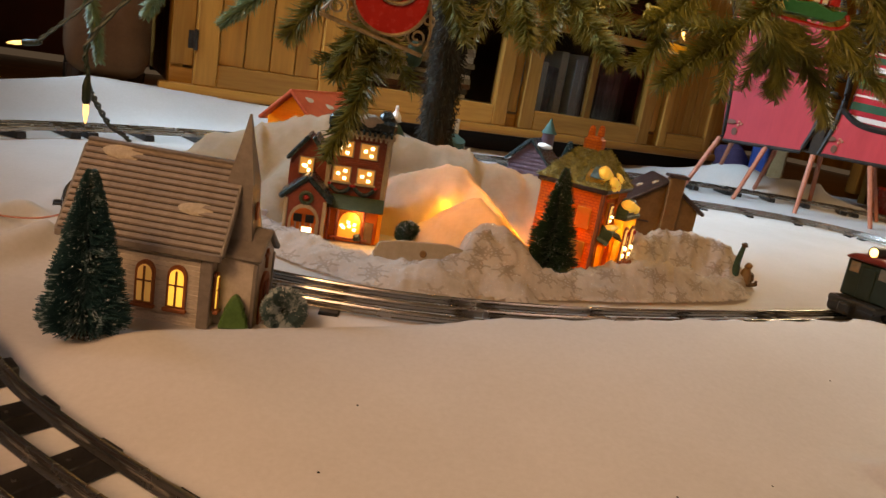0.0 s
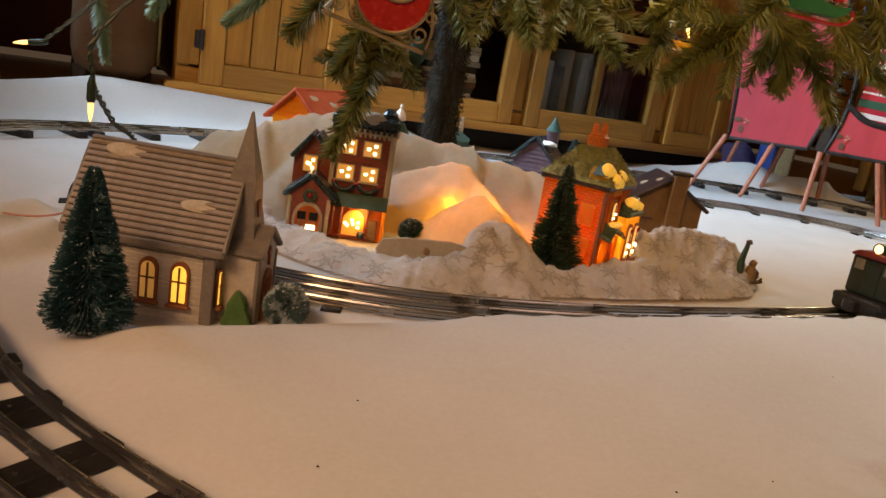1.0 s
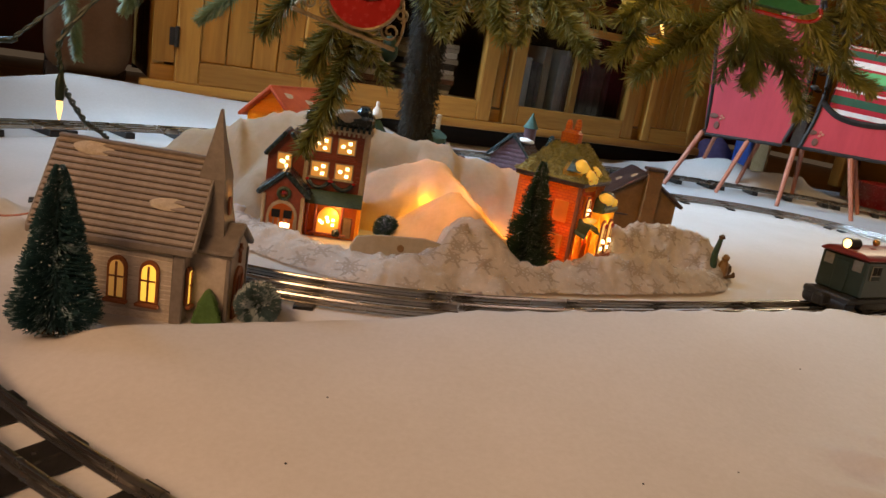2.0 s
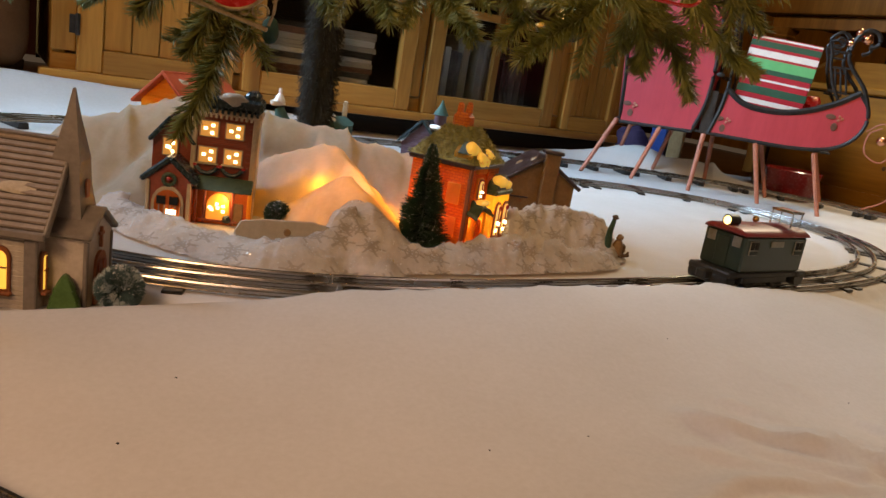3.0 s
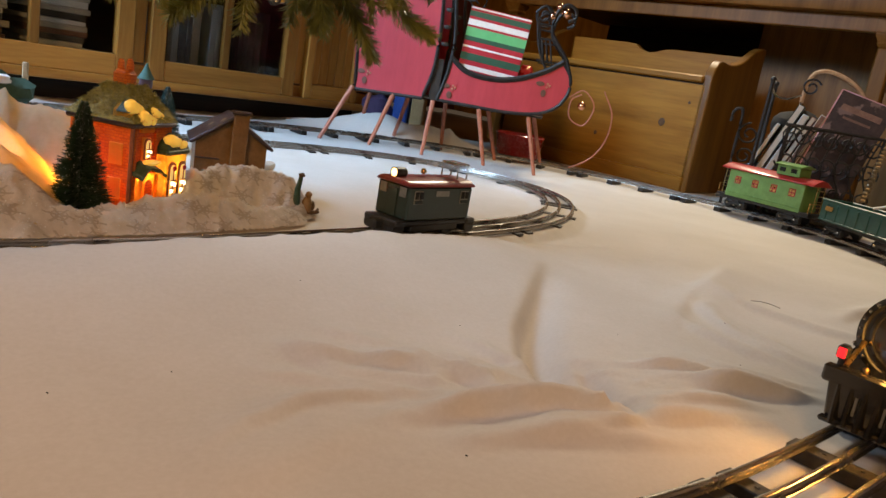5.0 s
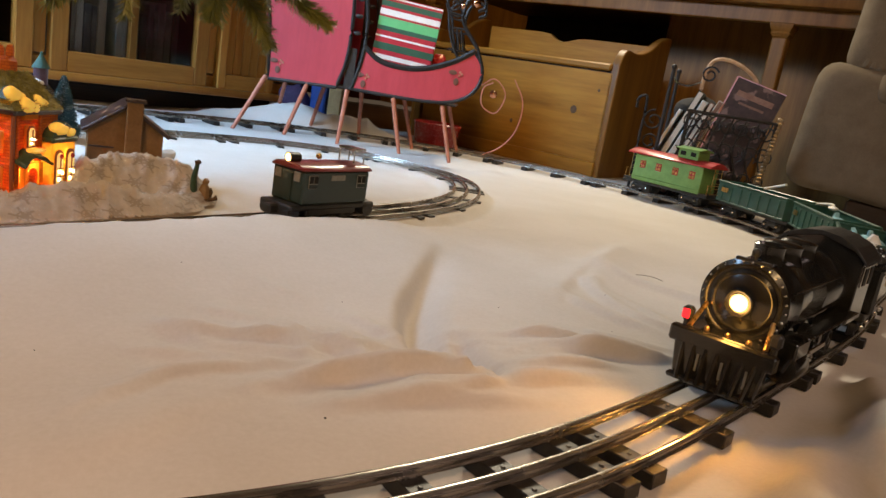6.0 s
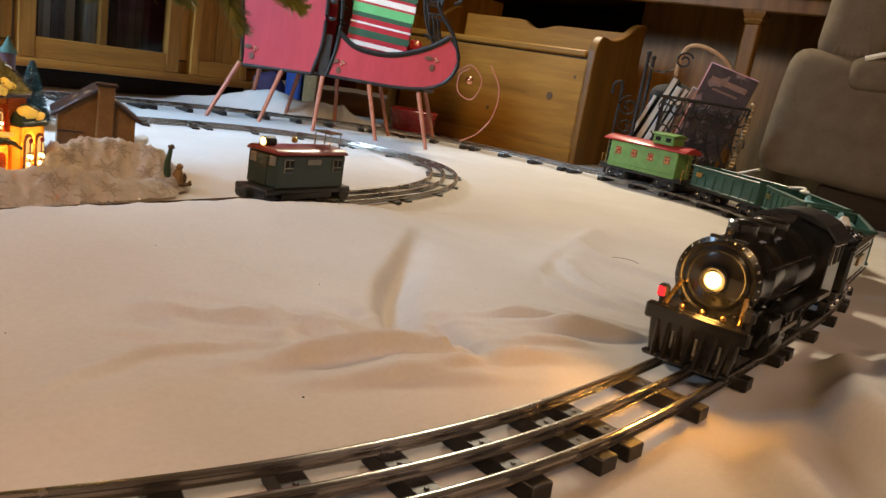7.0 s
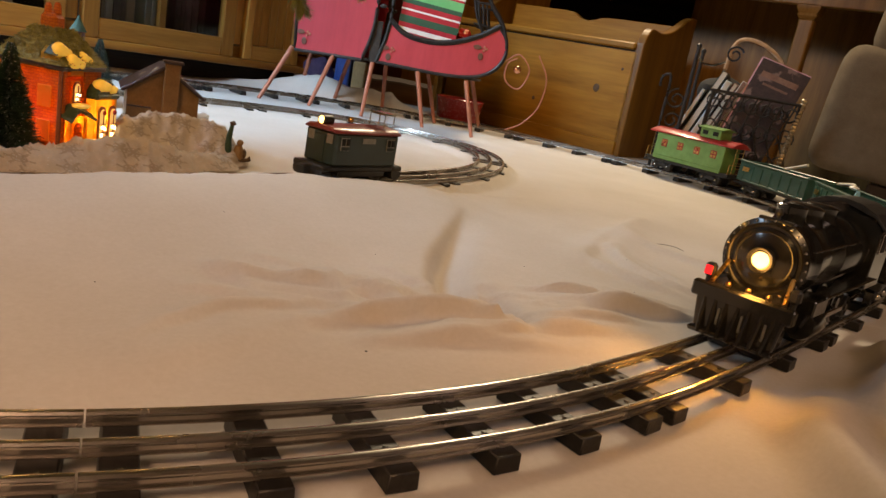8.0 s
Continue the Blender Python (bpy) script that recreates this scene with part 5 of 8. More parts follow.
# ---------------------------------------------------------------- the village
def gable_house(parent, x0, x1, y0, y1, z0, ze, zr, wall, ridge_along="x"):
    """Walls with two gables, as one mesh; the ridge runs along x or y."""
    b = bmesh.new()
    if ridge_along == "x":
        ym = (y0 + y1) / 2
        prof = [(y0, z0), (y1, z0), (y1, ze), (ym, zr), (y0, ze)]
        a = [b.verts.new((x0, y, z)) for y, z in prof]
        c = [b.verts.new((x1, y, z)) for y, z in prof]
    else:
        xm = (x0 + x1) / 2
        prof = [(x0, z0), (x1, z0), (x1, ze), (xm, zr), (x0, ze)]
        a = [b.verts.new((x, y0, z)) for x, z in prof]
        c = [b.verts.new((x, y1, z)) for x, z in prof]
    b.faces.new(a)
    b.faces.new(c[::-1])
    for i in range(5):
        j = (i + 1) % 5
        b.faces.new((a[j], a[i], c[i], c[j]))
    bmesh.ops.recalc_face_normals(b, faces=b.faces)
    return part("wall", b, wall, parent)


def arch(w, h, n=8):
    """A round-headed outline, foot at z = 0."""
    pts = [(-w / 2, 0), (w / 2, 0), (w / 2, h - w / 2)]
    pts += [(w / 2 * math.cos(math.pi * i / n), h - w / 2 + w / 2 * math.sin(math.pi * i / n) * 1.15) for i in range(1, n)]
    return pts + [(-w / 2, h - w / 2)]


def arch_window(parent, m, w, h, pane):
    f = part("window", prism(arch(w, h), 0.0016), RUST, parent, "rust brown arched window frame", m=m @ pose(0, -0.0012, 0))
    part("pane", prism(arch(w * 0.72, h * 0.84), 0.0006), pane, f, "lamplit pane", m=pose(0, -0.0004, h * 0.07))
    part("mullion", box(0.0010, 0.0008, h * 0.84, (0, -0.0006, h * 0.48)), RUST, f)
    part("mullion", box(w * 0.72, 0.0008, 0.0008, (0, -0.0006, h * 0.56)), RUST, f)
    part("sill", box(w * 1.25, 0.0028, 0.0020, (0, -0.0006, -0.0006), 0.0005), RUST, f)
    return f


def church():
    c = thing("church_figurine", pose(-0.0655, 0.3285, 0.0), "off-white porcelain church with lapped grey-brown roof, spire and lit windows", "church figurine")
    W, L, ze, zr = 0.047, 0.070, 0.0435, 0.0795
    gable_house(c, -L, 0, 0, W, -0.006, ze, zr, CHURCH_WALL)
    board = None
    for k in range(17):          # lapped siding of the long walls
        z = 0.0005 + k * 0.0025
        for y, d in ((0.0, -1), (W, 1)):
            m = pose(-L / 2, y + d * 0.0003, z)
            if board is None:
                board = part("siding_board", box(L, 0.0009, 0.0024, (0, 0, 0), 0.0002, rot=(10, 0, 0)), CHURCH_WALL, c, m=m)
            else:
                share("siding_board", board.data, c, m if d < 0 else m @ pose(0, 0, 0, 0, 0, 180))
    pitch = math.degrees(math.atan2(zr - ze, W / 2))
    run = math.hypot(zr - ze, W / 2) + 0.005
    course = None
    n = 14
    for side in (-1, 1):
        base = pose(-L / 2 - 0.001, W / 2, zr + 0.0014) @ pose(0, 0, 0, 0, 0, 0 if side < 0 else 180)
        for k in range(n):
            d = run * (k + 0.5) / n
            m = base @ pose(0, -d * math.cos(radians(pitch)), -d * math.sin(radians(pitch)), pitch - 10, 0, 0)
            if course is None:
                course = part("roof_course", box(L + 0.012, run / n * 0.80, 0.0022, (0, 0, 0), 0.0005), CHURCH_ROOF, c, m=m)
            else:
                share("roof_course", course.data, c, m)
    for s in (-1, 1):
        part("roof_deck", box(L + 0.011, run, 0.0016, (-L / 2 - 0.001, W / 2 + s * run / 2 * math.cos(radians(pitch)), zr + 0.0008 - run / 2 * math.sin(radians(pitch))), rot=(-s * pitch, 0, 0)), ROOF_DECK, c)
    part("ridge", box(L + 0.012, 0.0036, 0.0022, (-L / 2 - 0.001, W / 2, zr + 0.0022), 0.0007), CHURCH_TRIM, c)
    for y in (-0.0038, W + 0.0038):
        part("eave_board", box(L + 0.013, 0.0024, 0.0040, (-L / 2 - 0.001, y, ze - 0.0050), 0.0006), CHURCH_TRIM, c)
    for x in (0.0052, -L - 0.0072):
        for s in (-1, 1):
            ym, zm = W / 2 + s * W / 4 * 1.10, (ze + zr) / 2 - 0.0028
            part("barge_board", box(0.0020, run, 0.0042, (x, ym, zm), 0.0006, rot=(-s * pitch, 0, 0)), CHURCH_TRIM, c)
    for x in (-0.0020, -L + 0.0012):
        part("corner_board", box(0.0062, 0.0024, 0.046, (x, -0.0009, 0.0195), 0.0006), CHURCH_TRIM, c)
    for x, pane in ((-0.0322, PANE_DIM), (-0.0160, CHURCH_PANE)):
        arch_window(c, pose(x, -0.0012, 0.0085), 0.0098, 0.0220, pane)
    arch_window(c, pose(0.0012, 0.0042, 0.0090, 0, 0, 90), 0.0048, 0.0200, CHURCH_PANE)
    for x, d, k in ((-0.056, 0.0055, 1.0), (-0.012, 0.029, 0.85)):
        part("snow_patch", ball(0.0070 * k, (0, 0, 0), (1.6, 0.55, 0.10), lump=0.22, seg=24), SNOWPAINT, c, "cream painted snow patch",
             m=pose(x, W / 2 - d * math.cos(radians(pitch)), zr + 0.0030 - d * math.sin(radians(pitch)), pitch, 0, 6))
    # tower over the gable, running up into a four-sided spire
    cx, cy = 0.0048, W / 2
    b = bmesh.new()
    rings = []
    for h, z in ((0.0100, 0.030), (0.0094, 0.046), (0.0072, 0.060), (0.0065, 0.0735)):
        rings.append([b.verts.new((cx + sx * h, cy + sy * h, z)) for sx, sy in ((-1, -1), (1, -1), (1, 1), (-1, 1))])
    for a, d in zip(rings, rings[1:]):
        for i in range(4):
            b.faces.new((a[i], a[(i + 1) % 4], d[(i + 1) % 4], d[i]))
    b.faces.new(rings[-1])
    part("tower", b, CHURCH_TRIM, c, shade=20)
    part("spire", lathe([(0.0094, 0), (0.0090, 0.0020), (0.0064, 0.0115), (0.0034, 0.0225), (0.0008, 0.0345), (0, 0.0352)], 4, pose(cx, cy, 0.0728, 0, 0, 45)), CHURCH_TRIM, c, "grey pointed spire", shade=20)
    part("louvre", prism(arch(0.0040, 0.009), 0.0010), RUST, c, m=pose(cx + 0.0086, cy, 0.0545, 0, 0, 90))
    # porch with a rust-coloured door under a cross
    py = 0.0150
    porch = part("porch", prism([(-py, -0.004), (py, -0.004), (py, 0.0365), (0, 0.0475), (-py, 0.0365)], 0.021, pose(0.0200, cy, 0, 0, 0, 90), 0.0003), CHURCH_WALL, c)
    pr = math.degrees(math.atan2(0.011, py))
    for s in (-1, 1):
        part("porch_roof", box(0.0240, 0.0215, 0.0030, (0.0105, cy + s * 0.0088, 0.0434), 0.0008, rot=(-s * pr, 0, 0)), CHURCH_TRIM, porch)
    part("porch_corner", box(0.0022, 0.0026, 0.039, (0.0196, cy - py + 0.0004, 0.0155), 0.0005), CHURCH_TRIM, porch)
    part("porch_corner", box(0.0022, 0.0026, 0.039, (0.0196, cy + py - 0.0004, 0.0155), 0.0005), CHURCH_TRIM, porch)
    door = part("door", prism(arch(0.0125, 0.0270), 0.0014), RUST, c, "rust brown arched door", m=pose(0.0208, cy, 0.0, 0, 0, 90) @ pose(0, -0.0006, 0))
    part("door_panel", prism(arch(0.0040, 0.0200), 0.0006), BRICK, door, m=pose(-0.0026, -0.0008, 0.003))
    part("door_panel", prism(arch(0.0040, 0.0200), 0.0006), BRICK, door, m=pose(0.0026, -0.0008, 0.003))
    part("cross", box(0.0014, 0.0014, 0.0105, (0.0208, cy, 0.0350)), RUST, c)
    part("cross", box(0.0012, 0.0052, 0.0016, (0.0208, cy, 0.0370)), RUST, c)
    return c


church()
bulb_light("church_bulb", (-0.083, 0.347, 0.022), 0.02, (1.0, 0.6, 0.2))


def lit_window(parent, x, y, z, w, h, m=Matrix.Identity(4), count=3, pane=None):
    f = part("window", box(w * 1.16, 0.0014, h * 1.14, (0, 0, 0), 0.0004), CREAMTRIM, parent, "cream window frame", m=m @ pose(x, y, z))
    part("pane", box(w, 0.0012, h, (0, -0.0006, 0)), pane or PANE_DIM, f, "dim lamplit pane")
    for dx, dz in ((-0.22, 0.02), (0.2, 0.26), (0.18, -0.26), (-0.05, -0.02))[:count]:
        part("cutout", box(w * 0.20, 0.0008, h * 0.19, (dx * w, -0.0012, dz * h)), SPARK, f, "bright cut-out")
    return f


def wreath(parent, at, r):
    b = bmesh.new()
    rnd = random.Random(int(at[0] * 1e5))
    for i in range(14):
        a = 2 * math.pi * i / 14
        ball(r * 0.36, (at[0] + r * math.cos(a), at[1], at[2] + r * math.sin(a)), (1, 0.8, 1), b, 6, 0.5)
    w = part("wreath", b, GREEN_GLAZE, parent, "dark green wreath")
    part("bow", ball(r * 0.42, (at[0], at[1] - 0.001, at[2] + r * 0.2), (1, 0.6, 0.8), seg=8), RED_GLOSS, w, "red bow")


def brick_house():
    h = thing("brick_shop_figurine", pose(-0.015, 0.558, 0.0, 0, 0, 8), "brick red porcelain shop with lit windows and green-black roof", "house figurine")
    x0, x1, D, H = -0.0445, 0.0022, 0.034, 0.086
    part("wall", box(x1 - x0, D, H, ((x0 + x1) / 2, D / 2, H / 2), 0.0006), BRICK, h)
    rnd = random.Random(8)
    bricks = None
    for k in range(26):          # courses of the upper front
        z = 0.044 + k * 0.00162
        for j in range(9):
            x = x0 + 0.004 + (j + 0.5 * (k % 2)) * 0.0045
            if x > x1 - 0.004 or any(abs(x - wx) < 0.0098 and abs(z - wz) < 0.0078 for wx in (-0.0328, -0.0140) for wz in (0.0520, 0.0720)):
                continue
            m = pose(x, -0.0002, z)
            if bricks is None:
                bricks = part("brick", box(0.0040, 0.0012, 0.0013), BRICK, h, m=m, shade=0)
            else:
                share("brick", bricks.data, h, m)
    for x in (x0 + 0.0012, x1 - 0.0012):
        part("pilaster", box(0.0038, 0.0040, H, (x, -0.0004, H / 2), 0.0008), CREAMTRIM, h)
    part("side_quoin", box(0.0018, D, H, (x1 + 0.0006, D / 2, H / 2), 0.0006), CREAMTRIM, h)
    part("cornice", box(x1 - x0 + 0.006, D + 0.006, 0.0040, ((x0 + x1) / 2, D / 2, 0.0850), 0.0008), CREAMTRIM, h)
    for k in range(12):
        part("bracket", box(0.0020, 0.0026, 0.0034, (x0 + 0.0015 + k * 0.0037, -0.0038, 0.0826), 0.0004), CREAMTRIM, h)
    roof = box(x1 - x0 + 0.006, D + 0.005, 0.010, ((x0 + x1) / 2, D / 2, 0.0920), 0.0022)
    for k in range(12):
        box(0.0022, 0.0026, 0.0042, (x0 - 0.0010 + k * 0.0043, -0.0032, 0.0868), 0.0004, bm=roof)
    box(0.012, D * 0.8, 0.009, (x1 - 0.006, D / 2, 0.0985), 0.003, bm=roof)
    box(0.014, D * 0.8, 0.008, (x0 + 0.008, D / 2, 0.0980), 0.003, bm=roof)
    part("roof", roof, DARK_ROOF, h, "glossy green-black roof")
    part("snow_patch", ball(0.0110, ((x0 + x1) / 2 + 0.004, -0.0006, 0.0955), (1.0, 0.26, 0.50), lump=0.25), SNOWPAINT, h, "cream painted snow patch")
    for z in (0.0520, 0.0720):
        for x in (-0.0328, -0.0140):
            lit_window(h, x, -0.0008, z, 0.0125, 0.0112)
    for x in (-0.0328, -0.0140):
        fb = part("garland", tube(bez([(x - 0.0085, -0.0018, 0.0435), (x - 0.0045, -0.0030, 0.0395), (x, -0.0034, 0.0382), (x + 0.0045, -0.0030, 0.0395), (x + 0.0085, -0.0018, 0.0435)], 6), 0.0017, 8), DARK_ROOF, h, "dark green garland")
        for dx in (-0.0085, 0.0085):
            part("bow", ball(0.0016, (x + dx, -0.0030, 0.0438), (1, 0.6, 0.8), seg=8), RED_GLOSS, fb, "red bow")
        part("window_ledge", box(0.0165, 0.0030, 0.0012, (x, -0.0012, 0.0452), 0.0003), CREAMTRIM, h)
    aw = prism([(-0.004, 0.0), (-0.015, -0.0090), (-0.0145, -0.0100), (0.0, -0.0030)], 0.0455, pose(x1 + 0.001, 0, 0.0365, 0, 0, 90), 0.0005)
    part("awning", aw, GREEN_GLAZE, h, "snow-dusted green awning")
    shop = part("shop_front", box(0.0425, 0.0040, 0.027, (-0.021, -0.0030, 0.0125), 0.0008), thin_orange, h, "orange lit shop front")
    part("arch_pane", prism(arch(0.0170, 0.0200), 0.0008), SHOP_PANE, shop, "lit arched pane", m=pose(-0.0215, -0.0062, 0.0025))
    for dx, dz in ((-0.0062, 0.010), (-0.0045, 0.0085), (0.0, 0.0100), (0.004, 0.0115), (0.004, 0.0075), (-0.001, 0.0130)):
        part("cutout", box(0.0022, 0.0008, 0.0019, (-0.0215 + dx, -0.0068, 0.0025 + dz)), SPARK, shop, "bright cut-out")
    for x in (-0.0385, -0.0320, -0.0110):
        part("shop_post", box(0.0020, 0.0022, 0.026, (x, -0.0056, 0.0125), 0.0004), BRICK, shop)
    part("sill_board", box(0.0300, 0.0024, 0.0018, (-0.0215, -0.0060, 0.0022), 0.0004), BRICK, shop)
    part("shop_door", box(0.0070, 0.0012, 0.0170, (-0.0062, -0.0054, 0.0085), 0.0004), BROWN_WALL, shop, "brown shop door")
    part("bush", ball(0.0032, (-0.0145, -0.0070, 0.0042), (1, 0.7, 1), lump=0.5), DARK_ROOF, shop, "dark little bush")
    part("post", box(0.0032, 0.0050, 0.030, (x1 - 0.0006, -0.0050, 0.015), 0.0006), YELLOW_WALL, h)
    # left wing, two storeys
    gable_house(h, -0.0735, x0 - 0.001, 0.003, D, -0.003, 0.058, 0.0765, BRICK, "y")
    for s in (-1, 1):
        part("wing_roof", box(0.0245, D + 0.006, 0.0034, (-0.0590 + s * 0.0092, D / 2, 0.0675), 0.0010, rot=(0, s * 52, 0)), DARK_ROOF, h)
    lit_window(h, -0.0605, 0.0016, 0.0540, 0.0100, 0.0120, count=4)
    # entrance wing in front
    gable_house(h, -0.0715, -0.0405, -0.022, 0.004, -0.003, 0.0325, 0.0460, BRICK, "y")
    for s in (-1, 1):
        part("porch_roof", box(0.0265, 0.031, 0.0042, (-0.0560 + s * 0.0100, -0.0095, 0.0405), 0.0012, rot=(0, s * 42, 0)), DARK_ROOF, h)
    part("porch_trim", box(0.0026, 0.0026, 0.034, (-0.0705, -0.0225, 0.015), 0.0006), CREAMTRIM, h)
    part("porch_trim", box(0.0030, 0.0026, 0.034, (-0.0415, -0.0225, 0.015), 0.0006), CREAMTRIM, h)
    wreath(h, (-0.0560, -0.0236, 0.0335), 0.0042)
    door = part("door_surround", prism(arch(0.0230, 0.0210), 0.0016), CREAMTRIM, h, "cream arched doorway", m=pose(-0.0560, -0.0236, 0.0060))
    part("door", prism(arch(0.0190, 0.0180), 0.0010), thin_orange, door, "orange lit door", m=pose(0, -0.0006, 0.0004))
    for dx in (-0.0045, 0.0045):
        part("door_pane", box(0.0062, 0.0008, 0.0060, (dx, -0.0012, 0.0120)), HOLE, door)
    for k in range(6):
        part("railing", rod((-0.0095 + k * 0.0038, -0.0014, 0.0005), (-0.0095 + k * 0.0038, -0.0014, 0.0085), 0.0005, seg=6), CREAMTRIM, door)
    part("step_light", box(0.0070, 0.0008, 0.0034, (0.003, -0.0014, 0.0035)), SPARK, door, "bright cut-out")
    return h


thin_orange = thin("orange_shop_porcelain", (0.46, 0.10, 0.014), (0.60, 0.17, 0.03), (1.0, 0.35, 0.05), 0.5, scale=140, bump=0.4)
brick_house()
for x, y, deep, watts, colour in ((0.012, 0.572, 0.007, 0.024, (1.0, 0.56, 0.08)), (0.024, 0.581, 0.007, 0.018, (1.0, 0.56, 0.08)), (0.037, 0.588, 0.009, 0.016, (1.0, 0.56, 0.08)), (0.090, 0.602, 0.016, 0.170, (1.0, 0.42, 0.05)), (0.102, 0.578, 0.011, 0.120, (1.0, 0.42, 0.05))):
    z = float(hill_height(np.array([[x]]), np.array([[y]]))[0, 0])          # fairy lights under the hill cloth; two added orange lights imitate the cottage's glow
    bulb_light("hill_under_glow", (x, y, max(0.004, z - deep)), watts, colour, 0.003)
bulb_light("brick_house_bulb", (-0.030, 0.548, 0.020), 0.035, (1.0, 0.55, 0.18), 0.006)


def lit_front_window(parent, y, z, w, h, x):
    """A tall lit window with a rust frame, set in a wall that faces along x."""
    f = part("window", prism(arch(w, h), 0.0014), RUST, parent, "rust window frame", m=pose(x, y, z, 0, 0, 90) @ pose(0, -0.0012, 0))
    part("pane", prism(arch(w * 0.76, h * 0.86), 0.0008), PANE, f, "lit pane", m=pose(0, -0.0006, h * 0.06))
    part("mullion", box(0.0006, 0.0008, h * 0.8, (0, -0.0010, h * 0.46)), RUST, f)
    for k in (0.28, 0.5):
        part("mullion", box(w * 0.76, 0.0008, 0.0006, (0, -0.0010, h * k)), RUST, f)
    for dx, dz in ((-0.2, 0.2), (0.2, 0.38), (-0.15, 0.42)):
        part("cutout", box(w * 0.24, 0.0008, h * 0.09, (dx * w, -0.0013, dz * h)), SPARK, f, "bright cut-out")
    return f


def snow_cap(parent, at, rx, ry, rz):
    # The cap's glow is put into its material; it is no lamp.
    return part("snow_cap", ball(1.0, (0, 0, 0), (rx, ry, rz), lump=0.3, seg=18), GLOW_CAP, parent, "yellow snow cap with glow put into it", m=pose(*at))


def orange_house():
    h = thing("orange_cottage_figurine", pose(0.155, 0.551, 0.008, 0, 0, -31), "glowing orange porcelain cottage with a straw-coloured roof and lit bay windows", "house figurine")
    W, D, H = 0.054, 0.052, 0.064
    part("wall", box(W, 0.0016, H, (-W / 2, 0.0008, H / 2), 0.0004), ORANGE_WALL, h)
    part("wall", box(W, 0.0016, H, (-W / 2, D, H / 2), 0.0004), ORANGE_WALL, h)
    part("wall", box(0.0016, D - 0.002, H, (-W + 0.0008, D / 2 + 0.001, H / 2), 0.0004), ORANGE_WALL, h)
    for y0, y1, z0, z1 in ((0.001, 0.009, 0, H), (0.009, 0.0275, 0.028, H), (0.0275, 0.034, 0, H), (0.034, D - 0.001, 0.043, H)):
        part("wall", box(0.0016, y1 - y0, z1 - z0, (-0.0008, (y0 + y1) / 2, (z0 + z1) / 2)), ORANGE_WALL, h)
    part("corner_pier", box(0.0030, 0.0030, H, (0.0002, 0.0004, H / 2), 0.0008), RUST, h)
    part("eave_band", box(W + 0.007, D + 0.005, 0.0044, (-W / 2, D / 2, H + 0.0012), 0.0014), PLUM_ROOF, h)
    b = bmesh.new()              # hipped straw roof with a short ridge
    e = 0.0034
    lo = [b.verts.new(v) for v in ((-W - e, -e, H + 0.003), (e, -e, H + 0.003), (e, D + e, H + 0.003), (-W - e, D + e, H + 0.003))]
    hi = [b.verts.new(v) for v in ((-W * 0.64, 0.013, H + 0.029), (-W * 0.30, 0.013, H + 0.029), (-W * 0.30, D - 0.013, H + 0.029), (-W * 0.64, D - 0.013, H + 0.029))]
    for i in range(4):
        b.faces.new((lo[i], lo[(i + 1) % 4], hi[(i + 1) % 4], hi[i]))
    b.faces.new(hi)
    bmesh.ops.subdivide_edges(b, edges=b.edges[:], cuts=9, use_grid_fill=True)
    for v in b.verts:
        v.co += 0.0004 * noise.noise_vector(v.co * 420)
    roof = part("roof", b, THATCH, h, "olive straw roof")
    straw = bmesh.new()
    rnd = random.Random(3)
    for k in range(1300):         # loose straws
        u, t, side = rnd.random(), rnd.random(), rnd.randrange(2)
        if side == 0:
            p0 = Vector((-W - e + (W + 2 * e) * u, -e, H + 0.004)).lerp(Vector((-W * 0.64 + W * 0.34 * u, 0.013, H + 0.030)), t)
        else:
            p0 = Vector((e, -e + (D + 2 * e) * u, H + 0.004)).lerp(Vector((-W * 0.30, 0.013 + (D - 0.026) * u, H + 0.030)), t)
        d = Vector((rnd.uniform(-1, 1), rnd.uniform(-1, 1), rnd.uniform(-0.5, 0.5))).normalized() * 0.0020
        rod(p0 - d, p0 + d, 0.00026, seg=3, bm=straw)
    part("straw", straw, THATCH, roof)
    ch = part("chimney", box(0.015, 0.014, 0.013, (-W * 0.46, 0.022, H + 0.0335), 0.0030), ORANGE_WALL, h, "orange chimney")
    for dx, dz in ((-0.0040, 0.0), (0.0038, 0.0012)):
        part("chimney_pot", lathe([(0.0030, 0), (0.0026, 0.006), (0.0016, 0.0085), (0, 0.0088)], 10, pose(-W * 0.46 + dx, 0.022, H + 0.0390 + dz)), ORANGE_WALL, ch)
    # the lit front: two snow-capped dormers, tall window, door under a wavy hood
    F = pose(0.0, 0.0, 0.0, 0, 0, 90)
    for y, x, z, s in ((0.017, 0.0, H - 0.0005, 1.0), (0.006, -0.004, H + 0.0085, 0.9), (0.033, -0.003, H + 0.0030, 0.85)):
        d = part("dormer", prism([(-0.0080 * s, -0.004), (0.0080 * s, -0.004), (0.0080 * s, 0.003), (0, 0.0100 * s), (-0.0080 * s, 0.003)], 0.016, F @ pose(y, -x - 0.0030, z), 0.0008), YELLOW_WALL, h, "yellow lit dormer")
        part("dormer_roof", prism([(-0.0105 * s, 0.0015), (0, 0.0112 * s), (0.0105 * s, 0.0015), (0.0105 * s, 0.0026), (0, 0.0124 * s), (-0.0105 * s, 0.0026)], 0.012, F @ pose(y, -x - 0.0032, z), 0.0004), GREEN_GLAZE, d)
        snow_cap(d, (x + 0.0006, y - 0.0036 * s, z + 0.0068 * s), 0.0046, 0.0076 * s, 0.0062 * s)
        snow_cap(d, (x + 0.0006, y + 0.0046 * s, z + 0.0050 * s), 0.0040, 0.0048 * s, 0.0042 * s)
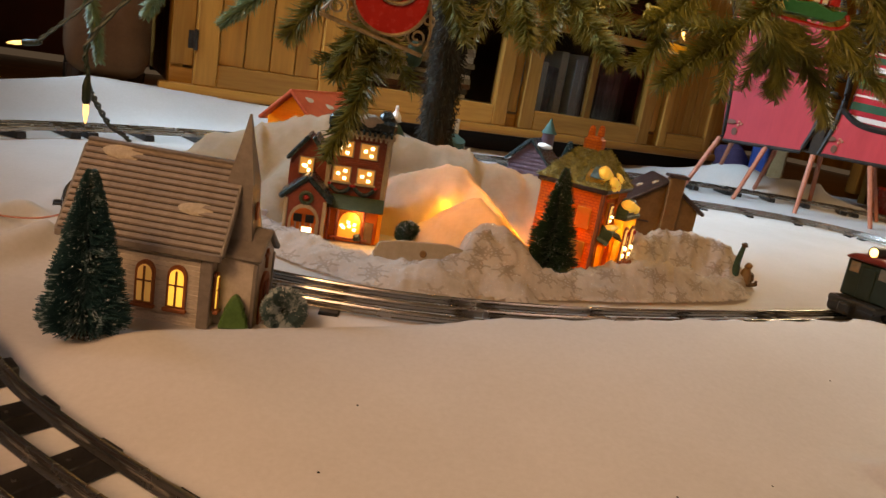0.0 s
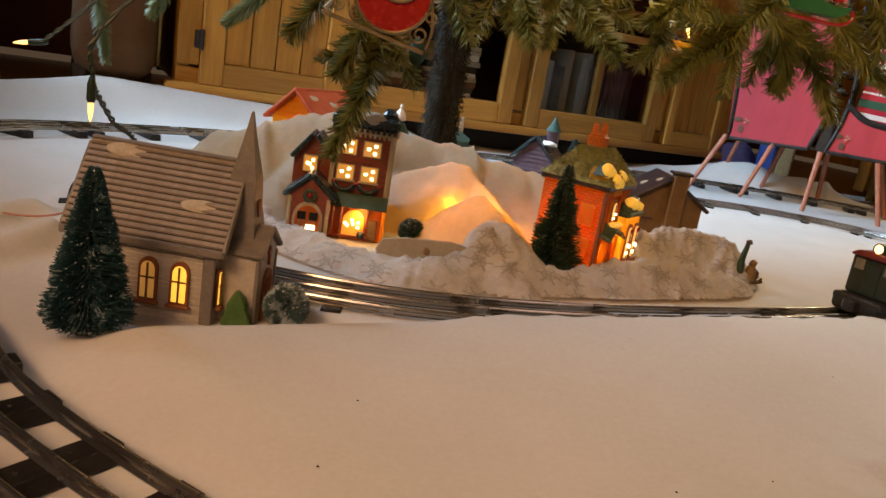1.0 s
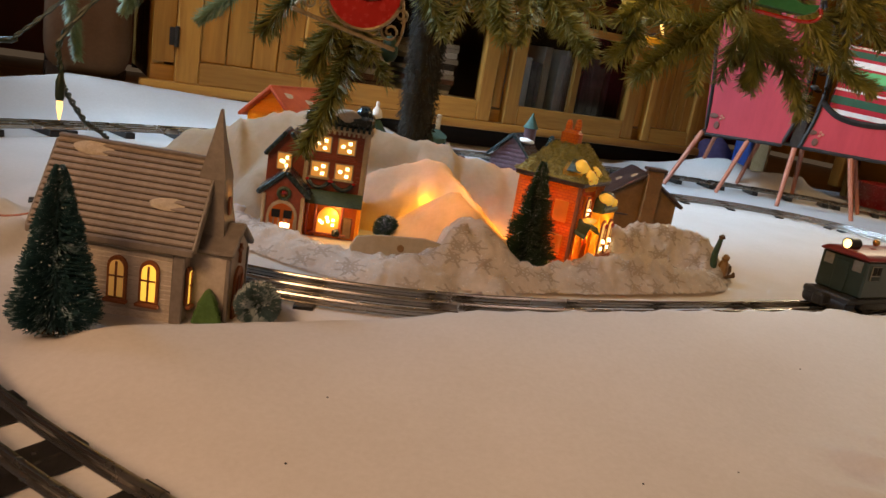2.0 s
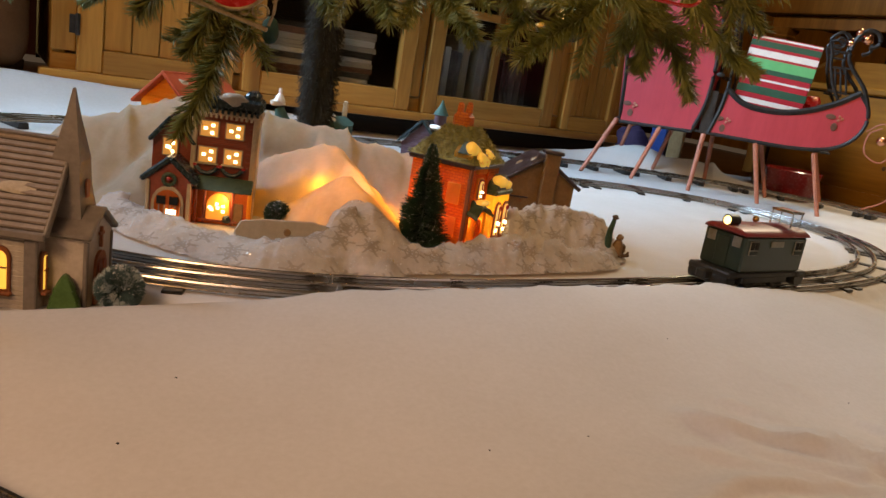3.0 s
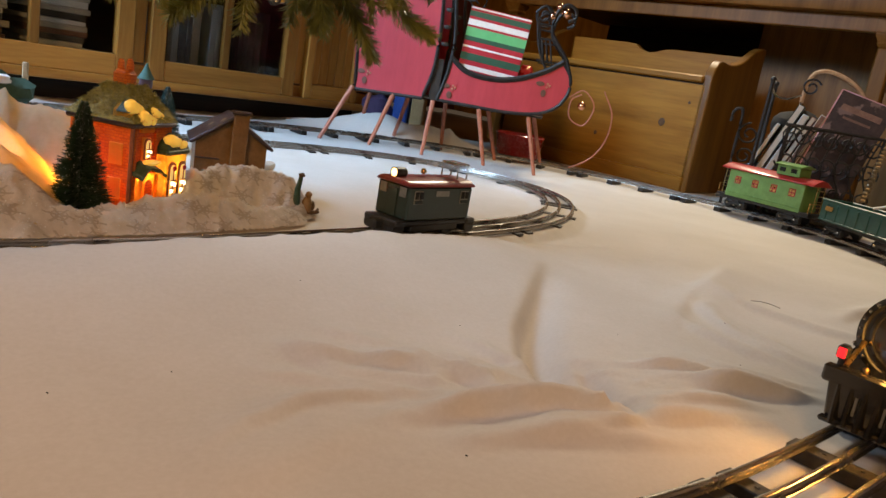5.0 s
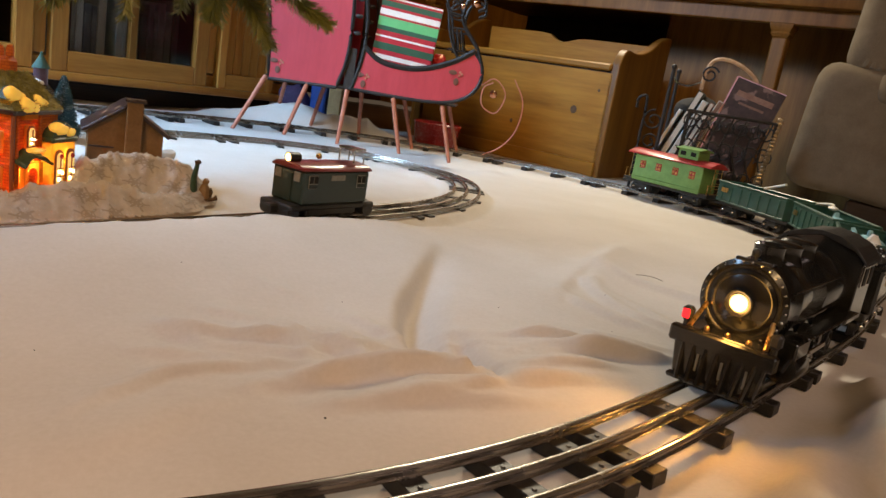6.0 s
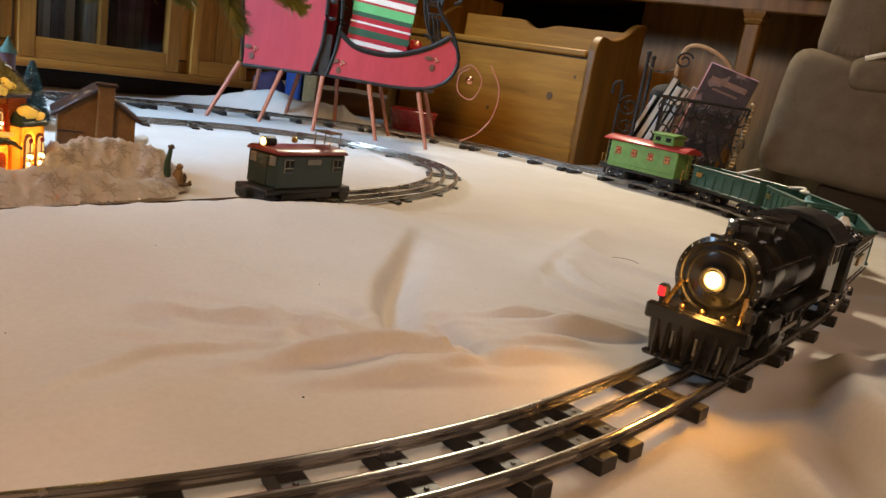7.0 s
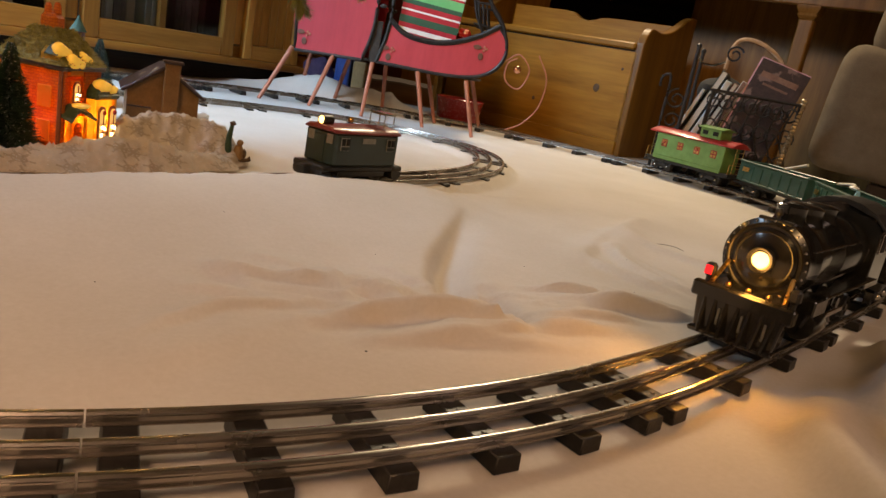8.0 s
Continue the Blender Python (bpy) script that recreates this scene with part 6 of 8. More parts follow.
    part("window_case", box(0.0018, 0.0105, 0.0185, (0.0006, 0.018, 0.0465), 0.0006), YELLOW_WALL, h, "yellow lit window case")
    lit_front_window(h, 0.018, 0.0385, 0.0080, 0.0160, 0.0014)
    for y in (0.0040, 0.0300):
        part("pilaster", box(0.0024, 0.0030, H, (0.0008, y, H / 2), 0.0006), ORANGE_WALL, h)
    dr = part("door_case", box(0.0046, 0.0215, 0.0270, (0.0024, 0.018, 0.0135), 0.0008), YELLOW_WALL, h, "yellow lit doorway")
    part("door", prism(arch(0.0095, 0.0215), 0.0010), ORANGE_WALL, dr, "orange arched door", m=pose(0.0052, 0.018, 0.0005, 0, 0, 90))
    for y in (0.0088, 0.0272):
        part("door_post", box(0.0030, 0.0030, 0.0270, (0.0048, y, 0.0135), 0.0008), YELLOW_WALL, dr)
    wave = bmesh.new()
    rows = []
    for k in range(15):
        u = k / 14
        y, z = 0.002 + 0.032 * u, 0.0285 + 0.0065 * math.sin(math.pi * min(1, u * 1.15)) ** 1.3 - 0.0012 * math.cos(4 * math.pi * u)
        rows.append([wave.verts.new((x, y, z + dz)) for x, dz in ((0.0, 0.0030), (0.0110, -0.0010), (0.0105, -0.0032), (0.0, 0.0))])
    for a, c in zip(rows, rows[1:]):
        for i in range(4):
            wave.faces.new((a[i], a[(i + 1) % 4], c[(i + 1) % 4], c[i]))
    wave.faces.new(rows[0][::-1])
    wave.faces.new(rows[-1])
    bmesh.ops.recalc_face_normals(wave, faces=wave.faces)
    hood = part("door_hood", wave, GREEN_GLAZE, h, "wavy green door hood", shade=60)
    snow_cap(hood, (0.0050, 0.0200, 0.0362), 0.0046, 0.0095, 0.0022)
    # lower bay with two tall windows
    bay = part("bay_window", box(0.030, 0.0300, 0.0430, (-0.0060, 0.0490, 0.0215), 0.0010), YELLOW_WALL, h, "yellow lit bay window")
    part("bay_band", box(0.033, 0.0330, 0.0050, (-0.0055, 0.0490, 0.0440), 0.0016), GREEN_GLAZE, bay)
    part("bay_roof", prism([(-0.0165, 0.0), (0.0165, 0.0), (0.0120, 0.0065), (0.0, 0.0130), (-0.0120, 0.0065)], 0.028, F @ pose(0.0490, -0.0100, 0.0455), 0.0010), GREEN_GLAZE, bay)
    snow_cap(bay, (0.0070, 0.0440, 0.0525), 0.0060, 0.0085, 0.0050)
    snow_cap(bay, (0.0070, 0.0555, 0.0500), 0.0055, 0.0065, 0.0042)
    for y in (0.0420, 0.0562):
        w = lit_front_window(bay, y, 0.0065, 0.0098, 0.0290, 0.0094)
        part("wreath", ball(0.0022, (0, -0.0016, 0.0245), (1, 0.6, 1), seg=8), RED_GLOSS, w, "red bow")
        part("planter", ball(0.0052, (0.0104, y, 0.0050), (0.45, 1, 0.5), lump=0.4), RUST, bay, "rust planter")
    fence = part("fence", rod((0.0155, 0.034, 0.0065), (0.0155, 0.064, 0.0065), 0.0005, seg=5), RUST, h, "small rust-red fence")
    for k in range(9):
        part("fence_post", rod((0.0155, 0.0345 + k * 0.0036, 0.0), (0.0155, 0.0345 + k * 0.0036, 0.0088), 0.0006, seg=5), RUST, fence)
    part("side_window", box(0.0120, 0.0012, 0.0170, (-0.0125, -0.0006, 0.0420), 0.0005), YELLOW_WALL, h, "lit side window")
    part("side_window", box(0.0120, 0.0012, 0.0170, (-0.0125, -0.0006, 0.0150), 0.0005), YELLOW_WALL, h, "lit side window")
    return h


orange_house()
COTTAGE = pose(0.155, 0.551, 0.008, 0, 0, -31)
# Added lights inside closed parts that the house bulb does not reach.
bulb_light("cottage_bay_fill", COTTAGE @ Vector((-0.002, 0.049, 0.028)), 0.030, (1.0, 0.62, 0.20), 0.003)
bulb_light("cottage_dormer_fill", COTTAGE @ Vector((-0.005, 0.017, 0.0665)), 0.008, (1.0, 0.62, 0.20), 0.002)
bulb_light("cottage_porch_fill", COTTAGE @ Vector((0.0024, 0.018, 0.020)), 0.008, (1.0, 0.62, 0.20), 0.001)
bulb_light("orange_house_bulb", (0.150, 0.586, 0.036), 0.21, (1.0, 0.58, 0.20), 0.006)


def brown_house():
    h = thing("brown_cottage_figurine", pose(0.2425, 0.682, 0.016, 0, 0, 3), "ochre brown porcelain cottage with a plum-grey roof and broad chimney", "house figurine")
    x0, x1, D, ze, zr = -0.040, 0.026, 0.055, 0.036, 0.059
    gable_house(h, x0, x1, 0, D, -0.004, ze, zr, BROWN_WALL, "y")
    xm = (x0 + x1) / 2
    ang = math.degrees(math.atan2(zr - ze, (x1 - x0) / 2))
    run = math.hypot(zr - ze, (x1 - x0) / 2) + 0.008
    for s in (-1, 1):
        r = part("roof", box(run, D + 0.010, 0.0034, (xm + s * (x1 - x0) / 4 * 1.14, D / 2, (ze + zr) / 2 + 0.0002), 0.0010, rot=(0, s * ang, 0)), PLUM_ROOF, h, "plum grey roof")
        for k in range(2):
            dd = 0.010 + 0.012 * k
            part("snow_patch", ball(0.0058, (0, 0, 0), (0.8, 1.2, 0.12), lump=0.3), SNOWPAINT, r, "cream painted snow patch",
                 m=pose(xm + s * dd * math.cos(radians(ang)), 0.012 + 0.016 * k, zr + 0.0034 - dd * math.sin(radians(ang)), 0, s * ang, 0))
    part("chimney", box(0.0145, 0.010, 0.067, (xm + 0.0060, -0.0035, 0.0320), 0.0010), BROWN_WALL, h, "broad brown chimney")
    part("chimney_cap", box(0.0190, 0.0140, 0.0030, (xm + 0.0060, -0.0035, 0.0665), 0.0008), PLUM_ROOF, h)
    part("band", box(0.022, 0.0014, 0.0016, (x0 + 0.0115, -0.0006, 0.020), 0.0003), PLUM_ROOF, h)
    part("log_pile", rod((x1 - 0.002, -0.006, 0.004), (x1 + 0.016, -0.002, 0.004), 0.0034, 0.0026), PLUM_ROOF, h)
    return h


brown_house()


def purple_house():
    h = thing("mauve_house_figurine", pose(0.120, 0.925, 0.004, 0, 0, -24), "small mauve porcelain house with a snowy green roof and turret", "house figurine")
    gable_house(h, -0.026, 0.026, 0, 0.04, -0.003, 0.040, 0.066, PURPLE, "y")
    for k in range(9):
        part("siding_board", box(0.052 - max(0, k - 5) * 0.011, 0.0012, 0.0032, (0, -0.0004, 0.012 + k * 0.0055), 0.0003), PURPLE, h)
    for s in (-1, 1):
        part("roof", box(0.044, 0.050, 0.0032, (s * 0.0150, 0.019, 0.0560), 0.0010, rot=(0, s * 45, 0)), DARK_ROOF, h, "dark green roof")
    part("snow_patch", ball(0.010, (0.012, 0.010, 0.0640), (1.2, 0.9, 0.35), lump=0.3), WHITE, h, "white painted snow")
    t = part("turret", lathe([(0.0080, 0), (0.0080, 0.018), (0.0094, 0.020)], 12, pose(0.010, 0.030, 0.060)), PURPLE, h)
    part("turret_roof", lathe([(0.0104, 0), (0.0060, 0.0075), (0.0018, 0.0160), (0.0012, 0.0190), (0, 0.0195)], 12, pose(0.010, 0.030, 0.0795)), TEAL, t, "dull teal turret roof")
    return h


purple_house()


def yellow_house():
    h = thing("red_roofed_house_figurine", pose(-0.128, 0.700, 0.004, 0, 0, -24), "yellow porcelain house with an orange-red snow-patched roof behind the hill", "house figurine")
    gable_house(h, -0.030, 0.030, 0, 0.075, -0.003, 0.066, 0.092, YELLOW_WALL, "y")
    for k in range(7):
        part("siding_board", box(0.054 - k * 0.0078, 0.0012, 0.0030, (0, -0.0004, 0.0675 + k * 0.0036), 0.0003), YELLOW_WALL, h)
    for s in (-1, 1):
        r = part("roof", box(0.050, 0.088, 0.0034, (s * 0.0172, 0.036, 0.0795), 0.0010, rot=(0, s * 41, 0)), RED_ROOF, h, "orange-red glazed roof")
        for k in range(3):
            part("snow_patch", ball(0.0050, (0, 0, 0), (0.9, 1.3, 0.14), lump=0.35), SNOWPAINT, r, m=pose(s * (0.010 + 0.006 * k), 0.010 + 0.026 * k, 0.0875 - 0.0052 * k, 0, s * 41, 0))
    return h


yellow_house()
bulb_light("yellow_house_bulb", (-0.138, 0.735, 0.045), 0.03, (1.0, 0.6, 0.22))


# ---------------------------------------------------------------- little trees and figures
def bristle_tree(name, at, h, r, count, material, label, seed, tip=0.6, round_top=False, ragged=0.14):
    t = thing(name, pose(*at), label, "bottle brush tree", "bottle brush trees")
    rnd = random.Random(seed)
    part("stem", rod((0, 0, 0), (0, 0, h * 0.97), 0.0011, 0.0005, 6), TWIG, t)
    if not round_top:
        part("base", lathe([(0.008, 0), (0.008, 0.002), (0.0030, 0.0032), (0, 0.0032)], 12), TWIG, t)
    b = bmesh.new()
    for k in range(count):
        f = rnd.random() ** (1.0 if round_top else 1.35)
        a = rnd.uniform(0, 2 * math.pi)
        if round_top:
            el = math.asin(rnd.uniform(-0.95, 1))
            c, d = Vector((0, 0, r)), Vector((math.cos(a) * math.cos(el), math.sin(a) * math.cos(el), math.sin(el)))
            L = r * rnd.uniform(0.88, 1.06)
        else:
            c = Vector((0, 0, h * (0.05 + 0.92 * f)))
            L = r * (1 - f) ** 0.85 * rnd.uniform(1 - ragged, 1 + ragged * 0.7) * (1 + 0.3 * ragged * math.sin(f * 22)) * (0.80 + 0.20 * min(1, f / 0.07)) + 0.0022
            d = Vector((math.cos(a), math.sin(a), rnd.uniform(-0.12, 0.30))).normalized()
        s = d.cross(Vector((0, 0, 1))).normalized() * 0.00030
        u = d.cross(s).normalized() * 0.00030
        p, q = c + d * L * (0.25 if not round_top else 0.4), c + d * L
        v = [b.verts.new(p + s), b.verts.new(p - s * 0.5 + u), b.verts.new(p - s * 0.5 - u), b.verts.new(q + s * tip), b.verts.new(q - s * tip * 0.5 + u * tip), b.verts.new(q - s * tip * 0.5 - u * tip)]
        for i in range(3):
            j = (i + 1) % 3
            b.faces.new((v[i], v[j], v[3 + j], v[3 + i]))
        b.faces.new(v[3:])
    core = r * (0.30 if not round_top else 0.50)
    part("bristles", b, material, t, shade=0)
    frost = bmesh.new()
    for k in range(1000 if not round_top else 300):          # flakes of frost caught in the bristles
        f, a = rnd.random() ** 1.35, rnd.uniform(0, 2 * math.pi)
        L = (r * (1 - f) ** 0.85 + 0.002) * rnd.uniform(0.75, 1.0)
        c = Vector((math.cos(a) * L, math.sin(a) * L, h * (0.05 + 0.92 * f))) if not round_top else Vector((0, 0, r)) + r * Vector((math.cos(a) * math.cos(3 * f), math.sin(a) * math.cos(3 * f), math.sin(3 * f)))
        q = rnd.uniform(0.00030, 0.00080)
        e = [Vector((rnd.uniform(-1, 1), rnd.uniform(-1, 1), rnd.uniform(-1, 1))).normalized() * q for _ in range(3)]
        frost.faces.new([frost.verts.new(c + v) for v in e])
    part("frost", frost, FROST, t, "white frost flakes", shade=0)
    part("core", lathe([(core, h * 0.05), (core * 0.62, h * 0.45), (core * 0.18, h * 0.86), (0, h * 0.93)], 10) if not round_top else ball(core, (0, 0, r), seg=12), BRISTLE_G, t)
    return t


bristle_tree("bottle_brush_tree", (-0.1075, 0.2895, 0.004), 0.0775, 0.0178, 7000, BRISTLE, "frosted blue-green bottle brush tree beside the church", 1)
bristle_tree("bottle_brush_tree", (0.1225, 0.541, 0.004), 0.0860, 0.0190, 4200, BRISTLE_G, "dark green bottle brush tree beside the orange cottage", 2, ragged=0.30)
bristle_tree("bottle_brush_tree", (0.168, 0.925, 0.002), 0.080, 0.020, 2600, BRISTLE, "frosted blue-green bottle brush tree behind the cottages", 3)
bristle_tree("bottle_brush_shrub", (-0.0300, 0.3400, 0.001), 0.022, 0.0120, 2600, BRISTLE_W, "round frosted bottle brush shrub beside the church door", 4, round_top=True)
bristle_tree("bottle_brush_shrub", (0.012, 0.540, 0.006), 0.022, 0.0105, 1800, BRISTLE_G, "round dark green bottle brush shrub beside the brick shop", 5, round_top=True)

mini = part("wooden_tree", prism([(-0.0078, 0), (0.0078, 0), (0.0062, 0.0045), (0.0066, 0.0052), (0.0045, 0.0098), (0.0050, 0.0105), (0.0026, 0.0155), (0.0010, 0.0180), (-0.0010, 0.0180), (-0.0026, 0.0155), (-0.0050, 0.0105), (-0.0045, 0.0098), (-0.0066, 0.0052), (-0.0062, 0.0045)], 0.006, pose(0, -0.003, 0), 0.0010), surface("grass_green_paint", (0.05, 0.11, 0.022), (0.08, 0.16, 0.038), scale=150, rough=0.5, bump=0.4), None)
mini.matrix_world = pose(-0.0530, 0.3315, 0.0015, 0, 0, 14)
tagged(mini, "small flat green painted wooden tree before the church", "wooden tree")

stump = thing("woodcutter_figurine", pose(0.2985, 0.622, 0.003, 0, 0, 15), "tiny brown woodland figurine beside a mossy green stump", "figurine")
part("stump", tube(bez([(-0.0040, 0.001, -0.002), (-0.0046, 0.0, 0.010), (-0.0050, 0, 0.022), (-0.0036, 0, 0.030), (-0.0026, 0, 0.038)], 6), 0.0040, 9, taper=0.42), BRISTLE_G, stump, "dark green mossy stump")
part("knot", ball(0.0030, (-0.0030, -0.001, 0.0365), (1.0, 0.9, 0.7), lump=0.6), TWIG, stump)
body = lathe([(0.0050, 0), (0.0058, 0.004), (0.0050, 0.011), (0.0034, 0.0145), (0.0026, 0.0155)], 12, pose(0.0042, -0.001, 0.001, 0, 6, 0))
for v in body.verts:
    v.co += 0.0009 * noise.noise_vector(v.co * 320)
part("body", body, BROWN_WALL, stump, "brown body")
part("top", ball(0.0034, (0.0062, -0.001, 0.0185), (1.0, 1.0, 1.0), lump=0.3), BROWN_WALL, stump)
part("bundle", ball(0.0042, (0.0098, -0.002, 0.0085), (0.9, 0.8, 1.0), lump=0.4), TWIG, stump)
part("log", rod((0.003, -0.005, 0.0020), (0.0175, -0.002, 0.0030), 0.0022, 0.0016), TWIG, stump)
part("log", rod((0.013, -0.004, 0.0022), (0.0165, -0.003, 0.0062), 0.0013, 0.0010), TWIG, stump)

felt = prism([(-0.034, -0.004), (0.034, -0.002), (0.042, 0.006), (0.038, 0.016), (0.016, 0.0195), (-0.018, 0.0165), (-0.034, 0.013), (-0.038, 0.005)], 0.0022, pose(0, 0, 0), 0.0008)
ft = part("felt_snowbank", felt, GREY_CLOTH, None)
ft.matrix_world = pose(0.0310, 0.4820, 0.0085, -24, 5, 18)
tagged(ft, "grey felt snowbank with a dark button leaning on the fabric", "snowbank")
bt = part("button", lathe([(0.0026, 0), (0.0026, 0.0006), (0.0018, 0.0012), (0, 0.0010)], 14), BROWN_WALL, None)
bt.matrix_world = ft.matrix_world @ pose(-0.002, -0.0003, 0.009, 90, 0, 0)
bt.parent = ft
bt.matrix_parent_inverse = ft.matrix_world.inverted()
twigs = thing("dry_twig", pose(0.0400, 0.543, 0.014), "small dark branching twig stuck in the snow fabric", "twig")
part("stem", tube(bez([(0, 0, -0.004), (0.001, 0, 0.006), (0.004, 0, 0.010), (0.012, 0, 0.011)], 6), 0.0006, 5), TWIG, twigs)
part("stem", tube(bez([(0.001, 0, 0.004), (-0.001, 0, 0.010), (-0.003, 0.001, 0.014)], 6), 0.0005, 5), TWIG, twigs)

lampman = thing("skater_figurine", pose(-0.036, 0.80, 0.045, 0, 0, 10), "small pale blue and white skater figurine on the snow hill", "figurine")
part("body", lathe([(0.010, 0), (0.012, 0.006), (0.008, 0.018), (0.0050, 0.030), (0, 0.032)], 12, pose(0.006, 0, 0, 0, -18, 0)), TEAL, lampman)
part("scarf", ball(0.0060, (-0.006, -0.002, 0.034), (1.3, 0.7, 0.6), lump=0.3), WHITE, lampman, "white scarf")
part("finial", lathe([(0.0062, 0), (0.0050, 0.004), (0.0018, 0.009), (0.0022, 0.0115), (0.0014, 0.014), (0, 0.0145)], 12, pose(-0.004, -0.002, 0.036)), WHITE, lampman, "white snowy cap")
marker = part("wooden_post", box(0.0055, 0.0055, 0.060, (0, 0, 0), 0.0008), CREAMTRIM, None)
marker.matrix_world = pose(0.026, 0.858, 0.066)
marker.location.z = 0.058
tagged(marker, "pale wooden marker post standing behind the snow hill", "post")
pd = part("post_foot", box(0.020, 0.020, 0.030, (0, 0, -0.043), 0.002), TEAL, marker)
cabin = thing("teal_ski_lodge_figurine", pose(0.008, 0.83, 0.030, 0, 0, 25), "teal and grey rock-shaped porcelain figurine beside the trunk", "figurine")
part("rock", ball(0.030, (0, 0, 0.018), (1.1, 0.7, 0.9), lump=0.5), TEAL, cabin)
part("snow_patch", ball(0.012, (-0.006, -0.010, 0.040), (1.2, 0.8, 0.5), lump=0.4), WHITE, cabin)

sled = thing("toy_sled", pose(0.2755, 0.735, 0.004, 0, 0, -14), "small black sled beside a heap of white batting", "toy sled")
part("deck", prism([(-0.016, 0.004), (0.018, 0.004), (0.022, 0.009), (0.018, 0.0065), (-0.016, 0.0065)], 0.014, pose(0, -0.007, 0), 0.0006), PLUM_ROOF, sled)
for y in (-0.006, 0.006):
    part("runner", tube(bez([(-0.016, y, 0.001), (0.010, y, 0.001), (0.020, y, 0.005)], 6), 0.0010, 6), SATIN, sled)
heap = ball(0.020, (0, 0, 0.008), (1.1, 0.8, 0.9), seg=24, lump=0.5)
hp = part("batting_heap", heap, WHITE, None)
hp.matrix_world = pose(0.268, 0.765, 0.002)
tagged(hp, "small heap of white cotton batting beside the brown cottage", "batting")
wire = part("loose_wire", tube(bez([(-0.34, 0.44, 0.006), (-0.27, 0.43, 0.008), (-0.215, 0.435, 0.010), (-0.175, 0.455, 0.030), (-0.150, 0.47, 0.034), (-0.12, 0.48, 0.012), (-0.09, 0.475, 0.006)], 8), 0.0007, 6), WIRE_RED, None)
tagged(wire, "thin red insulated wire looping over the sheet", "wire")


# ---------------------------------------------------------------- pine cabinet with glazed doors
def framed_door(parent, s0, s1, z0, z1, stile=0.034, rail=0.034):
    """Stiles and rails of a door on the cabinet's face; returns the door and its inner edges."""
    d = part("door", box(stile, 0.018, z1 - z0, (s0 + stile / 2, -0.009, (z0 + z1) / 2), 0.002), PINE, parent)
    part("stile", box(stile, 0.018, z1 - z0, (s1 - stile / 2, -0.009, (z0 + z1) / 2), 0.002), PINE, d)
    for z in (z0 + rail / 2, z1 - rail / 2):
        part("rail", box(s1 - s0 - 2 * stile - 0.0004, 0.017, rail, ((s0 + s1) / 2, -0.009, z), 0.0015), PINE_H, d)
    return d, s0 + stile, s1 - stile, z0 + rail, z1 - rail


def book_row(x0, x1, y, z, seed, heights=(0.09, 0.13), mats=None, upright=True):
    rnd = random.Random(seed)
    mats = mats or [BOOK_DARK, BOOK_DARK, BOOK_BROWN, PAPER]
    made = []
    x = x0
    while x < x1:
        if upright:
            w, h = rnd.uniform(0.008, 0.018), rnd.uniform(*heights)
            ob = box(w - 0.001, 0.09, h, (0, 0, h / 2), 0.001)
            box(w - 0.004, 0.092, 0.004, (0, -0.0005, h * 0.8), bm=ob)
            m = CAB @ pose(x + w / 2, y, z)
            x += w
            made.append((ob, m, rnd.choice(mats)))
        else:
            break
    return made


